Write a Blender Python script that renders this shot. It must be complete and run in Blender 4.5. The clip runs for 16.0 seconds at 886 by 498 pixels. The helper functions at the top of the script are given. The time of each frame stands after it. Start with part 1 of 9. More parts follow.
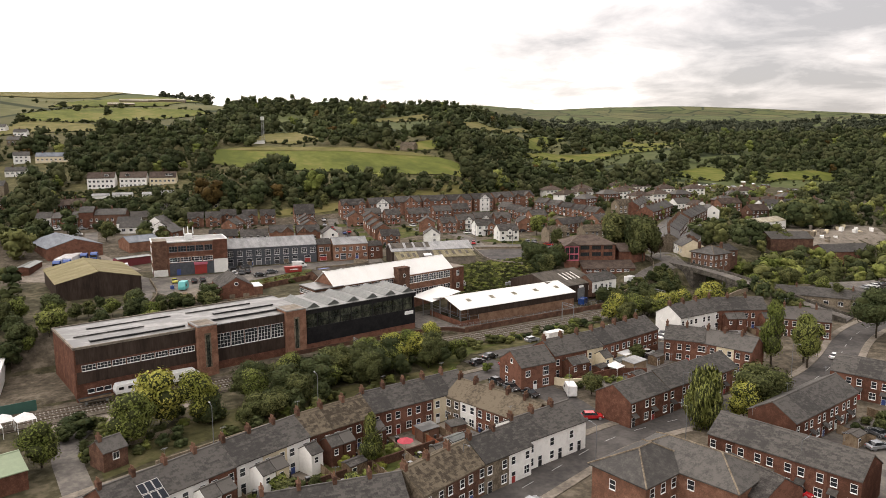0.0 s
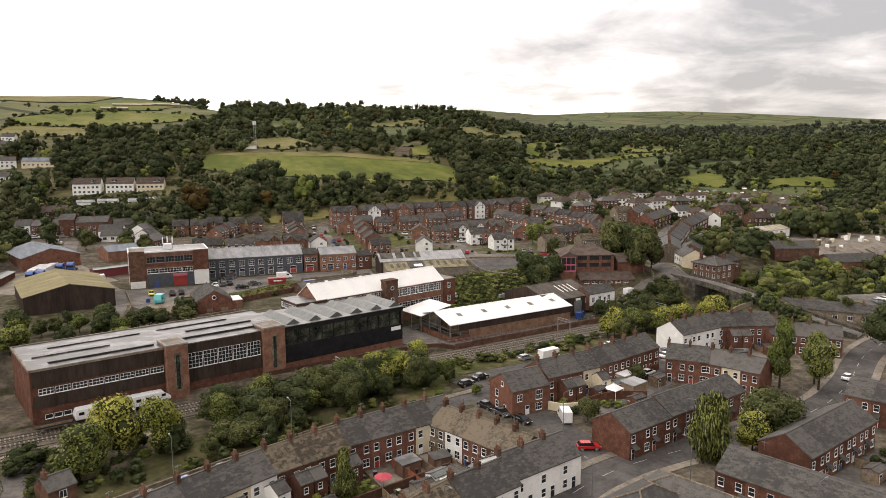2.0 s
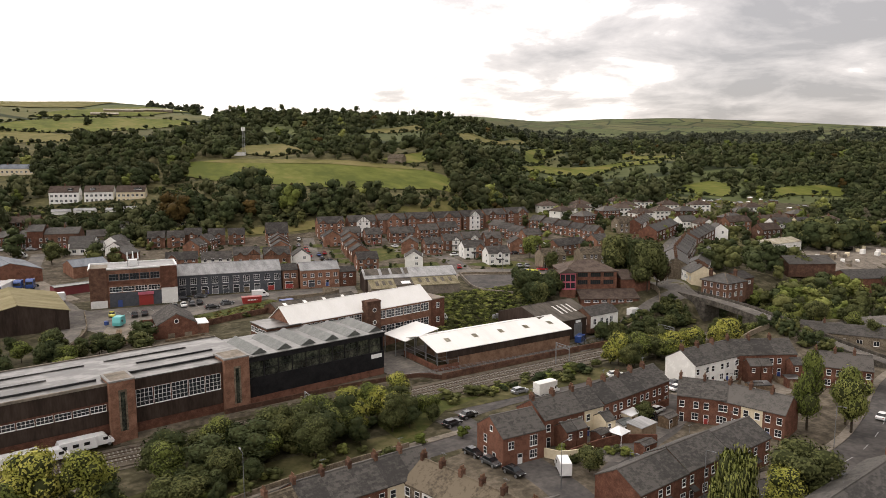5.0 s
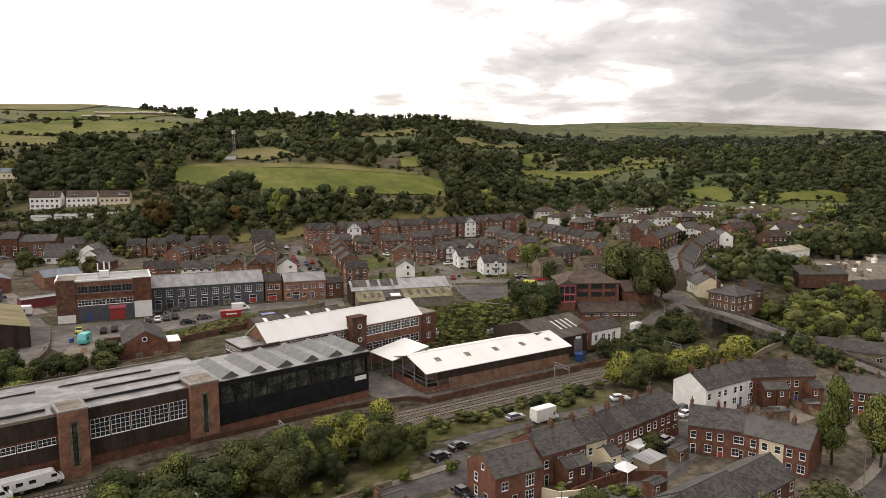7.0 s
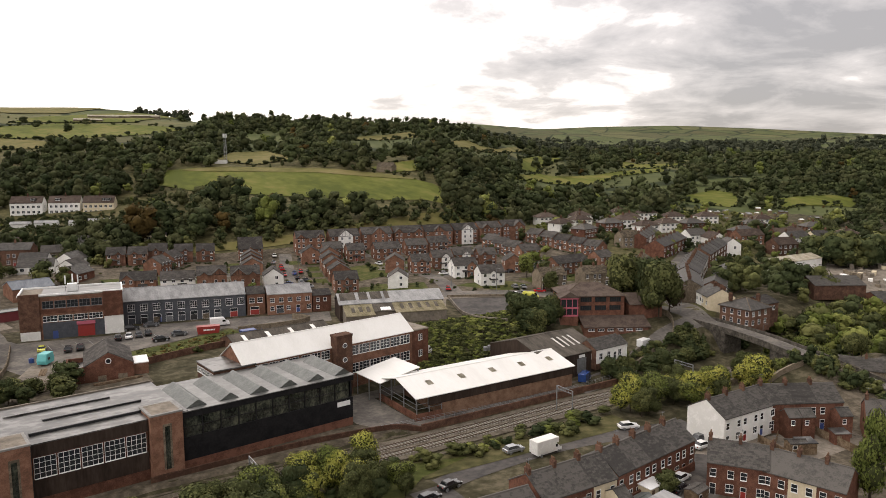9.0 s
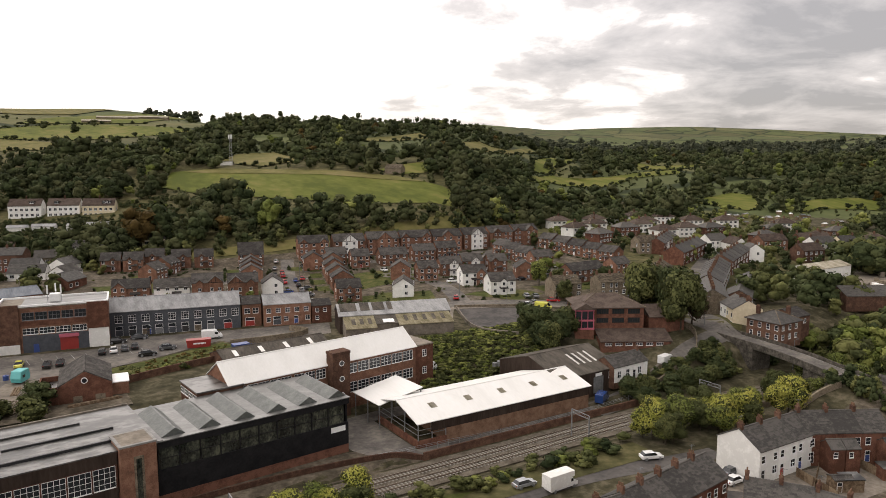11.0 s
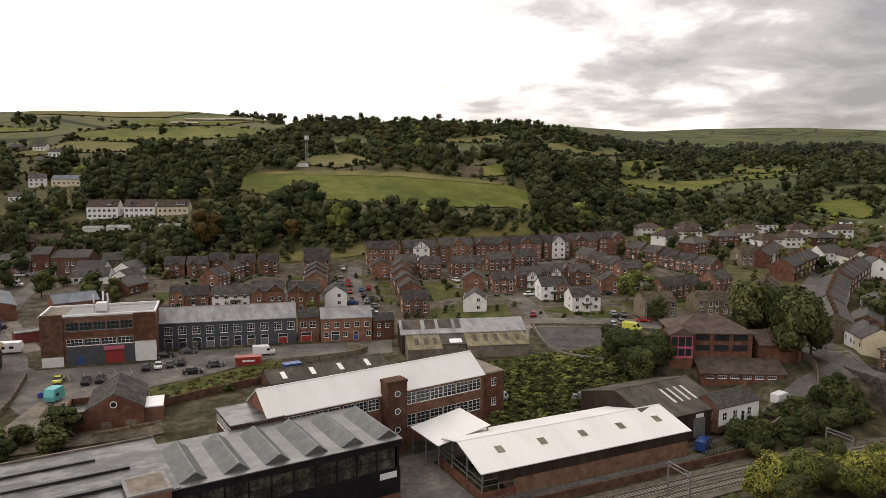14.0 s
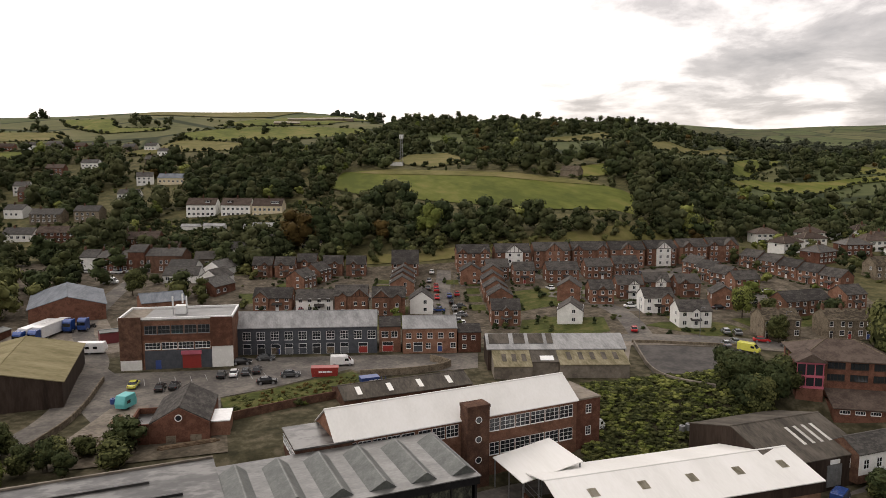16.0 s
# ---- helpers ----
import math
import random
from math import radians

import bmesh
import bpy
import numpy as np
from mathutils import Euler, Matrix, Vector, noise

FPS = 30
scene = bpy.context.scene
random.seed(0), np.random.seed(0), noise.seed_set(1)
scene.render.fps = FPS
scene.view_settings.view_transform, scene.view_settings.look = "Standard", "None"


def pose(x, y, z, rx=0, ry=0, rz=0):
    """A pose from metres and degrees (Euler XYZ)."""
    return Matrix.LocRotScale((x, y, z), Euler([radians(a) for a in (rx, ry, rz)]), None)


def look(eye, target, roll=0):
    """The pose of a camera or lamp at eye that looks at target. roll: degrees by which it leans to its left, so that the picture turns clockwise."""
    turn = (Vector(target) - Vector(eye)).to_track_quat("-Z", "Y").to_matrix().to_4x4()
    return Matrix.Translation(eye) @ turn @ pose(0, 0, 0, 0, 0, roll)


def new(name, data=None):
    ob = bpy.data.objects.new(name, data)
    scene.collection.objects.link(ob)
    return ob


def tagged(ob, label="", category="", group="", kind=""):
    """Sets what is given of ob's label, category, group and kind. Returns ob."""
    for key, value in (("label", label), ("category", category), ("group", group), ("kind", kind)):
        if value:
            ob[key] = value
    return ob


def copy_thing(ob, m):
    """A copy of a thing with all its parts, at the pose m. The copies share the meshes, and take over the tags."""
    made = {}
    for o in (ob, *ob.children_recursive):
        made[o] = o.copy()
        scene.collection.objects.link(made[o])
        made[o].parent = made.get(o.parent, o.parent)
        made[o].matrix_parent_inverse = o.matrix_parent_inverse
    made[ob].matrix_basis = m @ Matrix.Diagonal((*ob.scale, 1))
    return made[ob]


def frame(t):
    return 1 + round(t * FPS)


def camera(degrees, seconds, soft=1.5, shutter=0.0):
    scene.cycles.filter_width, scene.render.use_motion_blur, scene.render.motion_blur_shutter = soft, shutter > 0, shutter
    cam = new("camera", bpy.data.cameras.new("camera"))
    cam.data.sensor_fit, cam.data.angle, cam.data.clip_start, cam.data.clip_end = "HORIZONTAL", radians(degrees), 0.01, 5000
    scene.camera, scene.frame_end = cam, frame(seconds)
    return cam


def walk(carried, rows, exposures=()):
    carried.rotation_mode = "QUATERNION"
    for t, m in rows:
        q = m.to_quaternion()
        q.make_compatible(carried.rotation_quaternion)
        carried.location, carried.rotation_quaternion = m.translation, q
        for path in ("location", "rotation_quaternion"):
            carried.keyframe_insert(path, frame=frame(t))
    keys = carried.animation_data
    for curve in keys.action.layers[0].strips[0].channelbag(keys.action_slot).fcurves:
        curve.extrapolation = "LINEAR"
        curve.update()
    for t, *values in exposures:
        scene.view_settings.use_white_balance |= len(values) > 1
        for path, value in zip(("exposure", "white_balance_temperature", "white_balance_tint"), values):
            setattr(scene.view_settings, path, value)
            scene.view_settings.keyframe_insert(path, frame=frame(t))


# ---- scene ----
cam = camera(63.50, 16.0, soft=0.82)

# seconds, eye, heading to the left of +y, pitch, roll
FLIGHT = [
    (0, (0.00, 0.00, 59.99), 0.03, -8.78, -0.29),
    (1, (1.25, 5.25, 60.11), -0.06, -8.58, -0.27),
    (2, (2.73, 10.86, 60.36), -0.05, -8.41, -0.21),
    (3, (4.01, 16.96, 60.34), -0.03, -8.17, -0.13),
    (4, (5.06, 23.13, 60.57), -0.05, -8.04, -0.11),
    (6.5, (7.68, 39.72, 61.02), -0.16, -7.70, -0.08),
    (7, (8.12, 43.01, 61.09), -0.21, -7.64, -0.04),
    (7.5, (8.62, 46.34, 61.16), -0.22, -7.58, -0.06),
    (8, (8.99, 50.04, 61.16), -0.29, -7.48, -0.04),
    (10.5, (11.09, 67.08, 61.36), 0.27, -7.26, -0.04),
    (11, (11.36, 70.30, 61.42), 0.72, -7.24, -0.03),
    (11.5, (11.65, 73.78, 61.42), 1.33, -7.20, -0.00),
    (12, (11.99, 77.32, 61.44), 2.26, -7.22, -0.03),
    (12.5, (12.28, 80.79, 61.51), 3.20, -7.19, -0.01),
    (13, (12.46, 84.23, 61.54), 4.12, -7.15, -0.00),
    (13.5, (12.60, 87.80, 61.41), 5.54, -7.12, 0.04),
    (14, (12.63, 91.43, 61.27), 7.29, -7.09, 0.09),
    (14.5, (12.70, 95.05, 61.21), 9.25, -7.09, 0.14),
    (15, (12.57, 98.49, 61.30), 11.15, -7.12, 0.13),
    (15.5, (12.43, 101.98, 61.27), 13.07, -7.15, 0.13),
    (16, (12.13, 105.49, 61.35), 15.13, -7.17, 0.15),
]


def heading(yaw, pitch):
    a, b = radians(yaw), radians(pitch)
    return Vector((-math.sin(a) * math.cos(b), math.cos(a) * math.cos(b), math.sin(b)))


walk(cam, [(t, look(e, Vector(e) + 100 * heading(y, p), r)) for t, e, y, p, r in FLIGHT],
     [(0, 0.18, 6850, 15), (4, 0.00, 6850, 15), (8, -0.12, 6850, 15), (12, -0.22, 6850, 15), (14, -0.42, 6850, 15), (16, -0.44, 6850, 15)])

# ---- world, sun and sky ----
world = bpy.data.worlds.new("overcast_sky")
scene.world = world
world.use_nodes = True
wn, wl = world.node_tree.nodes, world.node_tree.links
wn.clear()
SUN_ELEV, SUN_ROT = radians(38), radians(-20)
sky = wn.new("ShaderNodeTexSky")
sky.sky_type, sky.sun_disc, sky.sun_elevation, sky.sun_rotation = "NISHITA", False, SUN_ELEV, SUN_ROT
coord = wn.new("ShaderNodeTexCoord")
split = wn.new("ShaderNodeSeparateXYZ")
wl.new(coord.outputs["Generated"], split.inputs[0])


def wmath(op, a, b=None, c=None):
    n = wn.new("ShaderNodeMath")
    n.operation = op
    for k, val in enumerate((a, b, c)):
        if val is None:
            continue
        if isinstance(val, (int, float)):
            n.inputs[k].default_value = val
        else:
            wl.new(val, n.inputs[k])
    return n.outputs[0]


# the cloud deck: direction projected on a plane overhead, so that clouds flatten towards the horizon
lift = wmath("ADD", wmath("MAXIMUM", split.outputs[2], 0.0), 0.22)
deck = wn.new("ShaderNodeCombineXYZ")
wl.new(wmath("DIVIDE", split.outputs[0], lift), deck.inputs[0])
wl.new(wmath("DIVIDE", split.outputs[1], lift), deck.inputs[1])
big = wn.new("ShaderNodeTexNoise")
big.inputs["Scale"].default_value, big.inputs["Detail"].default_value, big.inputs["Roughness"].default_value = 2.0, 10.0, 0.58
big.inputs["Distortion"].default_value = 0.3
wl.new(deck.outputs[0], big.inputs["Vector"])
# thicker, darker cloud towards the east (+x)
side = wmath("MULTIPLY_ADD", split.outputs[0], 1.25, -0.03)
thick = wmath("MULTIPLY_ADD", big.outputs[0], 2.3, wmath("SUBTRACT", wmath("MINIMUM", side, 0.5), 1.02))
ramp = wn.new("ShaderNodeValToRGB")
ramp.color_ramp.elements[0].position, ramp.color_ramp.elements[0].color = 0.0, (1.15, 1.13, 1.10, 1)
ramp.color_ramp.elements[1].position, ramp.color_ramp.elements[1].color = 0.75, (0.32, 0.32, 0.325, 1)
mid = ramp.color_ramp.elements.new(0.33)
mid.color = (0.57, 0.558, 0.55, 1)
wl.new(thick, ramp.inputs[0])
mixsky = wn.new("ShaderNodeMix")
mixsky.data_type = "RGBA"
mixsky.inputs[0].default_value = 0.93
skydim = wn.new("ShaderNodeMix")
skydim.data_type, skydim.blend_type = "RGBA", "MULTIPLY"
skydim.inputs[0].default_value = 1.0
skydim.inputs[7].default_value = (0.12, 0.12, 0.12, 1)
wl.new(sky.outputs[0], skydim.inputs[6])
wl.new(skydim.outputs[2], mixsky.inputs[6])
wl.new(ramp.outputs[0], mixsky.inputs[7])
back = wn.new("ShaderNodeBackground")
# an overcast sky is about three times as bright overhead as at the horizon
wl.new(wmath("MULTIPLY_ADD", wmath("MAXIMUM", split.outputs[2], 0.0), 0.85, 1.43), back.inputs[1])
wl.new(mixsky.outputs[2], back.inputs[0])
wout = wn.new("ShaderNodeOutputWorld")
wl.new(back.outputs[0], wout.inputs[0])

sun = new("sun", bpy.data.lights.new("sun", "SUN"))
sun.data.energy, sun.data.angle, sun.data.color = 0.6, radians(18), (1.0, 0.96, 0.9)
sun.matrix_world = look((0, 0, 0), (math.sin(-SUN_ROT) * math.cos(SUN_ELEV), -math.cos(SUN_ROT) * math.cos(SUN_ELEV), -math.sin(SUN_ELEV)))

# ---- the lie of the land ----
# u runs along the railway, v across it, uphill to the north
CA, SA, TURN = 0.843, 0.538, 32.55


def uvx(u, v):
    return (u * CA - v * SA, u * SA + v * CA)


def step(x, a, b):
    t = np.clip((np.asarray(x, float) - a) / (b - a), 0, 1)
    return t * t * (3 - 2 * t)


def waves(x, y, size):
    """Gentle rolling of the land, -1 to 1."""
    a, b = x / size, y / size
    return (np.sin(a * 1.7 + 1.3 * np.sin(b * 1.1)) + np.sin(b * 2.1 + 1.7 * np.sin(a * 0.9 + 2)) + np.sin((a + b) * 3.1 + 1)) / 3


def hill(x, y, bearing, far, wide, deep, high):
    """A hill at a bearing (tangent east of +y) and distance."""
    a, d = x / np.maximum(y, 50), np.hypot(x, y)
    return high * np.exp(-((a - bearing) / wide) ** 2 - ((d - far) / deep) ** 2)


def bend(u):
    """How far the railway has curved away to the south at u."""
    return 0.0017 * np.maximum(u - 150, 0) ** 2 * (1 - 0.5 * step(u, 220, 320))


def ground(x, y):
    x, y = np.asarray(x, float), np.asarray(y, float)
    u, v = x * CA + y * SA, -x * SA + y * CA
    vs = 184 + 6 * step(u, 78, 100) - 18 * step(u, 150, 215)
    z = 6 + 8.0 * step(v, vs, vs + 15 + 7 * step(u, 78, 100)) + (0.5 + 1.6 * step(u, 140, 175)) * step(v, 214, 258) + 4.8 * step(v, 262, 345)
    z += 6.5 * step(u, 158, 225) * step(v, 165.5, 172) * (1 - step(v, 178, 194))
    z += 5.5 * step(u, 178, 208) * step(v, 110, 138) * (1 - step(v + bend(u), 144, 150))
    w = v + bend(u)
    rail = step(w, 150.5, 153.5) * (1 - step(w, 164.5, 166))
    z = z * (1 - rail) + 5.0 * rail
    a = x / np.maximum(y, 50)
    q = y * (1 - 0.38 * step(a, 0.0, 0.16)) - 25 * step(a, -0.2, -0.5)
    far = np.interp(q, (150, 330, 400, 430, 554, 700, 900, 1100, 1500, 2000, 3000, 4600), (15, 20, 30, 35, 57, 72, 89, 93, 96, 125, 150, 160))
    d = np.hypot(x, y)
    west = np.where(a < -0.52, np.exp(-((a + 0.52) / 0.68) ** 2), np.exp(-((a + 0.52) / 0.25) ** 4))
    far = far + 46 * west * np.exp(-((d - 1500) / 520) ** 2) + hill(x, y, -0.17, 930, 0.10, 160, 8) + hill(x, y, -0.04, 900, 0.09, 150, 5)
    far = far + hill(x, y, 0.60, 2600, 0.12, 700, 25) + hill(x, y, 0.27, 4300, 0.34, 900, 84) + hill(x, y, 0.0, 4300, 0.12, 900, 40)
    far = far + waves(x, y, 160) * 3.0 * step(y, 480, 800) + waves(x + 900, y, 600) * 14 * step(y, 1200, 2600)
    b = step(v, 320, 365)
    return z * (1 - b) + far * b


def gz(u, v):
    return float(ground(*uvx(u, v)))


# ---- materials ----
def material(name, colors, scale=2.0, rough=0.85, metal=0.0, bump=0.0, bumpscale=None, streak=None, random_amount=0.0, island=0.0, spec=0.07, detail=6.0, fine=0.35):
    """A surface of two or three colours mixed by noise at two scales, in metres, with relief."""
    m = bpy.data.materials.new(name)
    m.use_nodes = True
    n, l = m.node_tree.nodes, m.node_tree.links
    b = n["Principled BSDF"]
    b.inputs["Roughness"].default_value, b.inputs["Metallic"].default_value = rough, metal
    b.inputs["Specular IOR Level"].default_value = spec
    tc = n.new("ShaderNodeNewGeometry")
    mp = n.new("ShaderNodeMapping")
    mp.vector_type = "TEXTURE"
    mp.inputs["Rotation"].default_value = (0, 0, radians(TURN))
    if streak:
        mp.inputs["Scale"].default_value = tuple(1 / k for k in streak)
    l.new(tc.outputs["Position"], mp.inputs[0])
    a = n.new("ShaderNodeTexNoise")
    a.inputs["Scale"].default_value, a.inputs["Detail"].default_value = 1 / scale, detail
    a.inputs["Roughness"].default_value = 0.65
    l.new(mp.outputs[0], a.inputs["Vector"])
    c = n.new("ShaderNodeTexNoise")
    c.inputs["Scale"].default_value, c.inputs["Detail"].default_value = 1 / fine, 2.0
    l.new(mp.outputs[0], c.inputs["Vector"])
    mx = n.new("ShaderNodeMath")
    mx.operation = "MULTIPLY_ADD"
    mx.inputs[1].default_value = 0.4
    l.new(c.outputs[0], mx.inputs[0])
    off = n.new("ShaderNodeMath")
    off.operation = "ADD"
    off.inputs[1].default_value = -0.2
    l.new(a.outputs[0], off.inputs[0])
    l.new(off.outputs[0], mx.inputs[2])
    fac = mx.outputs[0]
    for amount, node, out in ((random_amount, "ShaderNodeObjectInfo", "Random"), (island, "ShaderNodeNewGeometry", "Random Per Island")):
        if amount:
            o = n.new(node)
            k = n.new("ShaderNodeMath")
            k.operation = "MULTIPLY_ADD"
            k.inputs[1].default_value = amount
            l.new(o.outputs[out], k.inputs[0])
            k2 = n.new("ShaderNodeMath")
            k2.operation = "ADD"
            k2.inputs[1].default_value = -amount / 2
            l.new(fac, k2.inputs[0])
            l.new(k2.outputs[0], k.inputs[2])
            fac = k.outputs[0]
    r = n.new("ShaderNodeValToRGB")
    e = r.color_ramp.elements
    e[0].position, e[1].position = 0.34, 0.66
    e[0].color, e[1].color = (*colors[0], 1), (*colors[-1], 1)
    if len(colors) == 3:
        e.new(0.5).color = (*colors[1], 1)
    l.new(fac, r.inputs[0])
    l.new(r.outputs[0], b.inputs["Base Color"])
    if bump:
        bp = n.new("ShaderNodeBump")
        bp.inputs["Strength"].default_value, bp.inputs["Distance"].default_value = 0.7, bump
        t = n.new("ShaderNodeTexNoise")
        t.inputs["Scale"].default_value, t.inputs["Detail"].default_value = 1 / (bumpscale or fine), 3
        l.new(mp.outputs[0], t.inputs["Vector"])
        l.new(t.outputs[0], bp.inputs["Height"])
        l.new(bp.outputs[0], b.inputs["Normal"])
    return m


BRICK = material("red_brick", [(0.0835, 0.0400, 0.0270), (0.1263, 0.0590, 0.0400), (0.1840, 0.0900, 0.0620)], 1.6, 0.9, bump=0.01, random_amount=0.25, fine=0.18)
BRICK_ORANGE = material("orange_brick", [(0.1296, 0.0683, 0.0462), (0.1896, 0.0986, 0.0660), (0.2592, 0.1422, 0.0968)], 1.6, 0.9, bump=0.01, random_amount=0.2, fine=0.18)
BRICK_DARK = material("sooty_brick", [(0.069, 0.039, 0.028), (0.106, 0.059, 0.041), (0.159, 0.090, 0.063)], 1.4, 0.92, bump=0.012, random_amount=0.25, fine=0.2)
STONE = material("gritstone", [(0.10, 0.08, 0.058), (0.16, 0.13, 0.095), (0.23, 0.19, 0.14)], 1.2, 0.92, bump=0.02, random_amount=0.2, fine=0.3)
RENDER_W = material("white_render", [(0.66, 0.65, 0.615), (0.74, 0.73, 0.695), (0.80, 0.79, 0.755)], 1.5, 0.85, bump=0.004, random_amount=0.3)
RENDER_C = material("cream_render", [(0.55, 0.47, 0.33), (0.66, 0.58, 0.42)], 1.5, 0.85, bump=0.004)
SLATE = material("welsh_slate", [(0.0403, 0.0370, 0.0336), (0.0582, 0.0538, 0.0482), (0.0896, 0.0818, 0.0728)], 1.2, 0.62, bump=0.03, bumpscale=0.22, random_amount=0.28, fine=0.25, spec=0.2, island=0.3)
STONE_SLATE = material("stone_slate", [(0.0537, 0.0438, 0.0325), (0.0850, 0.0688, 0.0500), (0.1400, 0.1150, 0.0825)], 0.9, 0.9, bump=0.06, bumpscale=0.4, random_amount=0.15, fine=0.35, island=0.34)
TILE_GREY = material("concrete_tile", [(0.0384, 0.0348, 0.0324), (0.0600, 0.0552, 0.0504), (0.0960, 0.0876, 0.0792)], 2.0, 0.8, bump=0.025, bumpscale=0.25, random_amount=0.22, fine=0.25, island=0.14)
TILE_BROWN = material("brown_roof_tile", [(0.0510, 0.0374, 0.0306), (0.0765, 0.0570, 0.0467), (0.1062, 0.0816, 0.0672)], 2.0, 0.8, bump=0.025, bumpscale=0.25, random_amount=0.2, island=0.14)
ROOF_WHITE = material("white_coated_sheet", [(0.65, 0.64, 0.61), (0.69, 0.68, 0.65), (0.72, 0.71, 0.685)], 5.0, 0.55, bump=0.006, streak=(1, 0.12, 1))
ROOF_GREY = material("grey_profiled_sheet", [(0.17, 0.17, 0.17), (0.235, 0.235, 0.235), (0.30, 0.30, 0.295)], 2.0, 0.6, bump=0.01, streak=(1, 0.1, 1))
ROOF_TAN = material("tan_fibre_cement", [(0.145, 0.125, 0.064), (0.195, 0.168, 0.092), (0.245, 0.212, 0.125)], 3.0, 0.85, bump=0.01, streak=(0.2, 1, 1))
ROOF_CREAM = material("weathered_asbestos_sheet", [(0.22, 0.19, 0.13), (0.33, 0.30, 0.23), (0.42, 0.39, 0.32)], 2.2, 0.88, bump=0.012, streak=(1, 0.2, 1))
FELT_GREY = material("grey_roofing_felt", [(0.060, 0.060, 0.057), (0.100, 0.100, 0.095), (0.150, 0.149, 0.142)], 2.6, 0.38, bump=0.008, streak=(0.5, 1, 1), spec=0.4, detail=8)
BRICK_PALE = material("pale_orange_brick", [(0.140, 0.082, 0.054), (0.195, 0.118, 0.078), (0.250, 0.158, 0.108)], 1.6, 0.9, bump=0.01, fine=0.18)
FELT = material("wet_roofing_felt", [(0.0190, 0.0180, 0.0170), (0.0520, 0.0500, 0.0470), (0.1350, 0.1310, 0.1240)], 4.2, 0.34, bump=0.01, streak=(0.55, 1, 1), spec=0.4, detail=5, fine=1.3)
for node in FELT.node_tree.nodes:
    if node.bl_idname == "ShaderNodeValToRGB":
        for stop, place in zip(node.color_ramp.elements, (0.40, 0.50, 0.60)):
            stop.position = place
ROOF_BROWN = material("brown_profiled_sheet", [(0.050, 0.044, 0.037), (0.080, 0.070, 0.058), (0.115, 0.100, 0.083)], 2.4, 0.75, bump=0.01, streak=(1, 0.15, 1))
ROOF_PALE = material("pale_grey_sheet", [(0.20, 0.20, 0.20), (0.28, 0.28, 0.275), (0.36, 0.355, 0.35)], 2.4, 0.65, bump=0.01, streak=(1, 0.12, 1))
ROOF_BEIGE = material("mossy_beige_sheet", [(0.12, 0.105, 0.06), (0.19, 0.165, 0.105), (0.26, 0.23, 0.155)], 1.6, 0.88, bump=0.012, streak=(1, 0.2, 1))
ROOF_BLUE = material("blue_grey_sheet", [(0.095, 0.105, 0.12), (0.135, 0.15, 0.17), (0.18, 0.195, 0.215)], 2.4, 0.6, bump=0.01, streak=(1, 0.15, 1))
FELT_GREEN = material("green_grey_sheet", [(0.058, 0.063, 0.058), (0.086, 0.092, 0.085), (0.120, 0.127, 0.117)], 2.0, 0.5, bump=0.008, spec=0.45)
CLAD_DARK = material("dark_brown_cladding", [(0.028, 0.020, 0.016), (0.042, 0.030, 0.024), (0.060, 0.044, 0.035)], 2.5, 0.55, bump=0.006, streak=(1, 1, 0.2))
CLAD_BLACK = material("black_cladding", [(0.012, 0.012, 0.013), (0.022, 0.021, 0.022)], 2.0, 0.5)
BOARD_GREY = material("slate_grey_paint", [(0.06, 0.065, 0.075), (0.085, 0.09, 0.10)], 1.2, 0.75)
ASPHALT = material("asphalt", [(0.080, 0.073, 0.068), (0.122, 0.111, 0.099), (0.180, 0.162, 0.140)], 6.0, 0.82, bump=0.005, fine=0.8)
ASPHALT_DARK = material("dark_asphalt", [(0.055, 0.052, 0.050), (0.080, 0.073, 0.068), (0.106, 0.098, 0.090)], 5.0, 0.85, bump=0.004, fine=0.9)
CONCRETE = material("worn_concrete", [(0.1192, 0.1028, 0.0848), (0.1830, 0.1583, 0.1283), (0.2468, 0.2130, 0.1755)], 4.0, 0.85, bump=0.008, fine=0.7)
KERB = material("kerb_stone", [(0.20, 0.195, 0.185), (0.28, 0.27, 0.255)], 1.0, 0.9)
EARTH = material("rough_ground", [(0.030, 0.028, 0.016), (0.058, 0.052, 0.030), (0.115, 0.098, 0.066)], 4.0, 0.95, bump=0.12, bumpscale=1.5, fine=1.6)
GRASS = material("grass_bank", [(0.040, 0.048, 0.014), (0.065, 0.074, 0.022), (0.11, 0.10, 0.038)], 5.0, 0.95, bump=0.08, bumpscale=0.9, fine=1.1)
FIELD = material("pasture", [(0.064, 0.077, 0.015), (0.098, 0.110, 0.022), (0.150, 0.137, 0.042)], 34.0, 0.95, bump=0.05, bumpscale=2.0, fine=5.0, streak=(1, 0.45, 1))
FIELD_DRY = material("dry_pasture", [(0.092, 0.088, 0.028), (0.130, 0.118, 0.042), (0.172, 0.145, 0.062)], 30.0, 0.95, bump=0.05, bumpscale=2.0, fine=5.0)
TOWN = material("worn_town_ground", [(0.0510, 0.0429, 0.0302), (0.0882, 0.0735, 0.0540), (0.1508, 0.1266, 0.0950)], 3.2, 0.92, bump=0.02, bumpscale=0.8, fine=0.9, detail=9)
BALLAST = material("track_ballast", [(0.0660, 0.0541, 0.0409), (0.1056, 0.0891, 0.0693), (0.1452, 0.1254, 0.0990)], 1.6, 0.95, bump=0.04, bumpscale=0.2, fine=0.16)
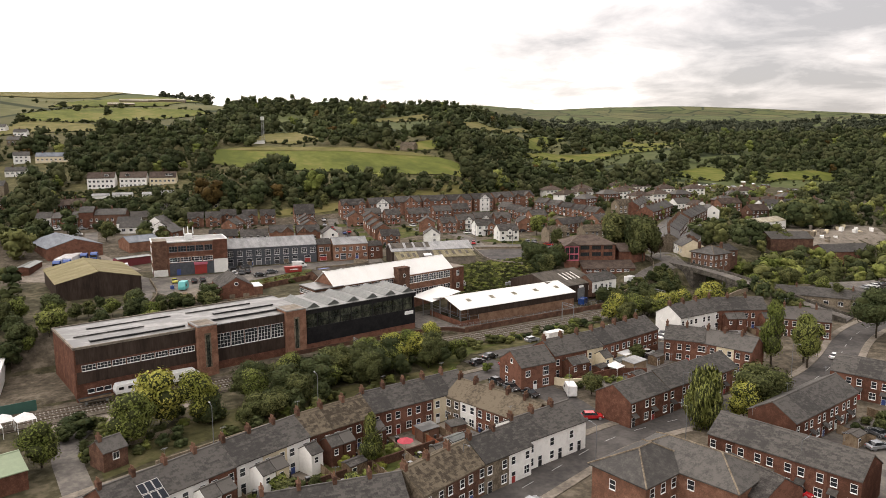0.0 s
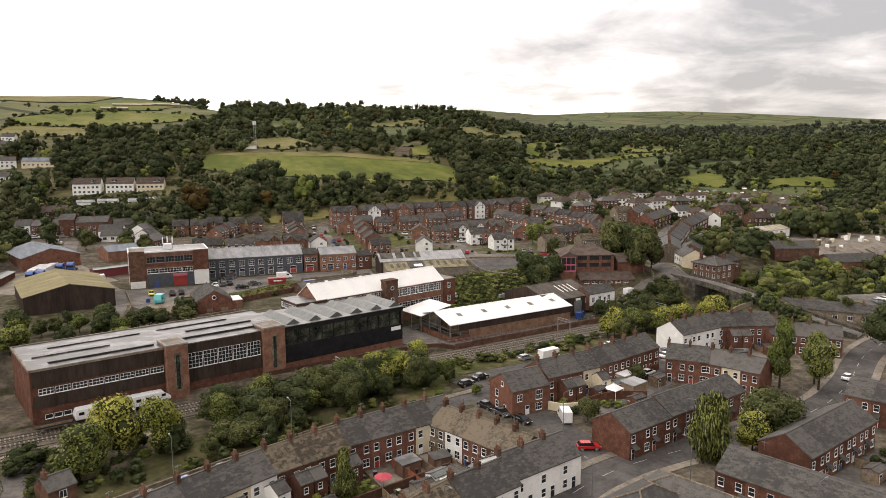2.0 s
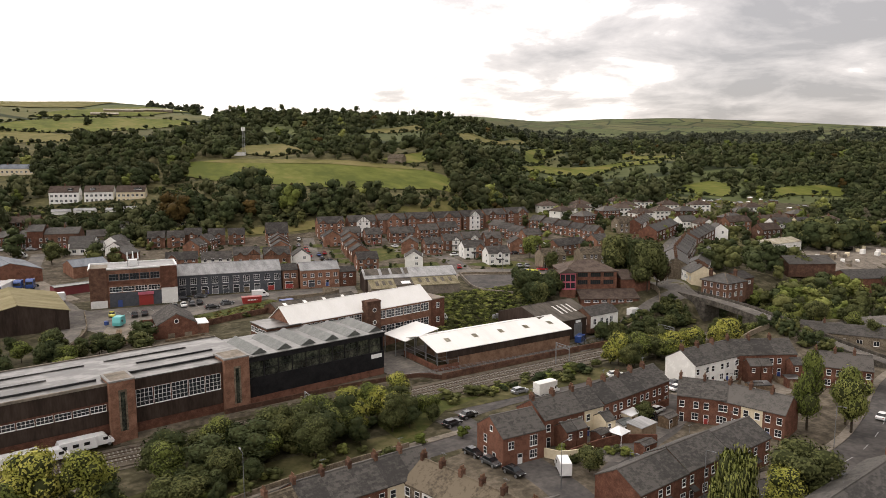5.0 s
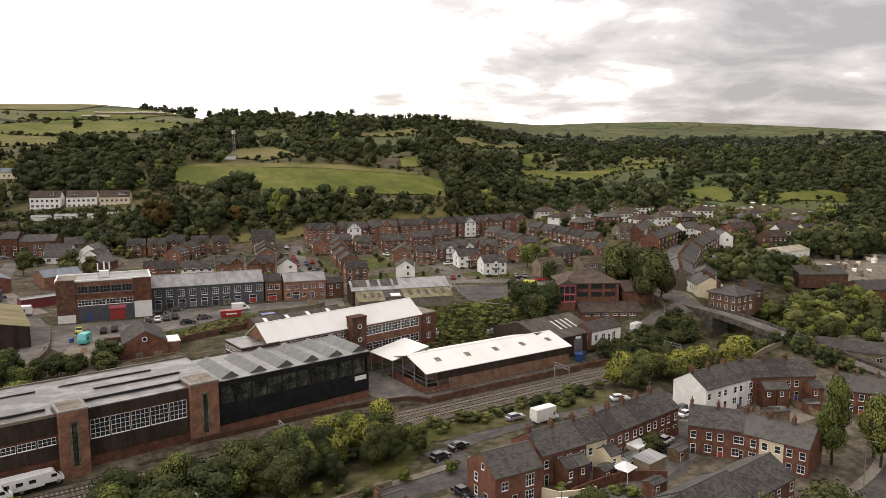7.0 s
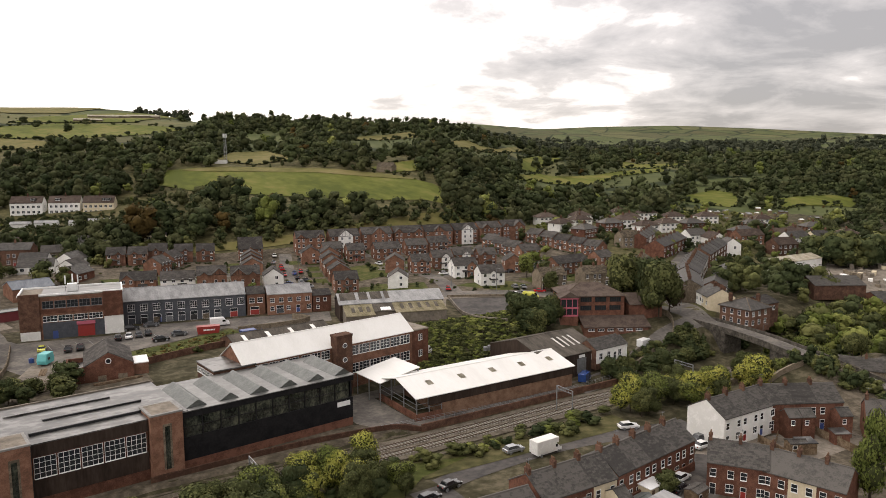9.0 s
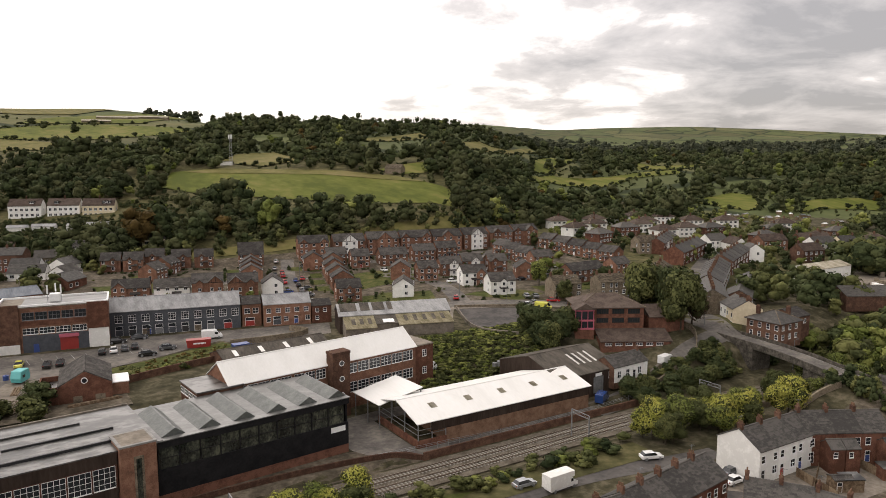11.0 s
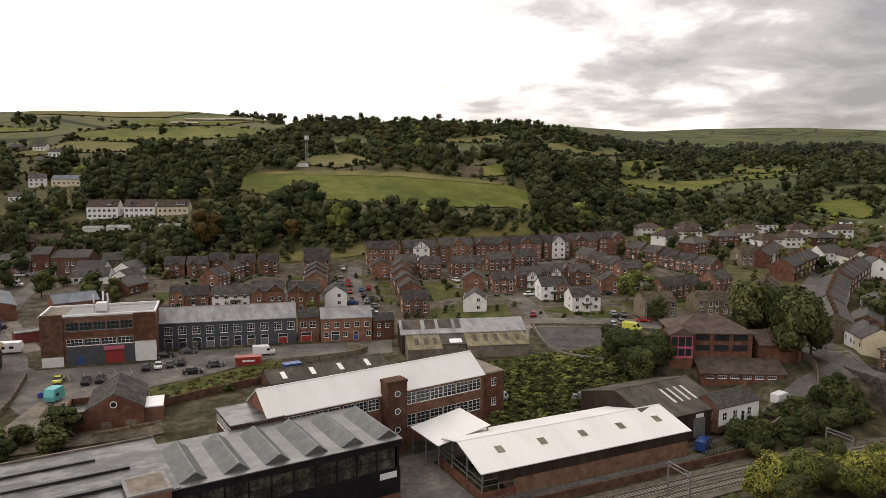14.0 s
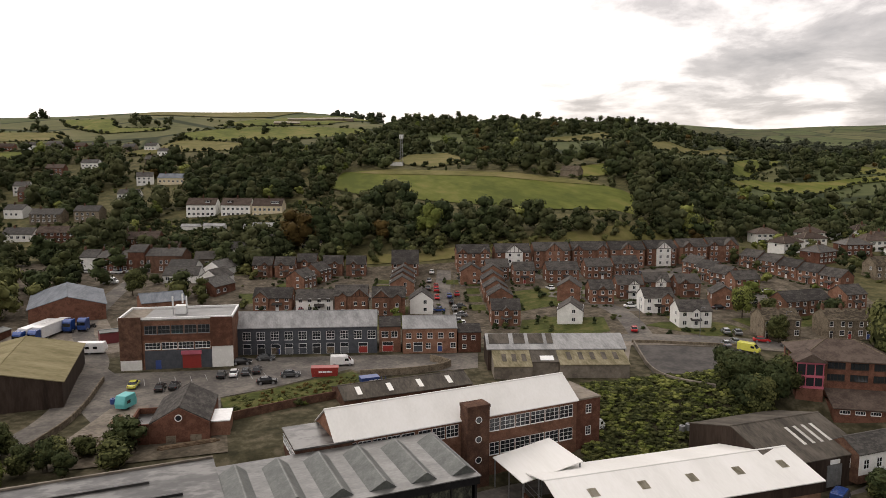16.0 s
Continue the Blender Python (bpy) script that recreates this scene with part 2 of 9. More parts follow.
STEEL_RAIL = material("rail_steel", [(0.12, 0.08, 0.055), (0.2, 0.16, 0.13)], 1.0, 0.45, metal=0.7)
SLEEPER = material("concrete_sleeper", [(0.20, 0.18, 0.155), (0.27, 0.25, 0.22)], 0.6, 0.9)
GALV = material("galvanised_steel", [(0.22, 0.225, 0.23), (0.32, 0.325, 0.33)], 0.8, 0.5, metal=0.6)
WOOD = material("fence_timber", [(0.11, 0.075, 0.048), (0.18, 0.13, 0.085), (0.25, 0.19, 0.13)], 0.8, 0.85, bump=0.01, random_amount=0.3)
WOOD_RED = material("red_stained_timber", [(0.18, 0.06, 0.03), (0.26, 0.095, 0.05)], 0.8, 0.8, random_amount=0.2)
WHITE_PAINT = material("white_upvc", [(0.70, 0.70, 0.69), (0.80, 0.80, 0.79)], 0.8, 0.45)
ROAD_PAINT = material("road_paint", [(0.26, 0.26, 0.25), (0.42, 0.42, 0.40)], 0.5, 0.8)
SOOT_STONE = material("sooty_stone", [(0.040, 0.036, 0.030), (0.075, 0.067, 0.056), (0.125, 0.112, 0.094)], 1.2, 0.92, bump=0.02, fine=0.35)
# crown cores: the shade between leaf sprays, put into a darker leaf colour
SHADED_INNER_LEAVES = material("inner_leaves", [(0.026, 0.031, 0.012), (0.052, 0.058, 0.022)], 1.0, 0.95)
BARK = material("bark", [(0.035, 0.028, 0.02), (0.075, 0.06, 0.045)], 0.6, 0.95, bump=0.03)
CLAY = material("clay_pot", [(0.1196, 0.0660, 0.0406), (0.1794, 0.1092, 0.0728)], 0.4, 0.85)
TYRE = material("tyre_rubber", [(0.012, 0.012, 0.012), (0.022, 0.022, 0.022)], 0.3, 0.85)


def plain(name, color, rough=0.4, metal=0.0, spec=0.5, coat=0.0):
    m = material(name, [tuple(c * 0.92 for c in color), tuple(min(1.0, c * 1.06) for c in color)], 0.8, rough, metal=metal, spec=spec)
    m.node_tree.nodes["Principled BSDF"].inputs["Coat Weight"].default_value = coat
    return m


GLASS = plain("window_glass", (0.022, 0.026, 0.03), 0.08, spec=0.6)
# olive blotches paint reflected greenery and the interior into the glass colour
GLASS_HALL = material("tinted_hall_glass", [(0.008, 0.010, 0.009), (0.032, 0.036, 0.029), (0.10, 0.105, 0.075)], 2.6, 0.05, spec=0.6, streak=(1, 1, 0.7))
GLASS_CAR = plain("car_glass", (0.012, 0.014, 0.016), 0.06, spec=0.6)
RED = plain("red_paint", (0.27, 0.028, 0.022), 0.45)
BLUE_DOOR = plain("blue_paint", (0.03, 0.06, 0.20), 0.45)
BLACK = plain("black_paint", (0.014, 0.014, 0.015), 0.45)
TEAL = plain("turquoise_paint", (0.10, 0.42, 0.42), 0.45)
PINK = plain("faded_pink_paint", (0.42, 0.10, 0.14), 0.6)
SOLAR = plain("solar_glass", (0.02, 0.026, 0.04), 0.1, spec=0.6)
LAMP_GREY = plain("lamp_post_grey", (0.16, 0.165, 0.17), 0.5, metal=0.3)
PAINTS = [plain("car_paint_" + n, c, 0.25, metal=mt, coat=0.6) for n, c, mt in (
    ("white", (0.75, 0.75, 0.74), 0.0), ("silver", (0.34, 0.35, 0.36), 0.5), ("grey", (0.10, 0.105, 0.11), 0.4), ("black", (0.012, 0.012, 0.013), 0.0),
    ("blue", (0.02, 0.06, 0.22), 0.2), ("red", (0.42, 0.015, 0.018), 0.0), ("green", (0.14, 0.42, 0.05), 0.0), ("yellow", (0.62, 0.60, 0.10), 0.0))]


def leaf(name, a, b, c, size=3.0):
    """Foliage: a colour of its own for every tree, patches within the crown, little difference from leaf to leaf."""
    m = material(name, [a, b, c], size, 0.85, random_amount=0.30, island=0.10, fine=0.6, spec=0.04, bump=0.06, bumpscale=0.35)
    n, l = m.node_tree.nodes, m.node_tree.links
    ramp = next(k for k in n if k.bl_idname == "ShaderNodeValToRGB")
    ramp.color_ramp.elements[0].position, ramp.color_ramp.elements[2].position = 0.22, 0.78
    own = n.new("ShaderNodeAttribute")
    own.attribute_name = "own_tint"
    add = n.new("ShaderNodeMath")
    add.operation = "MULTIPLY_ADD"
    add.inputs[1].default_value = 0.42
    l.new(own.outputs["Fac"], add.inputs[0])
    l.new(ramp.inputs[0].links[0].from_socket, add.inputs[2])
    l.new(add.outputs[0], ramp.inputs[0])
    return m


LEAF = leaf("oak_leaves", (0.0421, 0.0488, 0.0195), (0.0780, 0.0859, 0.0332), (0.1307, 0.1327, 0.0488))
LEAF_DARK = leaf("dark_leaves", (0.0239, 0.0331, 0.0147), (0.0460, 0.0580, 0.0248), (0.0773, 0.0892, 0.0377))
LEAF_YELLOW = leaf("yellowing_leaves", (0.1297, 0.1431, 0.0316), (0.2596, 0.2629, 0.0565), (0.4160, 0.3761, 0.0932))
LEAF_RUST = leaf("rusty_leaves", (0.0432, 0.0304, 0.0104), (0.0776, 0.0520, 0.0176), (0.1208, 0.0824, 0.0280))
LEAF_COPPER = leaf("copper_leaves", (0.0240, 0.0176, 0.0112), (0.0440, 0.0304, 0.0192), (0.0704, 0.0488, 0.0288))
LEAF_WOOD = leaf("woodland_leaves", (0.0223, 0.0289, 0.0131), (0.0420, 0.0499, 0.0223), (0.0735, 0.0774, 0.0354), 8.0)
LEAF_BRIGHT = leaf("bright_leaves", (0.0721, 0.0915, 0.0222), (0.1358, 0.1566, 0.0416), (0.2162, 0.2259, 0.0693))
# far foliage: aerial haze is mixed into the leaf colour as grey
LEAF_HAZED = leaf("distant_leaves", (0.0282, 0.0349, 0.0222), (0.0470, 0.0538, 0.0349), (0.0699, 0.0753, 0.0470), 14.0)


# ---- mesh helpers ----
def box(bm, x0, y0, z0, x1, y1, z1, mat=0):
    v = [bm.verts.new(p) for p in ((x0, y0, z0), (x1, y0, z0), (x1, y1, z0), (x0, y1, z0), (x0, y0, z1), (x1, y0, z1), (x1, y1, z1), (x0, y1, z1))]
    for q in ((3, 2, 1, 0), (4, 5, 6, 7), (0, 1, 5, 4), (1, 2, 6, 5), (2, 3, 7, 6), (3, 0, 4, 7)):
        bm.faces.new([v[k] for k in q]).material_index = mat
    return bm


def prism(bm, outline, a, b, axis="y", mat=0):
    """A solid from an outline of (x, z) pairs, pushed from a to b along y (or (y, z) along x, or (x, y) along z)."""
    put = {"y": lambda p, s: (p[0], s, p[1]), "x": lambda p, s: (s, p[0], p[1]), "z": lambda p, s: (p[0], p[1], s)}[axis]
    lo, hi = [bm.verts.new(put(p, a)) for p in outline], [bm.verts.new(put(p, b)) for p in outline]
    n = len(outline)
    fs = [bm.faces.new(lo[::-1]), bm.faces.new(hi)]
    for k in range(n):
        fs.append(bm.faces.new((lo[k], lo[(k + 1) % n], hi[(k + 1) % n], hi[k])))
    for f in fs:
        f.material_index = mat
    return bm


def mesh_of(bm, name, *mats):
    bmesh.ops.recalc_face_normals(bm, faces=bm.faces)
    me = bpy.data.meshes.new(name)
    bm.to_mesh(me)
    bm.free()
    for m in mats:
        me.materials.append(m)
    return me


def part(name, bm, mats, parent=None, label="", m=None):
    """Links a bmesh, or a ready mesh, as one object, under a thing or a part."""
    if isinstance(bm, bmesh.types.BMesh):
        bm = mesh_of(bm, name, *(mats if isinstance(mats, (list, tuple)) else (mats,)))
    ob = new(name, bm)
    if parent:
        ob.parent = parent
    if m is not None:
        ob.matrix_basis = m
    return tagged(ob, label)


def thing(name, label, category, group="", m=None):
    ob = new(name)
    if m is not None:
        ob.matrix_basis = m
    return tagged(ob, label, category, group)


def at(u, v, z=None, turn=0.0):
    """A pose in railway coordinates, on the ground unless z is given."""
    x, y = uvx(u, v)
    return pose(x, y, gz(u, v) if z is None else z, 0, 0, TURN + turn)


MESHES = {}


def shared(key, make):
    if key not in MESHES:
        MESHES[key] = make()
    return MESHES[key]


def window_mesh(w, h, cols, rows, frame_mat, depth=0.07):
    """One connected sheet: frame and glazing bars with recessed panes, facing -y, the lower left corner at the origin."""
    def make():
        bm, f = bmesh.new(), 0.055

        def cuts(size, n):
            out = [0.0]
            for k in range(n):
                out += [max(f, k * size / n + f * (1.0 if k == 0 else 0.5)), (k + 1) * size / n - f * (1.0 if k == n - 1 else 0.5)]
            return out + [size]
        xs, zs = cuts(w, cols), cuts(h, rows)
        zs[0] = -0.1
        grid = [[bm.verts.new((x, -depth - (0.05 if j == 0 else 0), z)) for x in xs] for j, z in enumerate(zs)]
        for j in range(len(zs) - 1):
            for i in range(len(xs) - 1):
                q = [grid[j][i], grid[j][i + 1], grid[j + 1][i + 1], grid[j + 1][i]]
                if i % 2 and j % 2:
                    r = [bm.verts.new((v.co.x, -0.02, v.co.z)) for v in q]
                    bm.faces.new(r).material_index = 1
                    for k in range(4):
                        bm.faces.new((q[k], q[(k + 1) % 4], r[(k + 1) % 4], r[k]))
                else:
                    bm.faces.new(q)
        rim = grid[0] + [row[-1] for row in grid[1:]] + grid[-1][-2::-1] + [row[0] for row in grid[-2:0:-1]]
        back = [bm.verts.new((v.co.x, 0.02, v.co.z)) for v in rim]
        for k in range(len(rim)):
            bm.faces.new((rim[k], rim[(k + 1) % len(rim)], back[(k + 1) % len(rim)], back[k]))
        me = bpy.data.meshes.new("window")
        bmesh.ops.recalc_face_normals(bm, faces=bm.faces)
        bm.to_mesh(me)
        bm.free()
        me.materials.append(frame_mat)
        me.materials.append(GLASS)
        return me
    return shared(("win", w, h, cols, rows, frame_mat.name), make)


def door_mesh(w, h, mat):
    def make():
        bm = bmesh.new()
        box(bm, 0, -0.05, 0, w, 0.03, h, 0)
        box(bm, 0.08, -0.07, 0.05, w - 0.08, 0.02, h * 0.62, 1)
        box(bm, 0.08, -0.065, h * 0.66, w - 0.08, 0.02, h - 0.08, 2)
        return mesh_of(bm, "door", WHITE_PAINT, mat, GLASS)
    return shared(("door", w, h, mat.name), make)


def wall_mesh(L, D, eave, rise, mat):
    """A gabled body, ridge along x, centred on y."""
    def make():
        bm = bmesh.new()
        prism(bm, [(-D / 2, -1.5), (D / 2, -1.5), (D / 2, eave), (0, eave + rise), (-D / 2, eave)], 0, L, "x")
        return mesh_of(bm, "wall", mat)
    return shared(("wall", L, D, eave, rise, mat.name), make)


# roof covering: height of a course and length of a piece, in metres
COURSES = {SLATE: (0.34, 0.62), STONE_SLATE: (0.46, 0.72), TILE_GREY: (0.40, 0.9), TILE_BROWN: (0.40, 0.9)}
srng = random.Random(21)


def lay_slates(bm, L, h, z0, z1, end, course, length):
    """Lapped pieces in courses on both slopes, each tilted a little off the slope."""
    slope = math.hypot(h, z1 - z0)
    n = int((slope - 0.25) / course)
    for side in (-1, 1):
        for j in range(n):
            f0, f1 = j * course / slope, ((j + 1) * course + 0.03) / slope
            x = -end + 0.02 + srng.uniform(-0.3, 0.0) * length
            while x < L + end - 0.05:
                w = length * srng.uniform(0.75, 1.3)
                a, b = max(x, -end + 0.02), min(x + w, L + end - 0.02)
                x += w
                if b - a < 0.08:
                    continue
                up = 0.055 + srng.uniform(-0.015, 0.02)
                q = [(a, side * h * (1 - f0), z0 + (z1 - z0) * f0 + up), (b - 0.015, side * h * (1 - f0), z0 + (z1 - z0) * f0 + up + srng.uniform(-0.01, 0.01)),
                     (b - 0.015, side * h * (1 - f1), z0 + (z1 - z0) * f1 + 0.018), (a, side * h * (1 - f1), z0 + (z1 - z0) * f1 + 0.018)]
                vs = [bm.verts.new(p) for p in (q if side < 0 else q[::-1])]
                bm.faces.new(vs)


def roof_mesh(L, D, eave, rise, mat, over=0.25, end=0.1, t=0.16):
    """One bent slab with thickness, overhanging eaves and a raised ridge."""
    def make():
        bm = bmesh.new()
        h, k = D / 2 + over, rise / (D / 2)
        lo, top = eave - over * k + 0.02, eave + rise + 0.02
        n = max(1, int(L / 6))
        prism(bm, [(-h, lo), (0, top), (h, lo), (h, lo + t), (0.2, top + t - 0.2 * k), (0.12, top + t + 0.09), (-0.12, top + t + 0.09), (-0.2, top + t - 0.2 * k), (-h, lo + t)], -end, L + end, "x")
        if mat in COURSES and L > 4.3:
            lay_slates(bm, L, h, lo + t, top + t, end, *COURSES[mat])
        return mesh_of(bm, "roof", mat)
    return shared(("roof", L, D, eave, rise, mat.name, over, end), make)


def chimney_mesh(w, d, h, mat, pots):
    def make():
        bm = bmesh.new()
        box(bm, -w / 2, -d / 2, -0.8, w / 2, d / 2, h)
        box(bm, -w / 2 - 0.06, -d / 2 - 0.06, h - 0.22, w / 2 + 0.06, d / 2 + 0.06, h - 0.08)
        for k in range(pots):
            r = bmesh.ops.create_cone(bm, cap_ends=True, segments=8, radius1=0.13, radius2=0.10, depth=0.5,
                                      matrix=Matrix.Translation(((0, (k - (pots - 1) / 2) * d / pots, h + 0.25))))
            for f in {f for v in r["verts"] for f in v.link_faces}:
                f.material_index = 1
        return mesh_of(bm, "chimney", mat, CLAY)
    return shared(("chim", w, d, h, mat.name, pots), make)


def on_wall(ob_name, me, parent, x, z, D, face):
    """Sets a window or door on the front (-1), back (1), west (2) or east (3) wall."""
    if face == -1:
        m = pose(x, -D / 2, z)
    elif face == 1:
        m = pose(x, D / 2, z, 0, 0, 180)
    elif face == 2:
        m = pose(0, x, z, 0, 0, -90)
    else:
        m = pose(D, x, z, 0, 0, 90)
    return part(ob_name, me, None, parent, m=m)


def house(name, label, category, group, m, L, D, eave, rise, wall, roof, front=(), back=(), west=(), east=(), chimneys=(), frame_mat=None, over=0.25, end=0.1):
    """A gabled house. Openings are (kind, x, z, w, h, ...): kind is "w" (columns and rows follow) or "d" (a material follows)."""
    h = thing(name, label, category, group, m)
    part("wall", wall_mesh(L, D, eave, rise, wall), None, h)
    part("roof", roof_mesh(L, D, eave, rise, roof, over, end), None, h)
    for face, items in ((-1, front), (1, back), (2, west), (3, east)):
        for o in items:
            if o[0] == "w":
                me = window_mesh(o[3], o[4], o[5], o[6], frame_mat or WHITE_PAINT)
            else:
                me = door_mesh(o[3], o[4], o[5])
            x = o[1] if face in (-1, 2) else o[1] + o[3]
            if face == 2:
                x = -o[1]
            if face == 3:
                x = o[1]
            on_wall("window" if o[0] == "w" else "door", me, h, x, o[2], D if face in (-1, 1) else L, face)
    for x, y, hh, pots in chimneys:
        part("chimney", chimney_mesh(0.55, 1.0, hh, BRICK_DARK, pots), None, h, m=pose(x, y, eave + rise * (1 - abs(y) / (D / 2))))
    return h


rng = random.Random(4)


def terrace(a, b, n, D, eave, rise, wall, roof, z=None, label="terraced brick house with slate roof", group="terraced houses", front=None, back=None, outshot=False, doors=(BLACK, RED, BLUE_DOOR, WHITE_PAINT), walls=None, east_end=(), west_end=(), chim=1):
    """A row of n houses along the ridge line from a to b in (u, v)."""
    (u0, v0), (u1, v1) = a, b
    length, turn = math.hypot(u1 - u0, v1 - v0), math.degrees(math.atan2(v1 - v0, u1 - u0))
    w = round(length / n, 2)
    for k in range(n):
        f = k / n
        u, v = u0 + (u1 - u0) * f, v0 + (v1 - v0) * f
        zz = gz(u0 + (u1 - u0) * (f + 0.5 / n), v0 + (v1 - v0) * (f + 0.5 / n)) if z is None else z
        wl_ = walls[k] if walls else wall
        fr = front if front is not None else [("w", 0.45, 3.3, 1.0, 1.35, 1, 2), ("w", w - 1.5, 3.3, 1.0, 1.35, 1, 2), ("w", w - 1.75, 0.9, 1.25, 1.4, 2, 2), ("d", 0.5, 0.05, 0.95, 2.1, doors[k % len(doors)])]
        bk = back if back is not None else [("w", 0.5, 3.3, 1.0, 1.3, 1, 2), ("w", w - 1.5, 3.3, 1.0, 1.3, 2, 1), ("w", 0.5, 0.9, 1.2, 1.2, 2, 1), ("d", w - 1.4, 0.05, 0.9, 2.05, doors[(k + 1) % len(doors)])]
        col = {"red_brick": "red brick", "orange_brick": "orange brick", "sooty_brick": "dark sooty brick", "gritstone": "gritstone", "white_render": "white rendered", "cream_render": "cream rendered"}[wl_.name]
        rf = {"welsh_slate": "grey slate", "stone_slate": "mossy stone-slate", "concrete_tile": "grey tiled", "brown_roof_tile": "brown tiled"}[roof.name]
        h = house("terraced_house", f"{col} terraced house with {rf} roof" + (" and white windows" if k % 2 else ""), "house", group, at(u, v, zz, turn), w - 0.004, D, eave, rise, wl_, roof,
                  fr, bk, chimneys=[(0.32, 0.0, 1.1, 3)] if chim and k % chim == 0 else [], end=0.0 if 0 < k < n - 1 else 0.1, west=west_end if k == 0 else (), east=east_end if k == n - 1 else ())
        if not chim and front is None:
            bm = bmesh.new()
            prism(bm, [(-D / 2 - 1.0, 2.35), (-D / 2 - 0.02, 2.9), (-D / 2 - 0.02, 2.8), (-D / 2 - 1.0, 2.25)], 0.3, 1.7, "x")
            part("porch_roof", bm, SLATE, h)
        if (k + n) % 3 == 0:
            bm = bmesh.new()
            box(bm, 0.5, 0.1, eave + rise + 0.9, 0.54, 0.14, eave + rise + 2.4)
            box(bm, 0.1, 0.1, eave + rise + 2.2, 1.1, 0.13, eave + rise + 2.23)
            for q in (0.15, 0.4, 0.65, 0.95):
                box(bm, q, -0.2, eave + rise + 2.2, q + 0.02, 0.42, eave + rise + 2.22)
            part("tv_aerial", bm, LAMP_GREY, h)
        if outshot:
            s = part("outshot", wall_mesh(w * 0.5, 3.6, 3.9, 1.1, wl_), None, h, m=pose(0.1 if k % 2 else w * 0.48, D / 2 + 1.6 if outshot > 0 else -D / 2 - 1.6, 0))
            part("outshot_roof", roof_mesh(w * 0.5, 3.6, 3.9, 1.1, SLATE, 0.15, 0.05), None, s)
            y = 1.8 if outshot > 0 else -1.8
            part("window", window_mesh(0.8, 1.0, 1, 2, WHITE_PAINT), None, s, m=pose(0.5, y, 2.4, 0, 0, 0 if outshot < 0 else 180))
    return h


def meadow():
    """Distant farmland: walled fields of differing greens, greyed to paint in the haze, with dark hedge lines between
    them.
    """
    m = material("farmland", [(0.062, 0.069, 0.036), (0.082, 0.087, 0.045), (0.104, 0.101, 0.055)], 60.0, 0.95, fine=9.0)
    n, l = m.node_tree.nodes, m.node_tree.links
    b = n["Principled BSDF"]
    geo, mp = n.new("ShaderNodeNewGeometry"), n.new("ShaderNodeMapping")
    mp.inputs["Scale"].default_value = (1 / 150, 1 / 230, 0.0)
    mp.inputs["Rotation"].default_value = (0, 0, 0.35)
    l.new(geo.outputs["Position"], mp.inputs[0])
    cell, edge = n.new("ShaderNodeTexVoronoi"), n.new("ShaderNodeTexVoronoi")
    edge.feature = "DISTANCE_TO_EDGE"
    for t in (cell, edge):
        t.inputs["Scale"].default_value = 1.0
        l.new(mp.outputs[0], t.inputs["Vector"])
    ramp = n.new("ShaderNodeValToRGB")
    ramp.color_ramp.interpolation = "CONSTANT"
    e = ramp.color_ramp.elements
    e[0].position, e[0].color = 0.0, (0.92, 1.0, 0.80, 1)
    e[1].position, e[1].color = 0.75, (0.90, 0.86, 0.76, 1)
    e.new(0.3).color = (1.25, 1.18, 1.0, 1)
    e.new(0.5).color = (0.95, 1.06, 0.8, 1)
    sep = n.new("ShaderNodeSeparateColor")
    l.new(cell.outputs["Color"], sep.inputs[0])
    l.new(sep.outputs[0], ramp.inputs[0])
    mul = n.new("ShaderNodeMix")
    mul.data_type, mul.blend_type = "RGBA", "MULTIPLY"
    mul.inputs[0].default_value = 1.0
    old = b.inputs["Base Color"].links[0].from_socket
    l.new(old, mul.inputs[6])
    l.new(ramp.outputs[0], mul.inputs[7])
    hedge = n.new("ShaderNodeMapRange")
    hedge.inputs[1].default_value, hedge.inputs[2].default_value = 0.02, 0.045
    l.new(edge.outputs["Distance"], hedge.inputs[0])
    mix = n.new("ShaderNodeMix")
    mix.data_type = "RGBA"
    mix.inputs[6].default_value = (0.028, 0.036, 0.016, 1)
    l.new(hedge.outputs[0], mix.inputs[0])
    l.new(mul.outputs[2], mix.inputs[7])
    l.new(mix.outputs[2], b.inputs["Base Color"])
    return m


FARMLAND = meadow()
SCRUB = material("rough_hillside", [(0.046, 0.045, 0.020), (0.078, 0.073, 0.032), (0.125, 0.108, 0.054)], 7.0, 0.95, bump=0.15, bumpscale=1.2, fine=1.6)


# ---- ground, fields, roads ----
def lines(lo, hi, pitch, reach_lo, reach_hi, extra=()):
    """Grid lines: close together from lo to hi, then ever wider apart."""
    xs = list(np.arange(lo, hi + 0.1, pitch)) + list(extra)
    for sign, start, reach in ((-1, lo, reach_lo), (1, hi, reach_hi)):
        x, d = start, pitch
        while abs(x - start) < reach:
            d *= 1.03
            x += sign * d
            xs.append(x)
    return np.array(sorted(set(np.round(xs, 2))))


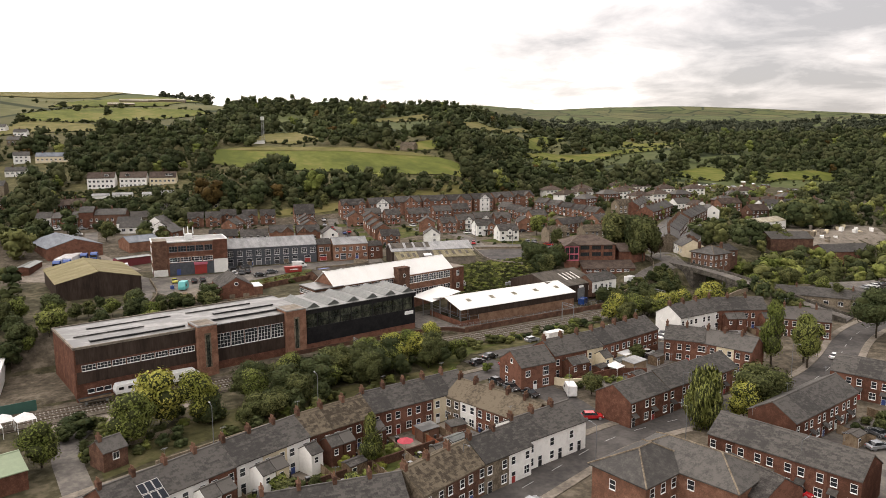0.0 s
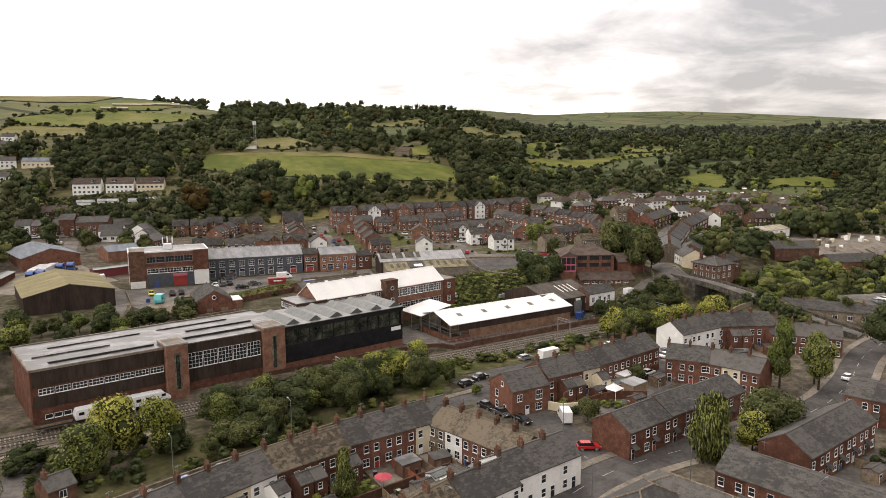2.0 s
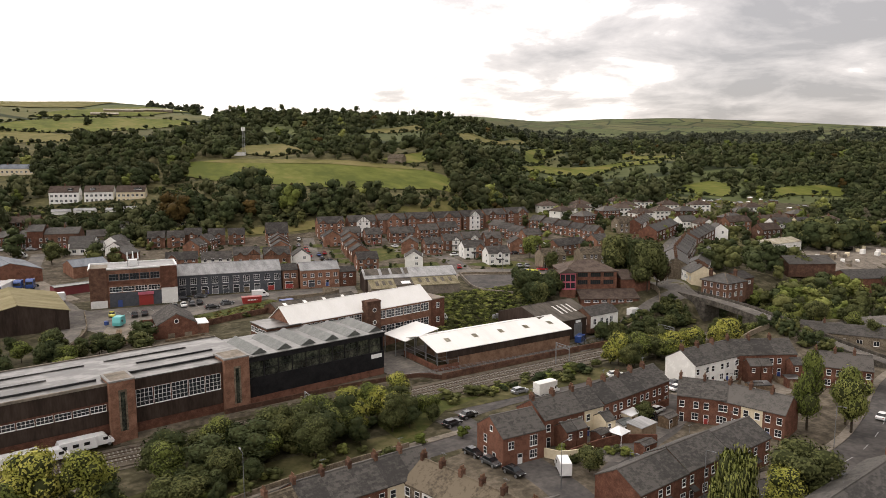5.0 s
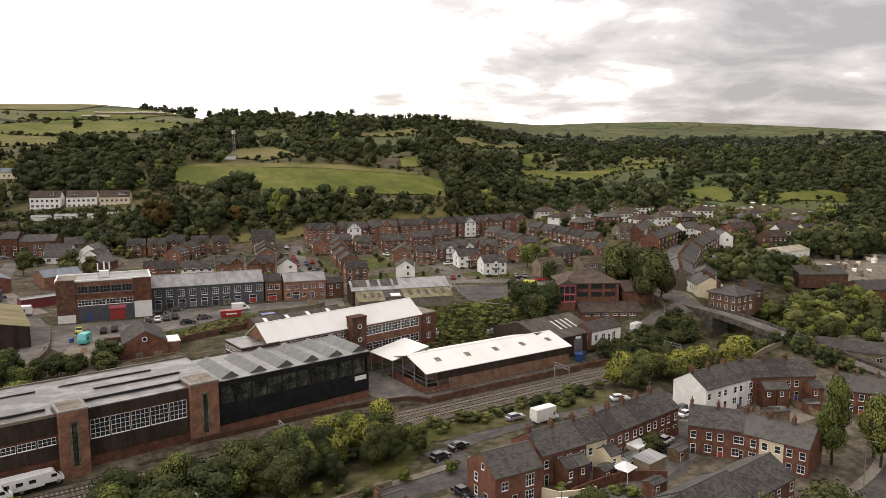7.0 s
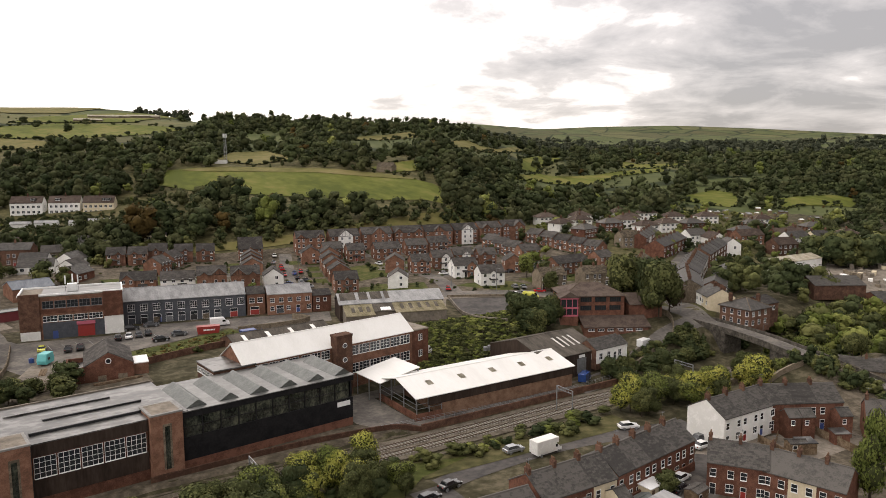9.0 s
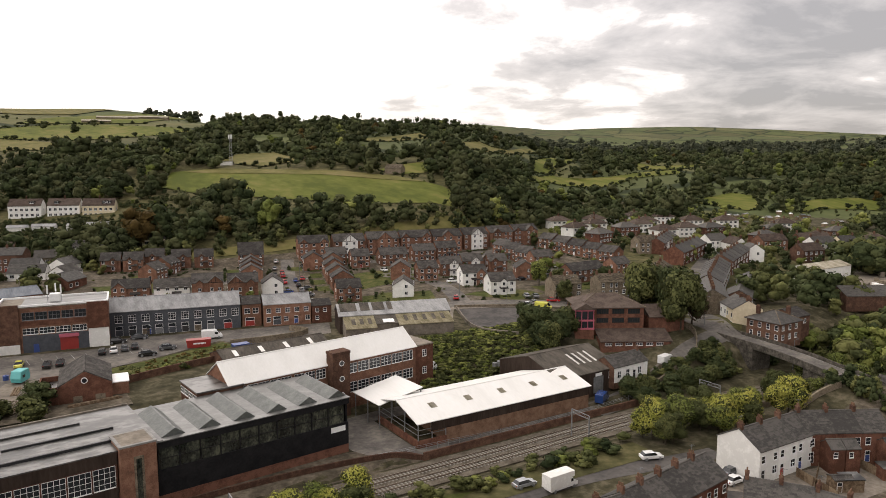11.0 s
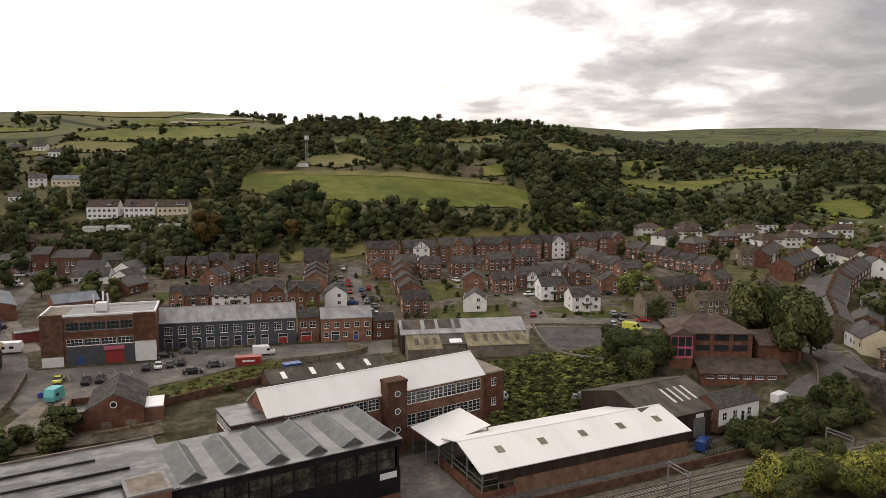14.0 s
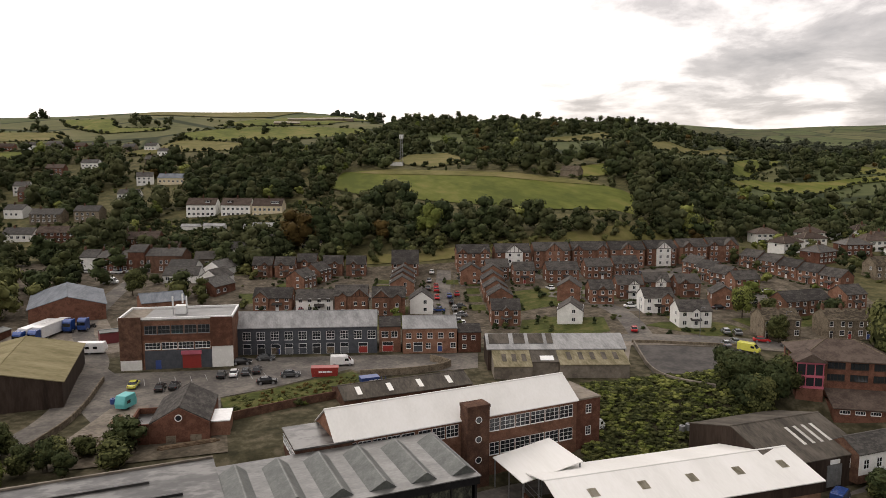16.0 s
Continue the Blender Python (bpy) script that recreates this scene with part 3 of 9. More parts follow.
def ground_sheet():
    us, vs = lines(-60, 380, 3.5, 3000, 4400), lines(20, 430, 3.0, 500, 4500, np.arange(147.5, 169, 1.0))
    U, V = np.meshgrid(us, vs)
    X, Y = U * CA - V * SA, U * SA + V * CA
    Z = ground(X, Y)
    rows, cols = U.shape
    idx = np.arange(rows * cols).reshape(rows, cols)
    faces = np.stack([idx[:-1, :-1], idx[:-1, 1:], idx[1:, 1:], idx[1:, :-1]], -1).reshape(-1, 4)
    me = bpy.data.meshes.new("ground")
    me.from_pydata(np.stack([X, Y, Z], -1).reshape(-1, 3).tolist(), [], faces.tolist())
    me.polygons.foreach_set("use_smooth", np.ones(len(faces), bool))
    for m in (EARTH, SCRUB, FARMLAND):
        me.materials.append(m)
    cu, cv = (us[:-1] + us[1:]) / 2, (vs[:-1] + vs[1:]) / 2
    FU, FV = np.meshgrid(cu, cv)
    FY, FX = FU * SA + FV * CA, FU * CA - FV * SA
    slot = np.where((FY > 620) | (FX > 150) & (FY > 560), 2, np.where(FV > 335, 1, 0))
    me.polygons.foreach_set("material_index", slot.reshape(-1).astype(np.int32))
    return tagged(new("ground", me), "rough grass and earth over the valley floor and hills", "ground", kind="structure")


ground_sheet()


LAID = []


def patch(name, pts, mat, lift=0.06, cell=4.0, label="", category="ground", kind="structure", world_pts=False):
    """A sheet laid on the land inside an outline given in (u, v), or in (x, y)."""
    LAID.append(name)
    lift += 0.004 * (len(LAID) % 12)
    bm = bmesh.new()
    ps = [p if world_pts else uvx(*p) for p in pts]
    bm.faces.new([bm.verts.new((x, y, 0)) for x, y in ps])
    bmesh.ops.triangulate(bm, faces=bm.faces)
    for _ in range(7):
        long = [e for e in bm.edges if e.calc_length() > cell]
        if not long:
            break
        bmesh.ops.subdivide_edges(bm, edges=long, cuts=1)
        bmesh.ops.triangulate(bm, faces=bm.faces)
    for v in bm.verts:
        v.co.z = float(ground(v.co.x, v.co.y)) + lift
    for f in bm.faces:
        f.smooth = True
    return tagged(part(name, bm, mat), label, category, kind=kind)


def path_points(pts, spacing=3.0, world_pts=False):
    """Evenly spaced points and sideways directions along a rounded line."""
    ps = np.array([p if world_pts else uvx(*p) for p in pts], float)
    for _ in range(2 if len(ps) > 2 else 0):
        q = np.empty((2 * len(ps) - 2, 2))
        q[0::2], q[1::2] = ps[:-1] * 0.75 + ps[1:] * 0.25, ps[:-1] * 0.25 + ps[1:] * 0.75
        ps = np.vstack([ps[:1], q, ps[-1:]])
    d = np.r_[0, np.cumsum(np.hypot(*np.diff(ps, axis=0).T))]
    s = np.linspace(0, d[-1], max(2, int(d[-1] / spacing) + 1))
    c = np.stack([np.interp(s, d, ps[:, 0]), np.interp(s, d, ps[:, 1])], -1)
    t = np.gradient(c, axis=0)
    t /= np.linalg.norm(t, axis=1)[:, None]
    return c, np.stack([-t[:, 1], t[:, 0]], -1), s


def ribbon(name, pts, a, b, mat, lift=0.05, thick=0.0, label="", category="road", kind="structure", height=None, world_pts=False, skirt=0.3):
    """A strip along a line from offset a to offset b sideways, on the land or at heights height(s)."""
    c, n, s = path_points(pts, world_pts=world_pts)
    if height is None and not thick:
        LAID.append(name)
        lift += 0.004 * (len(LAID) % 12)
    bm = bmesh.new()
    rows = []
    for k in range(len(c)):
        p, q = c[k] + n[k] * a, c[k] + n[k] * b
        zc = float(ground(*c[k])) if height is None else height(s[k])
        zp, zq = (float(ground(*p)), float(ground(*q))) if height is None else (zc, zc)
        top = [(*p, zp + lift), (*q, zq + lift)]
        if thick:
            top += [(*q, zq + lift - thick), (*p, zp + lift - thick)]
        rows.append([bm.verts.new(v) for v in top])
    for r0, r1 in zip(rows, rows[1:]):
        m = len(r0)
        for k in range(m if thick else 1):
            bm.faces.new((r0[k], r0[(k + 1) % m], r1[(k + 1) % m], r1[k]))
    if thick:
        bm.faces.new(rows[0])
        bm.faces.new(rows[-1][::-1])
    return tagged(part(name, bm, mat), label, category, kind=kind)


def street(pts, width, label="grey asphalt street between terraces", walkways=(1, 1), mat=None, mark=None, world_pts=False):
    ribbon("road", pts, -width / 2, width / 2, mat or ASPHALT_DARK, 0.05, label=label, world_pts=world_pts)
    for s, on in zip((-1, 1), walkways):
        if on:
            a, b = (s * width / 2, s * (width / 2 + 1.7))
            ribbon("pavement", pts, min(a, b), max(a, b), CONCRETE, 0.17, 0.4, "worn flagged pavement with stone kerb", "pavement", world_pts=world_pts)
    if mark:
        c, n, s = path_points(pts, 1.0, world_pts)
        k = 2
        while k + mark < len(c) - 2:
            bm = bmesh.new()
            for w0, w1 in ((-0.07, 0.07),):
                q = [c[k] + n[k] * w0, c[k + mark] + n[k + mark] * w0, c[k + mark] + n[k + mark] * w1, c[k] + n[k] * w1]
                bm.faces.new([bm.verts.new((*p, float(ground(*p)) + 0.115)) for p in q])
            tagged(part("road_marking", bm, ROAD_PAINT), "worn white dashed line on the road", "road marking", "road markings", kind="structure")
            k += 2 * mark + 2


# ---- foliage ----
def ico(level):
    bm = bmesh.new()
    bmesh.ops.create_icosphere(bm, subdivisions=level, radius=1.0)
    v = np.array([x.co[:] for x in bm.verts])
    f = np.array([[w.index for w in x.verts] for x in bm.faces])
    bm.free()
    return v, f


ICO1, ICO2 = ico(1), ico(2)
nrng = np.random.RandomState(11)


def crown_arrays(r, lobes, cards, shape=(1.0, 1.0, 0.8), size=0.5, droop=0.0, core=ICO1, taper=0.0, base=0.0):
    """Vertices, core triangles, leaf triangles and normals of a crown of radius about 1: lumpy lobes with leaf sprays all over them."""
    V, T, Q, N, n = [], [], [], [], 0
    for k in range(lobes):
        h = r.uniform(-0.75, 0.9) if k else 0.0
        wide = math.sqrt(max(0.05, 1 - h * h)) * (1 - taper * (h + 0.75) / 1.65)
        ang, rad = r.uniform(0, 6.283), (wide * 0.60 * math.sqrt(r.uniform(0.2, 1)) if k else 0.0)
        c = np.array([math.cos(ang) * rad * shape[0], math.sin(ang) * rad * shape[1], h * 0.72 * shape[2] + base])
        s = r.uniform(0.30, 0.46) * (1 - taper * 0.5 * (h + 0.75) / 1.65) if k else 0.55 * (1 - 0.3 * taper)
        sc = np.array([s, s, s * (0.85 + droop)]) * np.array(shape)
        v = core[0] * (1 + nrng.uniform(-0.2, 0.2, (len(core[0]), 1))) * sc * 0.80 + c
        V.append(v)
        N.append(core[0])
        T.append(core[1] + n)
        n += len(v)
        m = cards // lobes
        d = nrng.normal(size=(m, 3))
        d /= np.linalg.norm(d, axis=1)[:, None]
        p = c + d * sc * nrng.uniform(0.76, 1.16, (m, 1))
        a = np.cross(d, nrng.normal(size=(m, 3)))
        a /= np.linalg.norm(a, axis=1)[:, None]
        b = np.cross(d, a) + d * nrng.uniform(-0.4, 0.4, (m, 1))
        if droop:
            b = b * 0.3 + np.array([0, 0, -1.0])
            a = a * (1 - 0.8 * min(1.0, droop))
        w = (nrng.uniform(0.45, 1.0, (m, 1)) * size)
        e = w * (1 + 1.6 * droop)
        spray = np.stack([p - a * w * 1.2 - b * e * 0.6, p + a * w * 1.2 - b * e * 0.5, p + a * w * 0.2 + b * e * 1.3], 1)
        V.append(spray.reshape(-1, 3))
        up = d * 0.8 + (p - np.array([0, 0, base])) * 0.35 + nrng.normal(size=(m, 3)) * 0.30
        N.append(np.repeat(up, 3, axis=0))
        Q.append((np.arange(3 * m) + n).reshape(-1, 3))
        n += 3 * m
    N = np.vstack(N)
    return np.vstack(V), np.vstack(T), np.vstack(Q), N / np.linalg.norm(N, axis=1)[:, None]


def foliage_mesh(name, V, T, Q, N, tint, mat, inner=None):
    """A mesh of leaf sprays over dense inner lobes, painted with the shade colour inner if given; leaves shade with the
    roundness of their lobe.
    """
    me = bpy.data.meshes.new(name)
    me.from_pydata(V.tolist(), [], T.tolist() + Q.tolist())
    me.materials.append(mat)
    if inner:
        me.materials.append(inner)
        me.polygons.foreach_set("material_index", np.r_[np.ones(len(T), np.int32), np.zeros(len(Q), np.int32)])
    me.polygons.foreach_set("use_smooth", np.ones(len(T) + len(Q), bool))
    me.normals_split_custom_set_from_vertices(N.tolist())
    me.attributes.new("own_tint", "FLOAT", "POINT").data.foreach_set("value", tint.astype(np.float32))
    return me


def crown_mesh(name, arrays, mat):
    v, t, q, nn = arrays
    return foliage_mesh(name, v, t, q, nn, np.zeros(len(v)), mat, SHADED_INNER_LEAVES)


def trunk_mesh(height, radius, limbs, r):
    """A tapered trunk with limbs, in metres."""
    bm = bmesh.new()

    def limb(p, q, r0, r1):
        d = Vector(q) - Vector(p)
        m = Matrix.Translation((Vector(p) + Vector(q)) / 2) @ d.to_track_quat("Z", "Y").to_matrix().to_4x4()
        bmesh.ops.create_cone(bm, cap_ends=True, segments=7, radius1=r0, radius2=r1, depth=d.length, matrix=m)
    limb((0, 0, -0.6), (0.05 * height, 0.02 * height, height), radius, radius * 0.5)
    for k in range(limbs):
        a, z = r.uniform(0, 6.28), height * r.uniform(0.55, 0.98)
        o = (0.05 * z, 0.02 * z, z)
        limb(o, (o[0] + math.cos(a) * height * 0.45, o[1] + math.sin(a) * height * 0.45, z + height * r.uniform(0.3, 0.6)), radius * 0.45, radius * 0.12)
    return mesh_of(bm, "trunk", BARK)


TREES = {}
KINDS = {
    "broad": ((1, 1, 0.85), 22, 3600, 0.062, 0.0, 0.0),
    "tall": ((0.7, 0.7, 1.3), 20, 3000, 0.060, 0.0, 0.25),
    "poplar": ((0.42, 0.42, 1.75), 22, 3000, 0.062, 0.0, 0.45),
    "conifer": ((0.55, 0.55, 1.5), 20, 2600, 0.055, 0.05, 0.9),
    "willow": ((0.95, 0.95, 1.05), 22, 4200, 0.070, 0.45, 0.15),
    "bush": ((1.1, 1.0, 0.62), 12, 1500, 0.078, 0.0, 0.0),
}


def tree(u, v, radius, height, kind="broad", mat=None, label="", name="tree", group="trees", z=None, variant=None):
    """A tree with its crown's radius and its whole height in metres."""
    mat = mat or LEAF
    shape, lobes, cards, size, droop, taper = KINDS[kind]
    variant = rng.randrange(3) if variant is None else variant
    close = v < 150 and height > 4.5
    key = (kind, mat.name, variant, close)
    if key not in TREES:
        r = random.Random(str(key))
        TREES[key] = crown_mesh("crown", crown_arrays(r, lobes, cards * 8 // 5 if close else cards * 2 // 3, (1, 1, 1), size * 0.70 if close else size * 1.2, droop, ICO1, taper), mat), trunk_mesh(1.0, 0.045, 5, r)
    crown, trunk = TREES[key]
    zz = gz(u, v) if z is None else z
    x, y = uvx(u, v)
    low = 0.02 * height if kind in ("bush", "conifer", "willow") else 0.07 * height
    ob = thing(name, label, "bush" if kind == "bush" else "tree", group, pose(x, y, zz, 0, 0, rng.uniform(0, 360)))
    half = (height - low) / 2
    c = part("crown", crown, None, ob)
    c.matrix_basis = Matrix.LocRotScale((0, 0, low + half), None, (radius, radius, half / 1.02))
    if kind != "bush":
        t = part("trunk", trunk, None, ob)
        k = low + half * 1.0
        t.matrix_basis = Matrix.LocRotScale((0, 0, 0), None, (min(k, 7.0), min(k, 7.0), k))
    else:
        t = part("stem", trunk, None, ob)
        t.matrix_basis = Matrix.LocRotScale((0, 0, 0), None, (height * 0.5, height * 0.5, height * 0.5))
    return ob


def inside(poly, x, y):
    n, hit = len(poly), False
    for k in range(n):
        (x0, y0), (x1, y1) = poly[k], poly[(k + 1) % n]
        if (y0 > y) != (y1 > y) and x < (x1 - x0) * (y - y0) / (y1 - y0) + x0:
            hit = not hit
    return hit


FAR_CROWNS = [crown_arrays(random.Random(50 + k), 5, 105, (1, 1, 0.92), 0.165, 0.0, ICO1, 0.0) for k in range(8)]
NEAR_CROWNS = [crown_arrays(random.Random(70 + k), 8, 330, (1, 1, 0.94), 0.100, 0.0, ICO1, 0.0) for k in range(6)]
DISTANT_CROWNS = [crown_arrays(random.Random(30 + k), 4, 44, (1, 1, 0.9), 0.23, 0.0, ICO1, 0.0) for k in range(8)]
FIR_CROWNS = [crown_arrays(random.Random(90 + k), 7, 110, (0.5, 0.5, 1.2), 0.13, 0.0, ICO1, 0.9) for k in range(2)]


def woods(name, spots, crowns, mat, label, category="woodland"):
    """One mesh of many crowns at (x, y, radius, height)."""
    V, T, Q, N, tint, n = [], [], [], [], [], 0
    for x, y, rad, high in spots:
        v, t, q, nn = crowns[rng.randrange(len(crowns))]
        a = rng.uniform(0, 6.28)
        turn = np.array([[math.cos(a), math.sin(a), 0], [-math.sin(a), math.cos(a), 0], [0, 0, 1]])
        w = v @ turn * np.array([rad, rad, high / 2]) + np.array([x, y, float(ground(x, y)) + high * 0.45 - 0.3 - max(0.0, y - 800) * 0.010])
        V.append(w)
        N.append(nn @ turn)
        tint.append(np.full(len(w), rng.uniform(-0.5, 0.5)))
        T.append(t + n)
        Q.append(q + n)
        n += len(w)
    if not V:
        return None
    me = foliage_mesh(name, np.vstack(V), np.vstack(T), np.vstack(Q), np.vstack(N), np.concatenate(tint), mat)
    return tagged(new(name, me), label, category, kind="stuff")


# ---- fields and hedges in the distance ----
FIELDS = []


def field(pts, mat=None, label="green sheep pasture on the hillside", lift=0.5, cell=14.0):
    FIELDS.append(pts)
    patch("field", pts, mat or FIELD, lift, cell, label, "field", world_pts=True)


field([(-168, 528), (-140, 538), (-60, 532), (-20, 512), (14, 480), (12, 446), (-30, 445), (-82, 455), (-130, 468), (-158, 486)], label="bright green mown field on the hillside")
field([(-160, 527), (-140, 537), (-60, 531), (-22, 512), (-5, 497), (-30, 504), (-70, 519), (-140, 522)], FIELD_DRY, lift=0.75, label="dry grass along the top of the field")
field([(-150, 560), (-112, 545), (-95, 580), (-128, 640), (-152, 620)], FIELD_DRY, lift=0.6, label="pale grass around the mast")
field([(95, 827), (124, 899), (159, 910), (136, 855), (117, 812), (112, 786), (92, 754), (87, 764)], lift=0.6, label="bright golf-green pasture beyond the wood")
field([(77, 702), (107, 771), (138, 762), (165, 766), (191, 784), (242, 811), (237, 780), (183, 752), (160, 720), (137, 702), (124, 711), (100, 722), (75, 670)], lift=0.6, label="long bright fairway below a clump of trees")
field([(218, 883), (230, 849), (295, 883), (245, 816), (200, 809)], lift=0.6, label="bright fairway behind the wood")
field([(192, 617), (216, 643), (241, 663), (252, 646), (245, 620), (235, 589), (220, 577), (210, 591), (199, 606)], lift=0.5, label="small bright field behind the allotments")
field([(277, 619), (294, 627), (328, 636), (345, 632), (330, 606), (313, 603), (282, 594), (256, 573)], lift=0.5, label="small bright field behind the allotments")
field([(-76, 758), (-49, 787), (-21, 847), (-8, 790), (-37, 742), (-67, 732)], FIELD_DRY, lift=0.6, label="pale pasture on the hill crest")
field([(11, 749), (39, 839), (53, 818), (72, 842), (106, 958), (112, 920), (66, 804), (41, 740), (20, 712)], FIELD_DRY, lift=0.6, label="bare sandy slope beside the wood")
field([(-36, 534), (-30, 545), (-7, 572), (-4, 541), (-6, 525), (-22, 520)], lift=0.5, label="paddock beside the stone barn")
field([(-440, 756), (-430, 793), (-404, 850), (-340, 865), (-288, 860), (-263, 830), (-275, 780), (-290, 730), (-310, 690), (-353, 692), (-400, 690)], lift=0.7, label="steep green sheep pasture below the farm")
field([(-405, 690), (-399, 700), (-317, 671), (-300, 630), (-358, 612), (-375, 585), (-395, 615), (-390, 650)], FIELD_DRY, lift=0.7, label="dry pasture on the western slope")
field([(-451, 838), (-461, 888), (-448, 994), (-400, 1100), (-350, 1080), (-346, 976), (-340, 894), (-404, 864)], lift=0.9, label="upland pasture along the skyline")
field([(-668, 749), (-605, 762), (-552, 720), (-546, 691), (-593, 677), (-660, 700)], FIELD_DRY, lift=0.7, label="dry pasture on the western slope")
field([(-513, 601), (-495, 610), (-450, 564), (-467, 557), (-520, 580)], lift=0.7, label="green paddock among the western houses")
field([(-735, 912), (-657, 915), (-564, 810), (-492, 804), (-483, 782), (-539, 754), (-647, 825)], lift=0.9, label="green pasture near the skyline")
field([(-700, 1000), (-520, 960), (-480, 1010), (-500, 1180), (-640, 1250), (-760, 1150)], FIELD_DRY, lift=1.0, label="dry pale upland pasture")


def hedgerows():
    """Trees and bushes along the fields' edges."""
    spots = []
    for pts in FIELDS[2:]:
        for (x0, y0), (x1, y1) in zip(pts, pts[1:] + pts[:1]):
            if max(y0, y1) > 940:
                continue
            d = math.hypot(x1 - x0, y1 - y0)
            k = 0.0
            while k < d:
                f, r = k / d, rng.choice((1.2, 1.4, 1.7, 2.1, 3.4))
                if rng.random() < 0.8:
                    spots.append((x0 + (x1 - x0) * f + rng.uniform(-1.5, 1.5), y0 + (y1 - y0) * f + rng.uniform(-1.5, 1.5), r * 1.15, r * 1.7))
                k += r * 2.1
    return spots


# allotments and paddocks stay free of tall trees
CLEAR = [[(182, 578), (205, 579), (227, 567), (267, 573), (284, 561), (253, 517), (217, 513), (181, 497), (173, 529)]]


# houses among the trees of the western slope: x, y, turn, length, eaves, kind
VILLAS = [(-359, 465, 22, 9, 5.2, 1), (-384, 517, 20, 12, 5.2, 0), (-343, 452, 30, 8, 5.0, 0), (-313, 415, 8, 11, 4.0, 1), (-286, 404, 16, 16, 4.6, 2), (-265, 411, 14, 13, 5.2, 2), (-270, 372, 16, 14, 3.0, 1),
          (-250, 371, 17, 30, 4.6, 0), (-480, 622, 20, 12, 3.4, 2), (-463, 628, 18, 12, 3.4, 0), (-447, 634, 18, 12, 3.4, 2), (-530, 618, 24, 12, 3.4, 0), (-514, 628, 24, 12, 3.4, 1), (-500, 640, 20, 12, 3.4, 2),
          (-405, 622, 14, 10, 3.4, 2), (-388, 628, 12, 10, 3.4, 1), (-282, 501, 14, 22, 3.6, 3), (-296, 497, 34, 10, 5.0, 1), (-378, 544, 16, 12, 3.4, 1), (-280, 461, 18, 12, 2.8, 1), (-352, 596, 14, 10, 3.2, 1), (-336, 560, 12, 9, 3.4, 2)]
CLEARINGS = [(x, y) for x, y, _, _, _, _ in VILLAS] + [(x + 12 * math.cos(radians(t)), y + 12 * math.sin(radians(t))) for x, y, t, L, _, _ in VILLAS if L > 10] + [(-210, 430), (-200, 432), (-186, 432), (-168, 432), (-160, 433)]


def open_land(x, y):
    return any(inside(f, x, y) for f in FIELDS + CLEAR)


def scatter():
    """Woods, hedgerows and single trees from the edge of the town to the far hills."""
    near, far, distant, firs = [], [], [], []
    y = 330.0
    while y < 2400:
        pitch = 7.6 + max(0.0, y - 395) * 0.0115
        x = -0.80 * y - 60
        while x < 0.80 * y + 60:
            px, py = x + rng.uniform(-0.45, 0.45) * pitch, y + rng.uniform(-0.45, 0.45) * pitch
            x += pitch
            u, v = px * CA + py * SA, -px * SA + py * CA
            a = px / py
            # the town's own ground and gardens stay open
            if v < 352 - 0.03 * (u - 190) and 62 < u <= 285 or v < 378 and u <= 62 or (py < 520 and u > 285 and v < 378):
                continue
            if 40 < u < 112 and 432 < v < 486 and py < 445:
                continue
            if open_land(px, py):
                continue
            # only low growth along the lower edges of the fields
            low = any(open_land(px * (1 + k / py), py + k) for k in ((14, 28) if py < 540 else (14, 28, 45, 62) if py < 620 else (14, 28, 45, 62, 80, 100, 125)))
            villa = min(math.hypot(px - hx, py - hy) for hx, hy in CLEARINGS)
            if villa < 10:
                continue
            low = low or any(math.hypot(px * (1 + k / py) - hx, py + k - hy) < 10 for hx, hy in CLEARINGS for k in (10, 18, 26)) or 30 < u < 125 and 395 < v <= 470
            if low and rng.random() < 0.25:
                continue
            dens = float(waves(px * 1.0 + 300, py, 95)) * 0.75 + float(waves(px, py + 77, 33)) * 0.35
            lim = -0.62
            if a < -0.36:
                lim = -0.55
            if py > 640:
                lim = -0.20 if a > -0.30 else 0.35 if py < 900 else 0.62
            if -0.30 < a < 0.02 and 780 < py < 1050:
                lim = -0.9
            if a > 0.02 and py < 1400:
                lim = -0.38 if py > 640 else -0.8
            if py > 1300:
                lim = 0.24 if a > -0.3 else 0.85
            if a < -0.40 and py > 1020:
                continue
            if -0.385 < a < -0.315 and 960 < py < 1180:
                lim = -0.9
            if dens < lim:
                continue
            r = rng.choice((3.4, 4.6, 5.6, 6.6, 7.8)) * rng.uniform(0.85, 1.15) * (1 + max(0.0, py - 395) * 0.00022)
            if 0.30 < a < 0.60 and 500 < py < 640:
                r = min(r, 4.6)
            if low:
                r = rng.uniform(1.3, 2.4)
            spot = (px, py, r, r * rng.uniform(1.7, 2.3))
            (near if py < 520 else far if py < 1000 else distant).append(spot)
        y += pitch
    # undergrowth on the terraced gardens and the wood's edge
    for k in range(2400):
        x, y = (rng.uniform(-330, 130), rng.uniform(345, 520)) if k % 2 else uvx(rng.uniform(30, 125), rng.uniform(388, 470))
        u, v = x * CA + y * SA, -x * SA + y * CA
        if (30 < u < 125 and 388 < v < 470 or v > 362 and rng.random() < 0.4) and not open_land(x, y) and min(math.hypot(x - hx, y - hy) for hx, hy in CLEARINGS) > 8:
            far.append((x, y, rng.uniform(0.9, 2.0), rng.uniform(1.2, 2.8)))
    for k in range(26):
        x, y = -60 + k * 2.2 + rng.uniform(-2, 2), 985 + rng.uniform(-14, 14)
        firs.append((x, y, 4.2, rng.uniform(13, 19)))
    return near, far, distant, firs


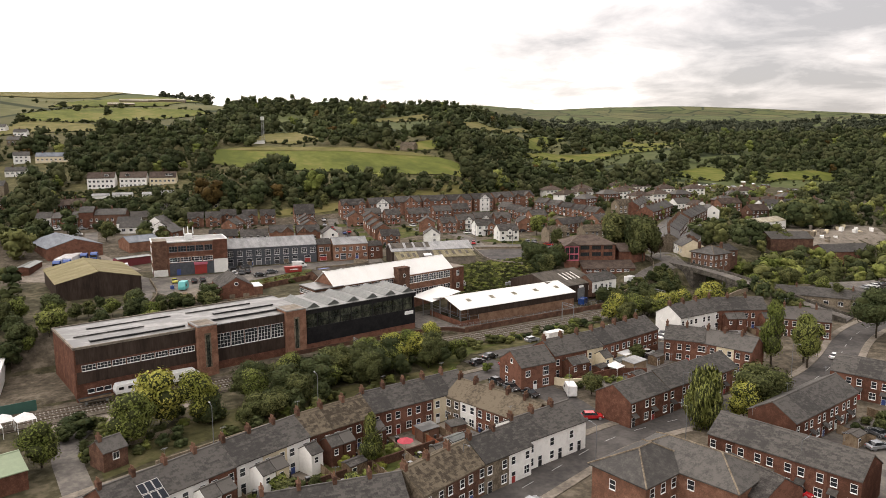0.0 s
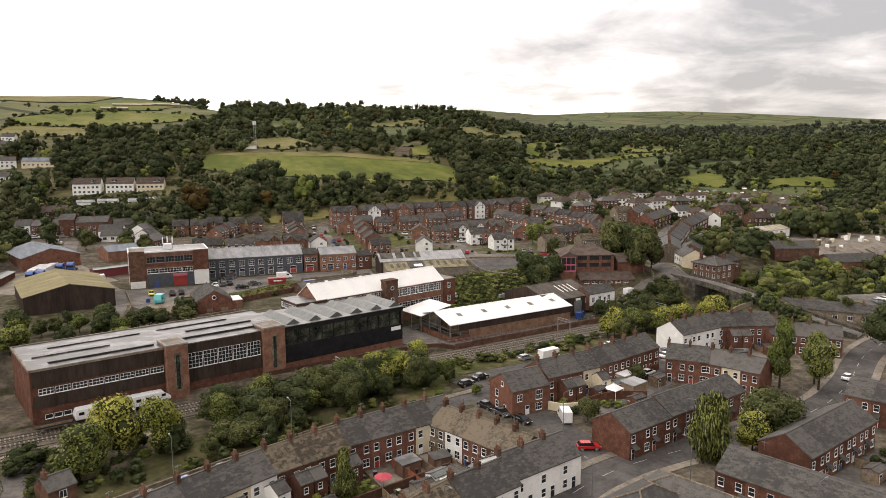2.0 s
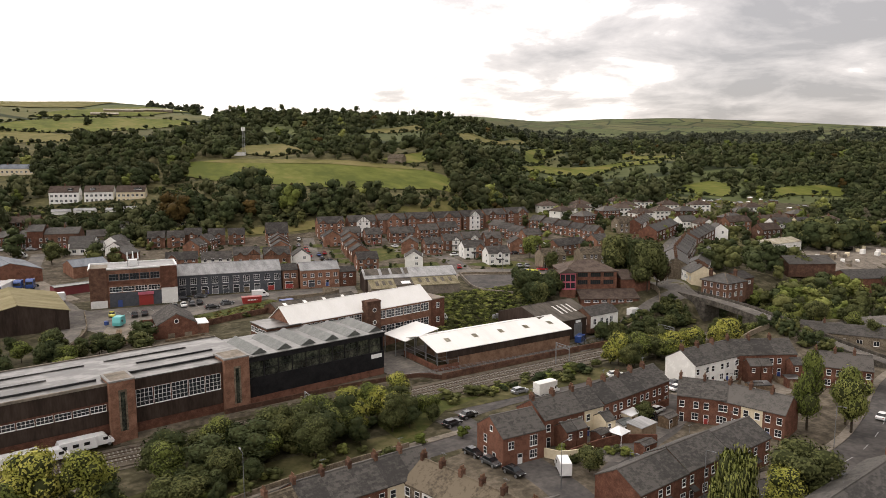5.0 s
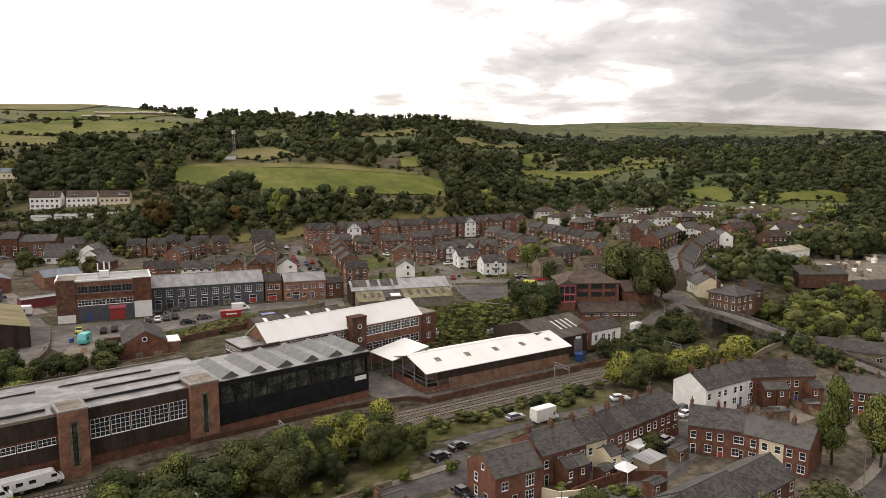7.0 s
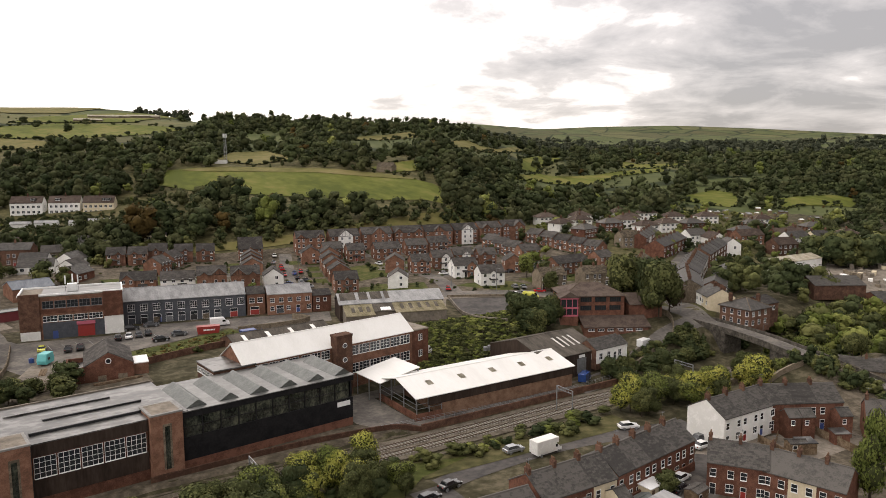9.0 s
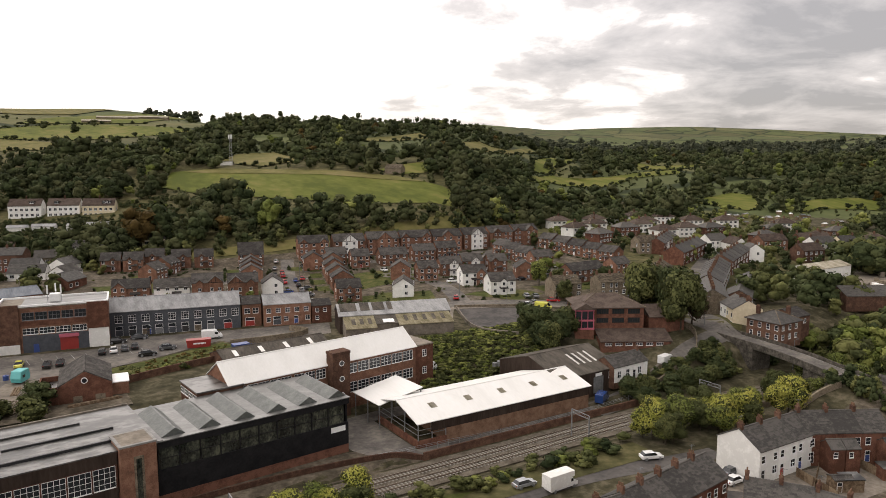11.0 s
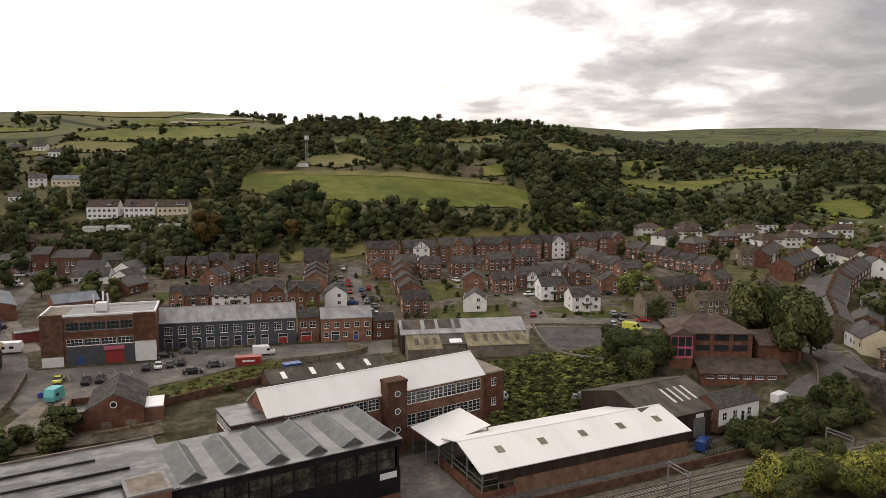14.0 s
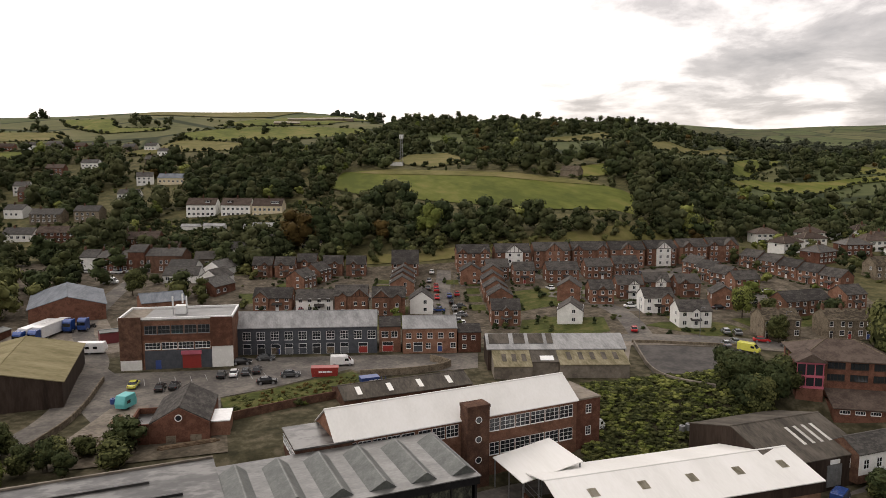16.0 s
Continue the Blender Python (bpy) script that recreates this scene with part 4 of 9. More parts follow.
near_wood, far_wood, distant_wood, firs = scatter()


def split_woods(name, spots, crowns, label):
    groups = {0: [], 1: [], 2: [], 3: []}
    for s in spots:
        w = rng.random()
        groups[0 if w < 0.60 else 1 if w < 0.955 else 2 if w < 0.97 else 3].append(s)
    for k, (mat, tint) in enumerate(((LEAF_WOOD, "dark green"), (LEAF_DARK, "deep green"), (LEAF_RUST, "rusty autumn"), (LEAF_BRIGHT, "yellow-green"))):
        woods(name, groups[k], crowns, mat, f"{tint} {label}")


split_woods("woodland", near_wood, NEAR_CROWNS, "broadleaf trees above the housing estate")
split_woods("woodland", far_wood, FAR_CROWNS, "broadleaf trees on the hillside")
woods("woodland", distant_wood, DISTANT_CROWNS, LEAF_HAZED, "distant woods and hedgerow trees, greyed by painted haze")
woods("hedgerow", hedgerows(), DISTANT_CROWNS, LEAF_WOOD, "dark hedgerows with trees between the fields", "hedge")
woods("woodland", firs, FIR_CROWNS, LEAF_DARK, "dark fir plantation on the hill crest")

# ---- railway ----
def rail_line(off, u0=-60.0, u1=300.0, n=70):
    us = np.linspace(u0, u1, n)
    return [(u, 158.6 + off - float(bend(u))) for u in us]


ribbon("ballast_bed", rail_line(0), -4.6, 4.6, BALLAST, 0.25, 0.8, "brown stone ballast under two railway tracks", "railway bed", height=lambda s: 5.0)


def track(off):
    t = tagged(new("railway_track"), "rusty steel rails on grey concrete sleepers", "railway track", "railway tracks")
    c, n, s = path_points(rail_line(off), 0.75)
    bm = bmesh.new()
    for p, q in zip(c, n):
        d = Vector((q[1], -q[0])) * 0.13
        v = [bm.verts.new((p[0] + q[0] * a + d[0] * b, p[1] + q[1] * a + d[1] * b, z)) for z in (5.2, 5.38) for a, b in ((-1.25, -1), (1.25, -1), (1.25, 1), (-1.25, 1))]
        for f in ((7, 6, 5, 4), (0, 1, 5, 4), (1, 2, 6, 5), (2, 3, 7, 6), (3, 0, 4, 7)):
            bm.faces.new([v[k] for k in f])
    tagged(part("sleeper_run", bm, SLEEPER, t), kind="stuff")
    for y in (-0.75, 0.75):
        r = ribbon("rail", rail_line(off), y - 0.04, y + 0.04, STEEL_RAIL, 0.54, 0.16, height=lambda s: 5.0)
        for key in ("category", "kind"):
            if key in r:
                del r[key]
        r.parent = t


track(-1.7)
track(1.7)


# ---- the works beside the railway ----
def works_windows(parent, x0, x1, z, h, pane, y, rows, frame_mat=WHITE_PAINT, gap=0.25, bay=None):
    """A band of steel windows in bays along the front."""
    n = max(1, round((x1 - x0) / bay))
    w = round((x1 - x0) / n - gap, 2)
    for k in range(n):
        part("window", window_mesh(w, h, max(1, round(w / pane)), rows, frame_mat), None, parent, m=pose(x0 + k * (x1 - x0) / n + gap / 2, y, z))


WORKS_Z = 5.8
works = thing("factory_building", "long brick and dark-clad works with two brick stair towers", "factory", m=at(12.5, 163.6, WORKS_Z, 6.3))
bm = bmesh.new()
box(bm, 0, 0, -1.5, 48, 21, 10.9)
part("wall", bm, BRICK, works)
bm = bmesh.new()
box(bm, 48, 0.06, -1.5, 88.9, 17.5, 4.2)
box(bm, 53.7, -0.02, -1.5, 88.9, 0.1, 1.9)
part("plinth", bm, BRICK, works, "red brick plinth")
bm = bmesh.new()
box(bm, 0.3, -0.14, 7.6, 25.6, 0.1, 11.15)
box(bm, 0.3, -0.1, 3.2, 25.6, 0.1, 5.75)
box(bm, 30, -0.14, 9.0, 48, 0.1, 10.9)
box(bm, 30, -0.1, 2.2, 48, 0.1, 5.25)
part("cladding", bm, CLAD_DARK, works, "dark brown cladding panel")
# flat roofs with upstands and rooflight strips
bm = bmesh.new()
box(bm, -0.1, -0.2, 10.9, 26.5, 21.1, 11.1)
box(bm, 26.5, 0.0, 10.86, 55, 21.1, 11.06)
part("flat_roof", bm, FELT, works, "wet patched felt roof")
bm = bmesh.new()
for x0, y0, x1, y1 in ((-0.2, -0.3, 26, 0.1), (-0.2, 20.9, 55, 21.3), (-0.2, 0.1, 0.2, 20.9)):
    box(bm, x0, y0, 10.8, x1, y1, 11.3)
part("parapet", bm, CONCRETE, works)
for x0, x1, y0, y1, h in ((4, 24.5, 3.0, 4.6, 0.45), (2, 17, 9.0, 10.1, 0.35), (6, 25, 15, 15.9, 0.3), (31, 52, 4.0, 5.4, 0.45), (34, 50, 10, 11.0, 0.35), (29, 46, 15.5, 16.4, 0.3)):
    bm = bmesh.new()
    prism(bm, [(y0, 11.05), (y1, 11.05), (y1, 11.2), (y0 + 0.3, 11.05 + h), (y0, 11.05 + h)], x0, x1, "x")
    part("rooflight", bm, BLACK if y0 in (3.0, 4.0, 10) else FELT, works, "dark rooflight strip")
works_windows(works, 1.2, 25.4, 5.9, 1.25, 0.75, -0.02, 2, bay=3.0)
works_windows(works, 30.6, 47.8, 5.4, 3.4, 0.85, -0.02, 4, bay=3.5)
works_windows(works, 2.0, 7.0, 0.9, 0.9, 1.0, -0.02, 1, bay=1.6)
for x, w, front in ((25.6, 4.6, -1.7), (48.2, 5.4, -1.2)):
    bm = bmesh.new()
    box(bm, x, front, -1.5, x + w, front + 6.0, 11.6)
    part("tower", bm, BRICK_ORANGE, works, "red brick stair tower")
    bm = bmesh.new()
    box(bm, x - 0.12, front - 0.12, 11.6, x + w + 0.12, front + 6.12, 11.9)
    box(bm, x + 0.35, front + 0.35, 11.9, x + w - 0.35, front + 5.65, 11.91, 1)
    part("coping", bm, [KERB, CONCRETE], works, "pale tower coping")
    bm = bmesh.new()
    box(bm, x + w / 2 - 0.75, front - 0.08, 1.8, x + w / 2 - 0.42, front + 0.1, 9.9)
    box(bm, x + w / 2 + 0.42, front - 0.08, 1.8, x + w / 2 + 0.75, front + 0.1, 9.9)
    box(bm, x + w / 2 - 0.42, front - 0.08, 9.5, x + w / 2 + 0.42, front + 0.1, 9.9)
    part("stair_window_frame", bm, STONE, works, "stone frame of the tall stair window")
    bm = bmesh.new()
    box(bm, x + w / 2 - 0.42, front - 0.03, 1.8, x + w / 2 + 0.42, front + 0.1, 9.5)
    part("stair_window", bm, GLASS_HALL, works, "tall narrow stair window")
    bm = bmesh.new()
    box(bm, x + w + 0.15, front + 1.2, 0.0, x + w + 0.3, front + 1.35, 11.0)
    part("downpipe", bm, BLACK, works)
# glazed hall with its saw of rooflights
bm = bmesh.new()
box(bm, 53.6, -0.06, 1.9, 88.9, 0.35, 6.2)
box(bm, 53.6, -0.1, 9.7, 89.1, 0.35, 10.8)
box(bm, 88.55, 0.35, 4.2, 88.9, 17.5, 10.6)
box(bm, 53.6, 17.2, 4.2, 88.55, 17.5, 10.6)
part("hall_cladding", bm, CLAD_BLACK, works, "black cladding band")
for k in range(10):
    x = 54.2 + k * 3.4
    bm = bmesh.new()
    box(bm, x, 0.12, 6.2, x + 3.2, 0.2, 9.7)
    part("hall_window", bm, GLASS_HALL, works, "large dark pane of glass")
    bm = bmesh.new()
    box(bm, x - 0.16, -0.02, 6.2, x, 0.3, 9.7)
    box(bm, x, 0.02, 7.9, x + 3.2, 0.24, 8.0)
    part("mullion", bm, CLAD_BLACK, works)
bm = bmesh.new()
box(bm, 53, -0.2, 10.8, 89.3, 17.6, 10.95)
part("hall_roof", bm, FELT_GREY, works, "wet grey felt roof")
for k in range(6):
    x = 57.3 + k * 6.05
    bm = bmesh.new()
    prism(bm, [(x - 2.3, 10.95), (x + 1.6, 10.95), (x + 0.12, 12.15), (x - 0.12, 12.15)], 1.2, 14.6, "y")
    part("sawtooth_rooflight", bm, FELT_GREEN, works, "green-grey ridged rooflight")
bm = bmesh.new()
box(bm, 85.2, -0.16, 4.7, 88.2, -0.05, 5.7)
part("sign", bm, WHITE_PAINT, works, "white name board")

# low annex behind the works
annex = thing("office_annex", "flat-roofed annex with a band of white windows", "building", m=at(76.8, 188.4, 12.7, 6))
bm = bmesh.new()
box(bm, 0, 0, -7, 9, 9.6, 4.6)
part("wall", bm, BRICK_DARK, annex)
bm = bmesh.new()
box(bm, -0.2, -0.2, 4.6, 9.2, 9.8, 4.85)
part("flat_roof", bm, FELT, annex)
works_windows(annex, 0.2, 8.8, 2.7, 1.3, 0.8, -0.02, 2, bay=2.2)
for k in range(4):
    part("window", window_mesh(1.9, 1.3, 3, 2, WHITE_PAINT), None, annex, m=pose(-0.02, 2.4 + k * 2.3, 2.7, 0, 0, -90))

# ---- the mill with the white roof ----
MILL_Z = 6.0
mill = house("mill_building", "three-storey red brick mill with a white sheet roof", "mill", "", at(82.3, 194.5, MILL_Z, 8.6), 46.0, 10.4, 11.5, 3.5, BRICK_ORANGE, ROOF_WHITE, over=0.3, end=0.3)
works_windows(mill, 26.5, 45.2, 8.6, 2.2, 0.9, -5.22, 3, bay=3.1)
works_windows(mill, 26.5, 45.2, 4.3, 2.2, 0.9, -5.22, 3, bay=3.1)
works_windows(mill, 14.0, 21.6, 8.9, 2.0, 0.9, -5.22, 3, bay=2.6)
works_windows(mill, 1.0, 13.5, 9.6, 1.3, 0.8, -5.22, 2, bay=2.5)
bm = bmesh.new()
box(bm, 22.0, -7.6, -1.5, 26.2, -4.9, 14.3)
box(bm, 21.9, -7.7, 14.0, 26.3, -4.8, 14.5)
part("stair_tower", bm, BRICK_DARK, mill, "brick stair tower with round windows")
for zz in (5.0, 8.6, 12.0):
    bm = bmesh.new()
    bmesh.ops.create_cone(bm, cap_ends=True, segments=18, radius1=0.62, radius2=0.62, depth=0.1, matrix=pose(24.1, -7.62, zz, 90))
    bmesh.ops.create_cone(bm, cap_ends=True, segments=18, radius1=0.48, radius2=0.48, depth=0.14, matrix=pose(24.1, -7.62, zz, 90))
    for f in bm.faces:
        f.material_index = 1 if max(abs(v.co.x - 24.1) for v in f.verts) < 0.5 else 0
    part("round_window", bm, [WHITE_PAINT, GLASS], mill)
bm = bmesh.new()
box(bm, 46.05, -5.0, -1.5, 51.5, 4.8, 11.2)
box(bm, 45.95, -5.1, 11.2, 51.6, 4.9, 11.5, 1)
part("end_block", bm, [BRICK, CONCRETE], mill, "flat-topped brick end block")
for zz in (4.4, 8.6):
    part("window", window_mesh(1.2, 1.6, 2, 3, WHITE_PAINT), None, mill, m=pose(48.2, -5.02, zz))

# ---- white-roofed shed, canopy ----
SHED_Z = 5.9
shed = thing("warehouse", "long brick shed with dark cladding and a white roof", "warehouse", m=at(112.6, 175.8, SHED_Z, 0.0))
bm = bmesh.new()
prism(bm, [(-8.4, -1.5), (8.4, -1.5), (8.4, 5.0), (0, 7.2), (-8.4, 5.0)], 6.5, 44, "x")
part("wall", bm, BRICK_PALE, shed)
bm = bmesh.new()
box(bm, 0, -8.45, -1.5, 6.5, -8.1, 1.6)
box(bm, 0, -8.1, -1.5, 0.35, 8.4, 1.6)
part("dwarf_wall", bm, BRICK, shed)
bm = bmesh.new()
box(bm, 3, -8.5, 3.1, 44.05, -8.38, 5.0)
part("cladding", bm, CLAD_DARK, shed, "dark brown upper cladding")
part("roof", roof_mesh(44.2, 16.8, 5.05, 2.2, ROOF_WHITE, 0.35, 0.3), None, shed, "white coated sheet roof")
for x in (0.2, 3.3, 6.4):
    for y in (-8.25, -2.8, 2.8, 8.2):
        bm = bmesh.new()
        box(bm, x - 0.09, y - 0.09, -0.5, x + 0.09, y + 0.09, 5.0 + 2.2 * (1 - abs(y) / 8.4))
        part("post", bm, GALV, shed)
for z in (2.6, 3.6):
    bm = bmesh.new()
    box(bm, 0.05, -8.3, z, 6.4, -8.2, z + 0.1)
    box(bm, 0.12, -8.2, z, 0.22, 8.2, z + 0.1)
    part("rail", bm, GALV, shed)
for k in range(5):
    x = 5.2 + k * 8.6
    bm = bmesh.new()
    q = [(x, -4.8), (x + 1.5, -4.8), (x + 1.5, -3.0), (x, -3.0)]
    bm.faces.new([bm.verts.new((a, b, 5.05 + 2.2 * (1 - abs(b) / 8.4) + 0.21)) for a, b in q])
    bmesh.ops.solidify(bm, geom=bm.faces[:], thickness=0.05)
    part("rooflight", bm, ROOF_CREAM, shed, "dirty translucent rooflight")
canopy = thing("canopy_roof", "white sheet canopy between mill and shed", "canopy", m=at(110.5, 176.5, 6.0, 5))
bm = bmesh.new()
prism(bm, [(0.5, 5.1), (11.5, 6.9), (11.5, 7.05), (0.5, 5.25)], 3.4, 14, "y")
part("sheet", bm, ROOF_WHITE, canopy)
for x in (0.8, 11.2):
    for y in (3.8, 8.5, 13.6):
        bm = bmesh.new()
        box(bm, x - 0.1, y - 0.1, -0.6, x + 0.1, y + 0.1, 5.1 + (x - 0.5) * 0.164)
        part("post", bm, GALV, canopy)

# ---- dark sheds, small house, office ----
ds = house("workshop", "dark-clad workshop with a brown sheet roof and rooflights", "workshop", "", at(151, 182.0, 7.0, 3), 20, 21, 4.9, 3.2, CLAD_DARK, ROOF_BROWN, over=0.2)
for k in range(4):
    bm = bmesh.new()
    x = 9.5 + k * 1.9
    bm.faces.new([bm.verts.new((a, b, 4.9 + 3.2 * (1 + b / 10.5) + 0.2)) for a, b in ((x, -7.0), (x + 0.7, -7.0), (x + 0.7, -2.4), (x, -2.4))])
    bmesh.ops.solidify(bm, geom=bm.faces[:], thickness=0.05)
    part("rooflight", bm, RENDER_W, ds, "pale rooflight strip")
bm = bmesh.new()
box(bm, 11.0, -10.62, -0.2, 14.2, -10.4, 3.6)
box(bm, 11.6, -10.7, 3.8, 13.6, -10.5, 4.5, 1)
part("shutter_door", bm, [GALV, WHITE_PAINT], ds)
small = house("cottage", "small stone cottage with white front and slate roof", "house", "", at(167.6, 174.0, 8.7, 3), 12, 6.4, 3.7, 1.9, BRICK_DARK, SLATE,
              [("w", 1.2, 1.0, 1.2, 1.6, 2, 2), ("w", 4.2, 1.0, 1.2, 1.6, 2, 2), ("w", 8.4, 1.0, 1.2, 1.6, 2, 2), ("d", 6.6, 0.05, 1.0, 2.1, BLACK)], west=[("w", 0.6, 1.0, 1.1, 1.5, 1, 2)], chimneys=[(11.4, 0, 1.0, 2)])

bm = bmesh.new()
for x0, x1, z0, z1 in ((0.1, 1.15, 0, 3.5), (2.45, 4.15, 0, 3.5), (5.45, 6.55, 0, 3.5), (7.65, 8.35, 0, 3.5), (9.65, 11.9, 0, 3.5), (1.15, 2.45, 0, 0.95), (4.15, 5.45, 0, 0.95), (8.35, 9.65, 0, 0.95), (1.15, 2.45, 2.65, 3.5), (4.15, 5.45, 2.65, 3.5), (8.35, 9.65, 2.65, 3.5), (6.55, 7.65, 2.2, 3.5)):
    box(bm, x0, -3.24, z0, x1, -3.18, z1)
part("front_render", bm, RENDER_W, small, "white rendered front")


def hip_roof_mesh(L, D, eave, rise, mat, over=0.5, ridge=None):
    def make():
        bm = bmesh.new()
        x0, x1, y0, y1 = -over, L + over, -D / 2 - over, D / 2 + over
        i = (D / 2 + over) if ridge is None else (L - ridge) / 2 + over
        for dz in (0.0,):
            b = [bm.verts.new(p) for p in ((x0, y0, eave), (x1, y0, eave), (x1, y1, eave), (x0, y1, eave))]
            t = [bm.verts.new(p) for p in ((x0 + i, 0, eave + rise), (x1 - i, 0, eave + rise))]
            c = [bm.verts.new((v.co.x, v.co.y, eave - 0.18)) for v in b]
        for q in ((b[0], b[1], t[1], t[0]), (b[2], b[3], t[0], t[1]), (b[1], b[2], t[1]), (b[3], b[0], t[0]), c[::-1]):
            bm.faces.new(q)
        for k in range(4):
            bm.faces.new((c[k], c[(k + 1) % 4], b[(k + 1) % 4], b[k]))
        return mesh_of(bm, "roof", mat)
    return shared(("hip", L, D, eave, rise, mat.name, ridge), make)


def hipped(name, label, category, group, m, L, D, eave, rise, wall, roof, front=(), back=(), west=(), east=(), chimneys=(), frame_mat=None):
    h = thing(name, label, category, group, m)
    bm = bmesh.new()
    box(bm, 0, -D / 2, -1.5, L, D / 2, eave)
    part("wall", bm, wall, h)
    top = part("roof", hip_roof_mesh(L, D, eave, rise, roof), None, h)
    i = D / 2 + 0.5
    bm = bmesh.new()
    a, b = Vector((i - 0.5, 0, eave + rise)), Vector((L - i + 0.5, 0, eave + rise))
    for p, q in ((a, b), (a, Vector((-0.5, -i, eave))), (a, Vector((-0.5, i, eave))), (b, Vector((L + 0.5, -i, eave))), (b, Vector((L + 0.5, i, eave)))):
        if (q - p).length > 0.4:
            bmesh.ops.create_cone(bm, cap_ends=True, segments=6, radius1=0.13, radius2=0.13, depth=(q - p).length, matrix=Matrix.Translation((p + q) / 2 + Vector((0, 0, 0.02))) @ (q - p).to_track_quat("Z", "Y").to_matrix().to_4x4())
    part("ridge_tiles", bm, STONE, top, "pale ridge tiles")
    for face, items in ((-1, front), (1, back), (2, west), (3, east)):
        for o in items:
            me = window_mesh(o[3], o[4], o[5], o[6], frame_mat or WHITE_PAINT) if o[0] == "w" else door_mesh(o[3], o[4], o[5])
            x = {-1: o[1], 1: o[1] + o[3], 2: -o[1], 3: o[1]}[face]
            on_wall("window" if o[0] == "w" else "door", me, h, x, o[2], D if face in (-1, 1) else L, face)
    for x, y, hh, pots in chimneys:
        part("chimney", chimney_mesh(0.6, 1.1, hh, BRICK_DARK, pots), None, h, m=pose(x, y, eave + rise * 0.8))
    return h


OFF_Z = 12.0
office = hipped("office_building", "three-storey red brick office with brown hipped roof", "office", "", at(184.5, 204.0, OFF_Z, -29), 18.5, 13, 8.4, 3.0, BRICK, TILE_BROWN,
                [("w", 5.2 + 4.4 * k, z, 3.4, 1.4, 5, 1) for k in range(3) for z in (4.1, 6.6)], west=[("w", -5 + 3.4 * k, z, 2.0, 1.4, 3, 1) for k in range(3) for z in (4.3, 6.7)], frame_mat=CLAD_DARK)
bm = bmesh.new()
box(bm, 5, -13, -5, 24, -7, 0.4)
part("wing", bm, BRICK, office)
for k in range(6):
    part("window", window_mesh(1.9, 0.7, 4, 1, WHITE_PAINT), None, office, m=pose(6.0 + 2.8 * k, -13.02, -0.7))
# glazed corner bay with pink rails
bm = bmesh.new()
box(bm, -1.0, -8.2, -2.0, 4.2, -6.3, 2.6)
part("bay_wall", bm, BRICK, office)
bm = bmesh.new()
box(bm, -0.9, -8.1, 2.6, 4.1, -6.3, 8.2)
part("bay_glass", bm, GLASS, office, "dark glazed corner bay")
for z in (2.6, 4.9, 7.7):
    bm = bmesh.new()
    box(bm, -1.05, -8.25, z, 4.25, -6.2, z + 0.5)
    part("balcony_rail", bm, PINK, office, "faded pink balcony rail")
for x in (-1.0, 0.7, 2.4, 4.0):
    bm = bmesh.new()
    box(bm, x - 0.09, -8.28, 2.6, x + 0.09, -8.1, 8.2)
    part("bay_post", bm, PINK, office, "faded pink post")
bm = bmesh.new()
prism(bm, [(-1.5, 8.2), (4.7, 8.2), (1.6, 10.0)], -8.8, -3.0, "y")
part("bay_roof", bm, TILE_BROWN, office)
bm = bmesh.new()
prism(bm, [(-13.5, 0.3), (-13.5, 0.5), (-6.9, 2.6), (-6.9, 2.4)], 4.6, 24.4, "x")
part("wing_roof", bm, TILE_BROWN, office)
bm = bmesh.new()
box(bm, 20, -6.5, -2, 30, 6.0, 5.6)
prism(bm, [(-7, 5.5), (6.5, 5.5), (6.5, 5.7), (0, 8.0), (-7, 5.7)], 20, 30.4, "x", 1)
part("east_wing", bm, [BRICK, TILE_BROWN], office)

# ---- the yard: brick works, grey works, cream shed, gabled workshop ----
BBZ = 14.1
bb = thing("brick_works", "flat-roofed red brick works with grey-painted ground floor", "factory", m=at(45.0, 251.2, BBZ, -8.0))
bm = bmesh.new()
box(bm, 0, 0, -2, 24.2, 12, 11.4)
part("wall", bm, BRICK_ORANGE, bb)
bm = bmesh.new()
box(bm, -0.15, -0.15, 11.4, 24.35, 12.15, 11.7)
box(bm, 5, 0.4, 11.7, 24, 11.6, 11.74, 1)
part("flat_roof", bm, [CONCRETE, FELT_GREY], bb)
bm = bmesh.new()
for x0, y0, x1, y1 in ((-0.2, -0.2, 24.4, 0.2), (-0.2, 11.8, 24.4, 12.2), (-0.2, 0.2, 0.2, 11.8), (24.0, 0.2, 24.4, 11.8)):
    box(bm, x0, y0, 11.7, x1, y1, 12.15)
part("coping", bm, WHITE_PAINT, bb, "pale coping round the flat roof")
bm = bmesh.new()
box(bm, 0.02, -0.35, -2, 4.7, 0.0, 12.3)
part("corner_pier", bm, BRICK_DARK, bb, "plain brick corner pier")
bm = bmesh.new()
box(bm, 19.5, -0.25, 5.2, 24.26, 0.0, 11.9)
part("corner_pier", bm, BRICK, bb, "plain brick end pier")
bm = bmesh.new()
box(bm, 4.9, -0.16, 7.0, 19.5, 0.0, 8.1)
part("brick_band", bm, BRICK, bb, "projecting brick band")
bm = bmesh.new()
box(bm, 5.2, -0.08, 0.2, 19.6, 0.1, 4.6)
part("painted_wall", bm, BOARD_GREY, bb, "slate-grey painted ground floor")
bm = bmesh.new()
box(bm, 0.1, -0.42, -0.6, 4.6, -0.3, 2.6)
part("patched_render", bm, RENDER_W, bb, "peeling white render")
bm = bmesh.new()
box(bm, 19.6, -0.09, 0.0, 24.25, 0.1, 5.2)
part("patched_render", bm, RENDER_W, bb, "peeling white render")
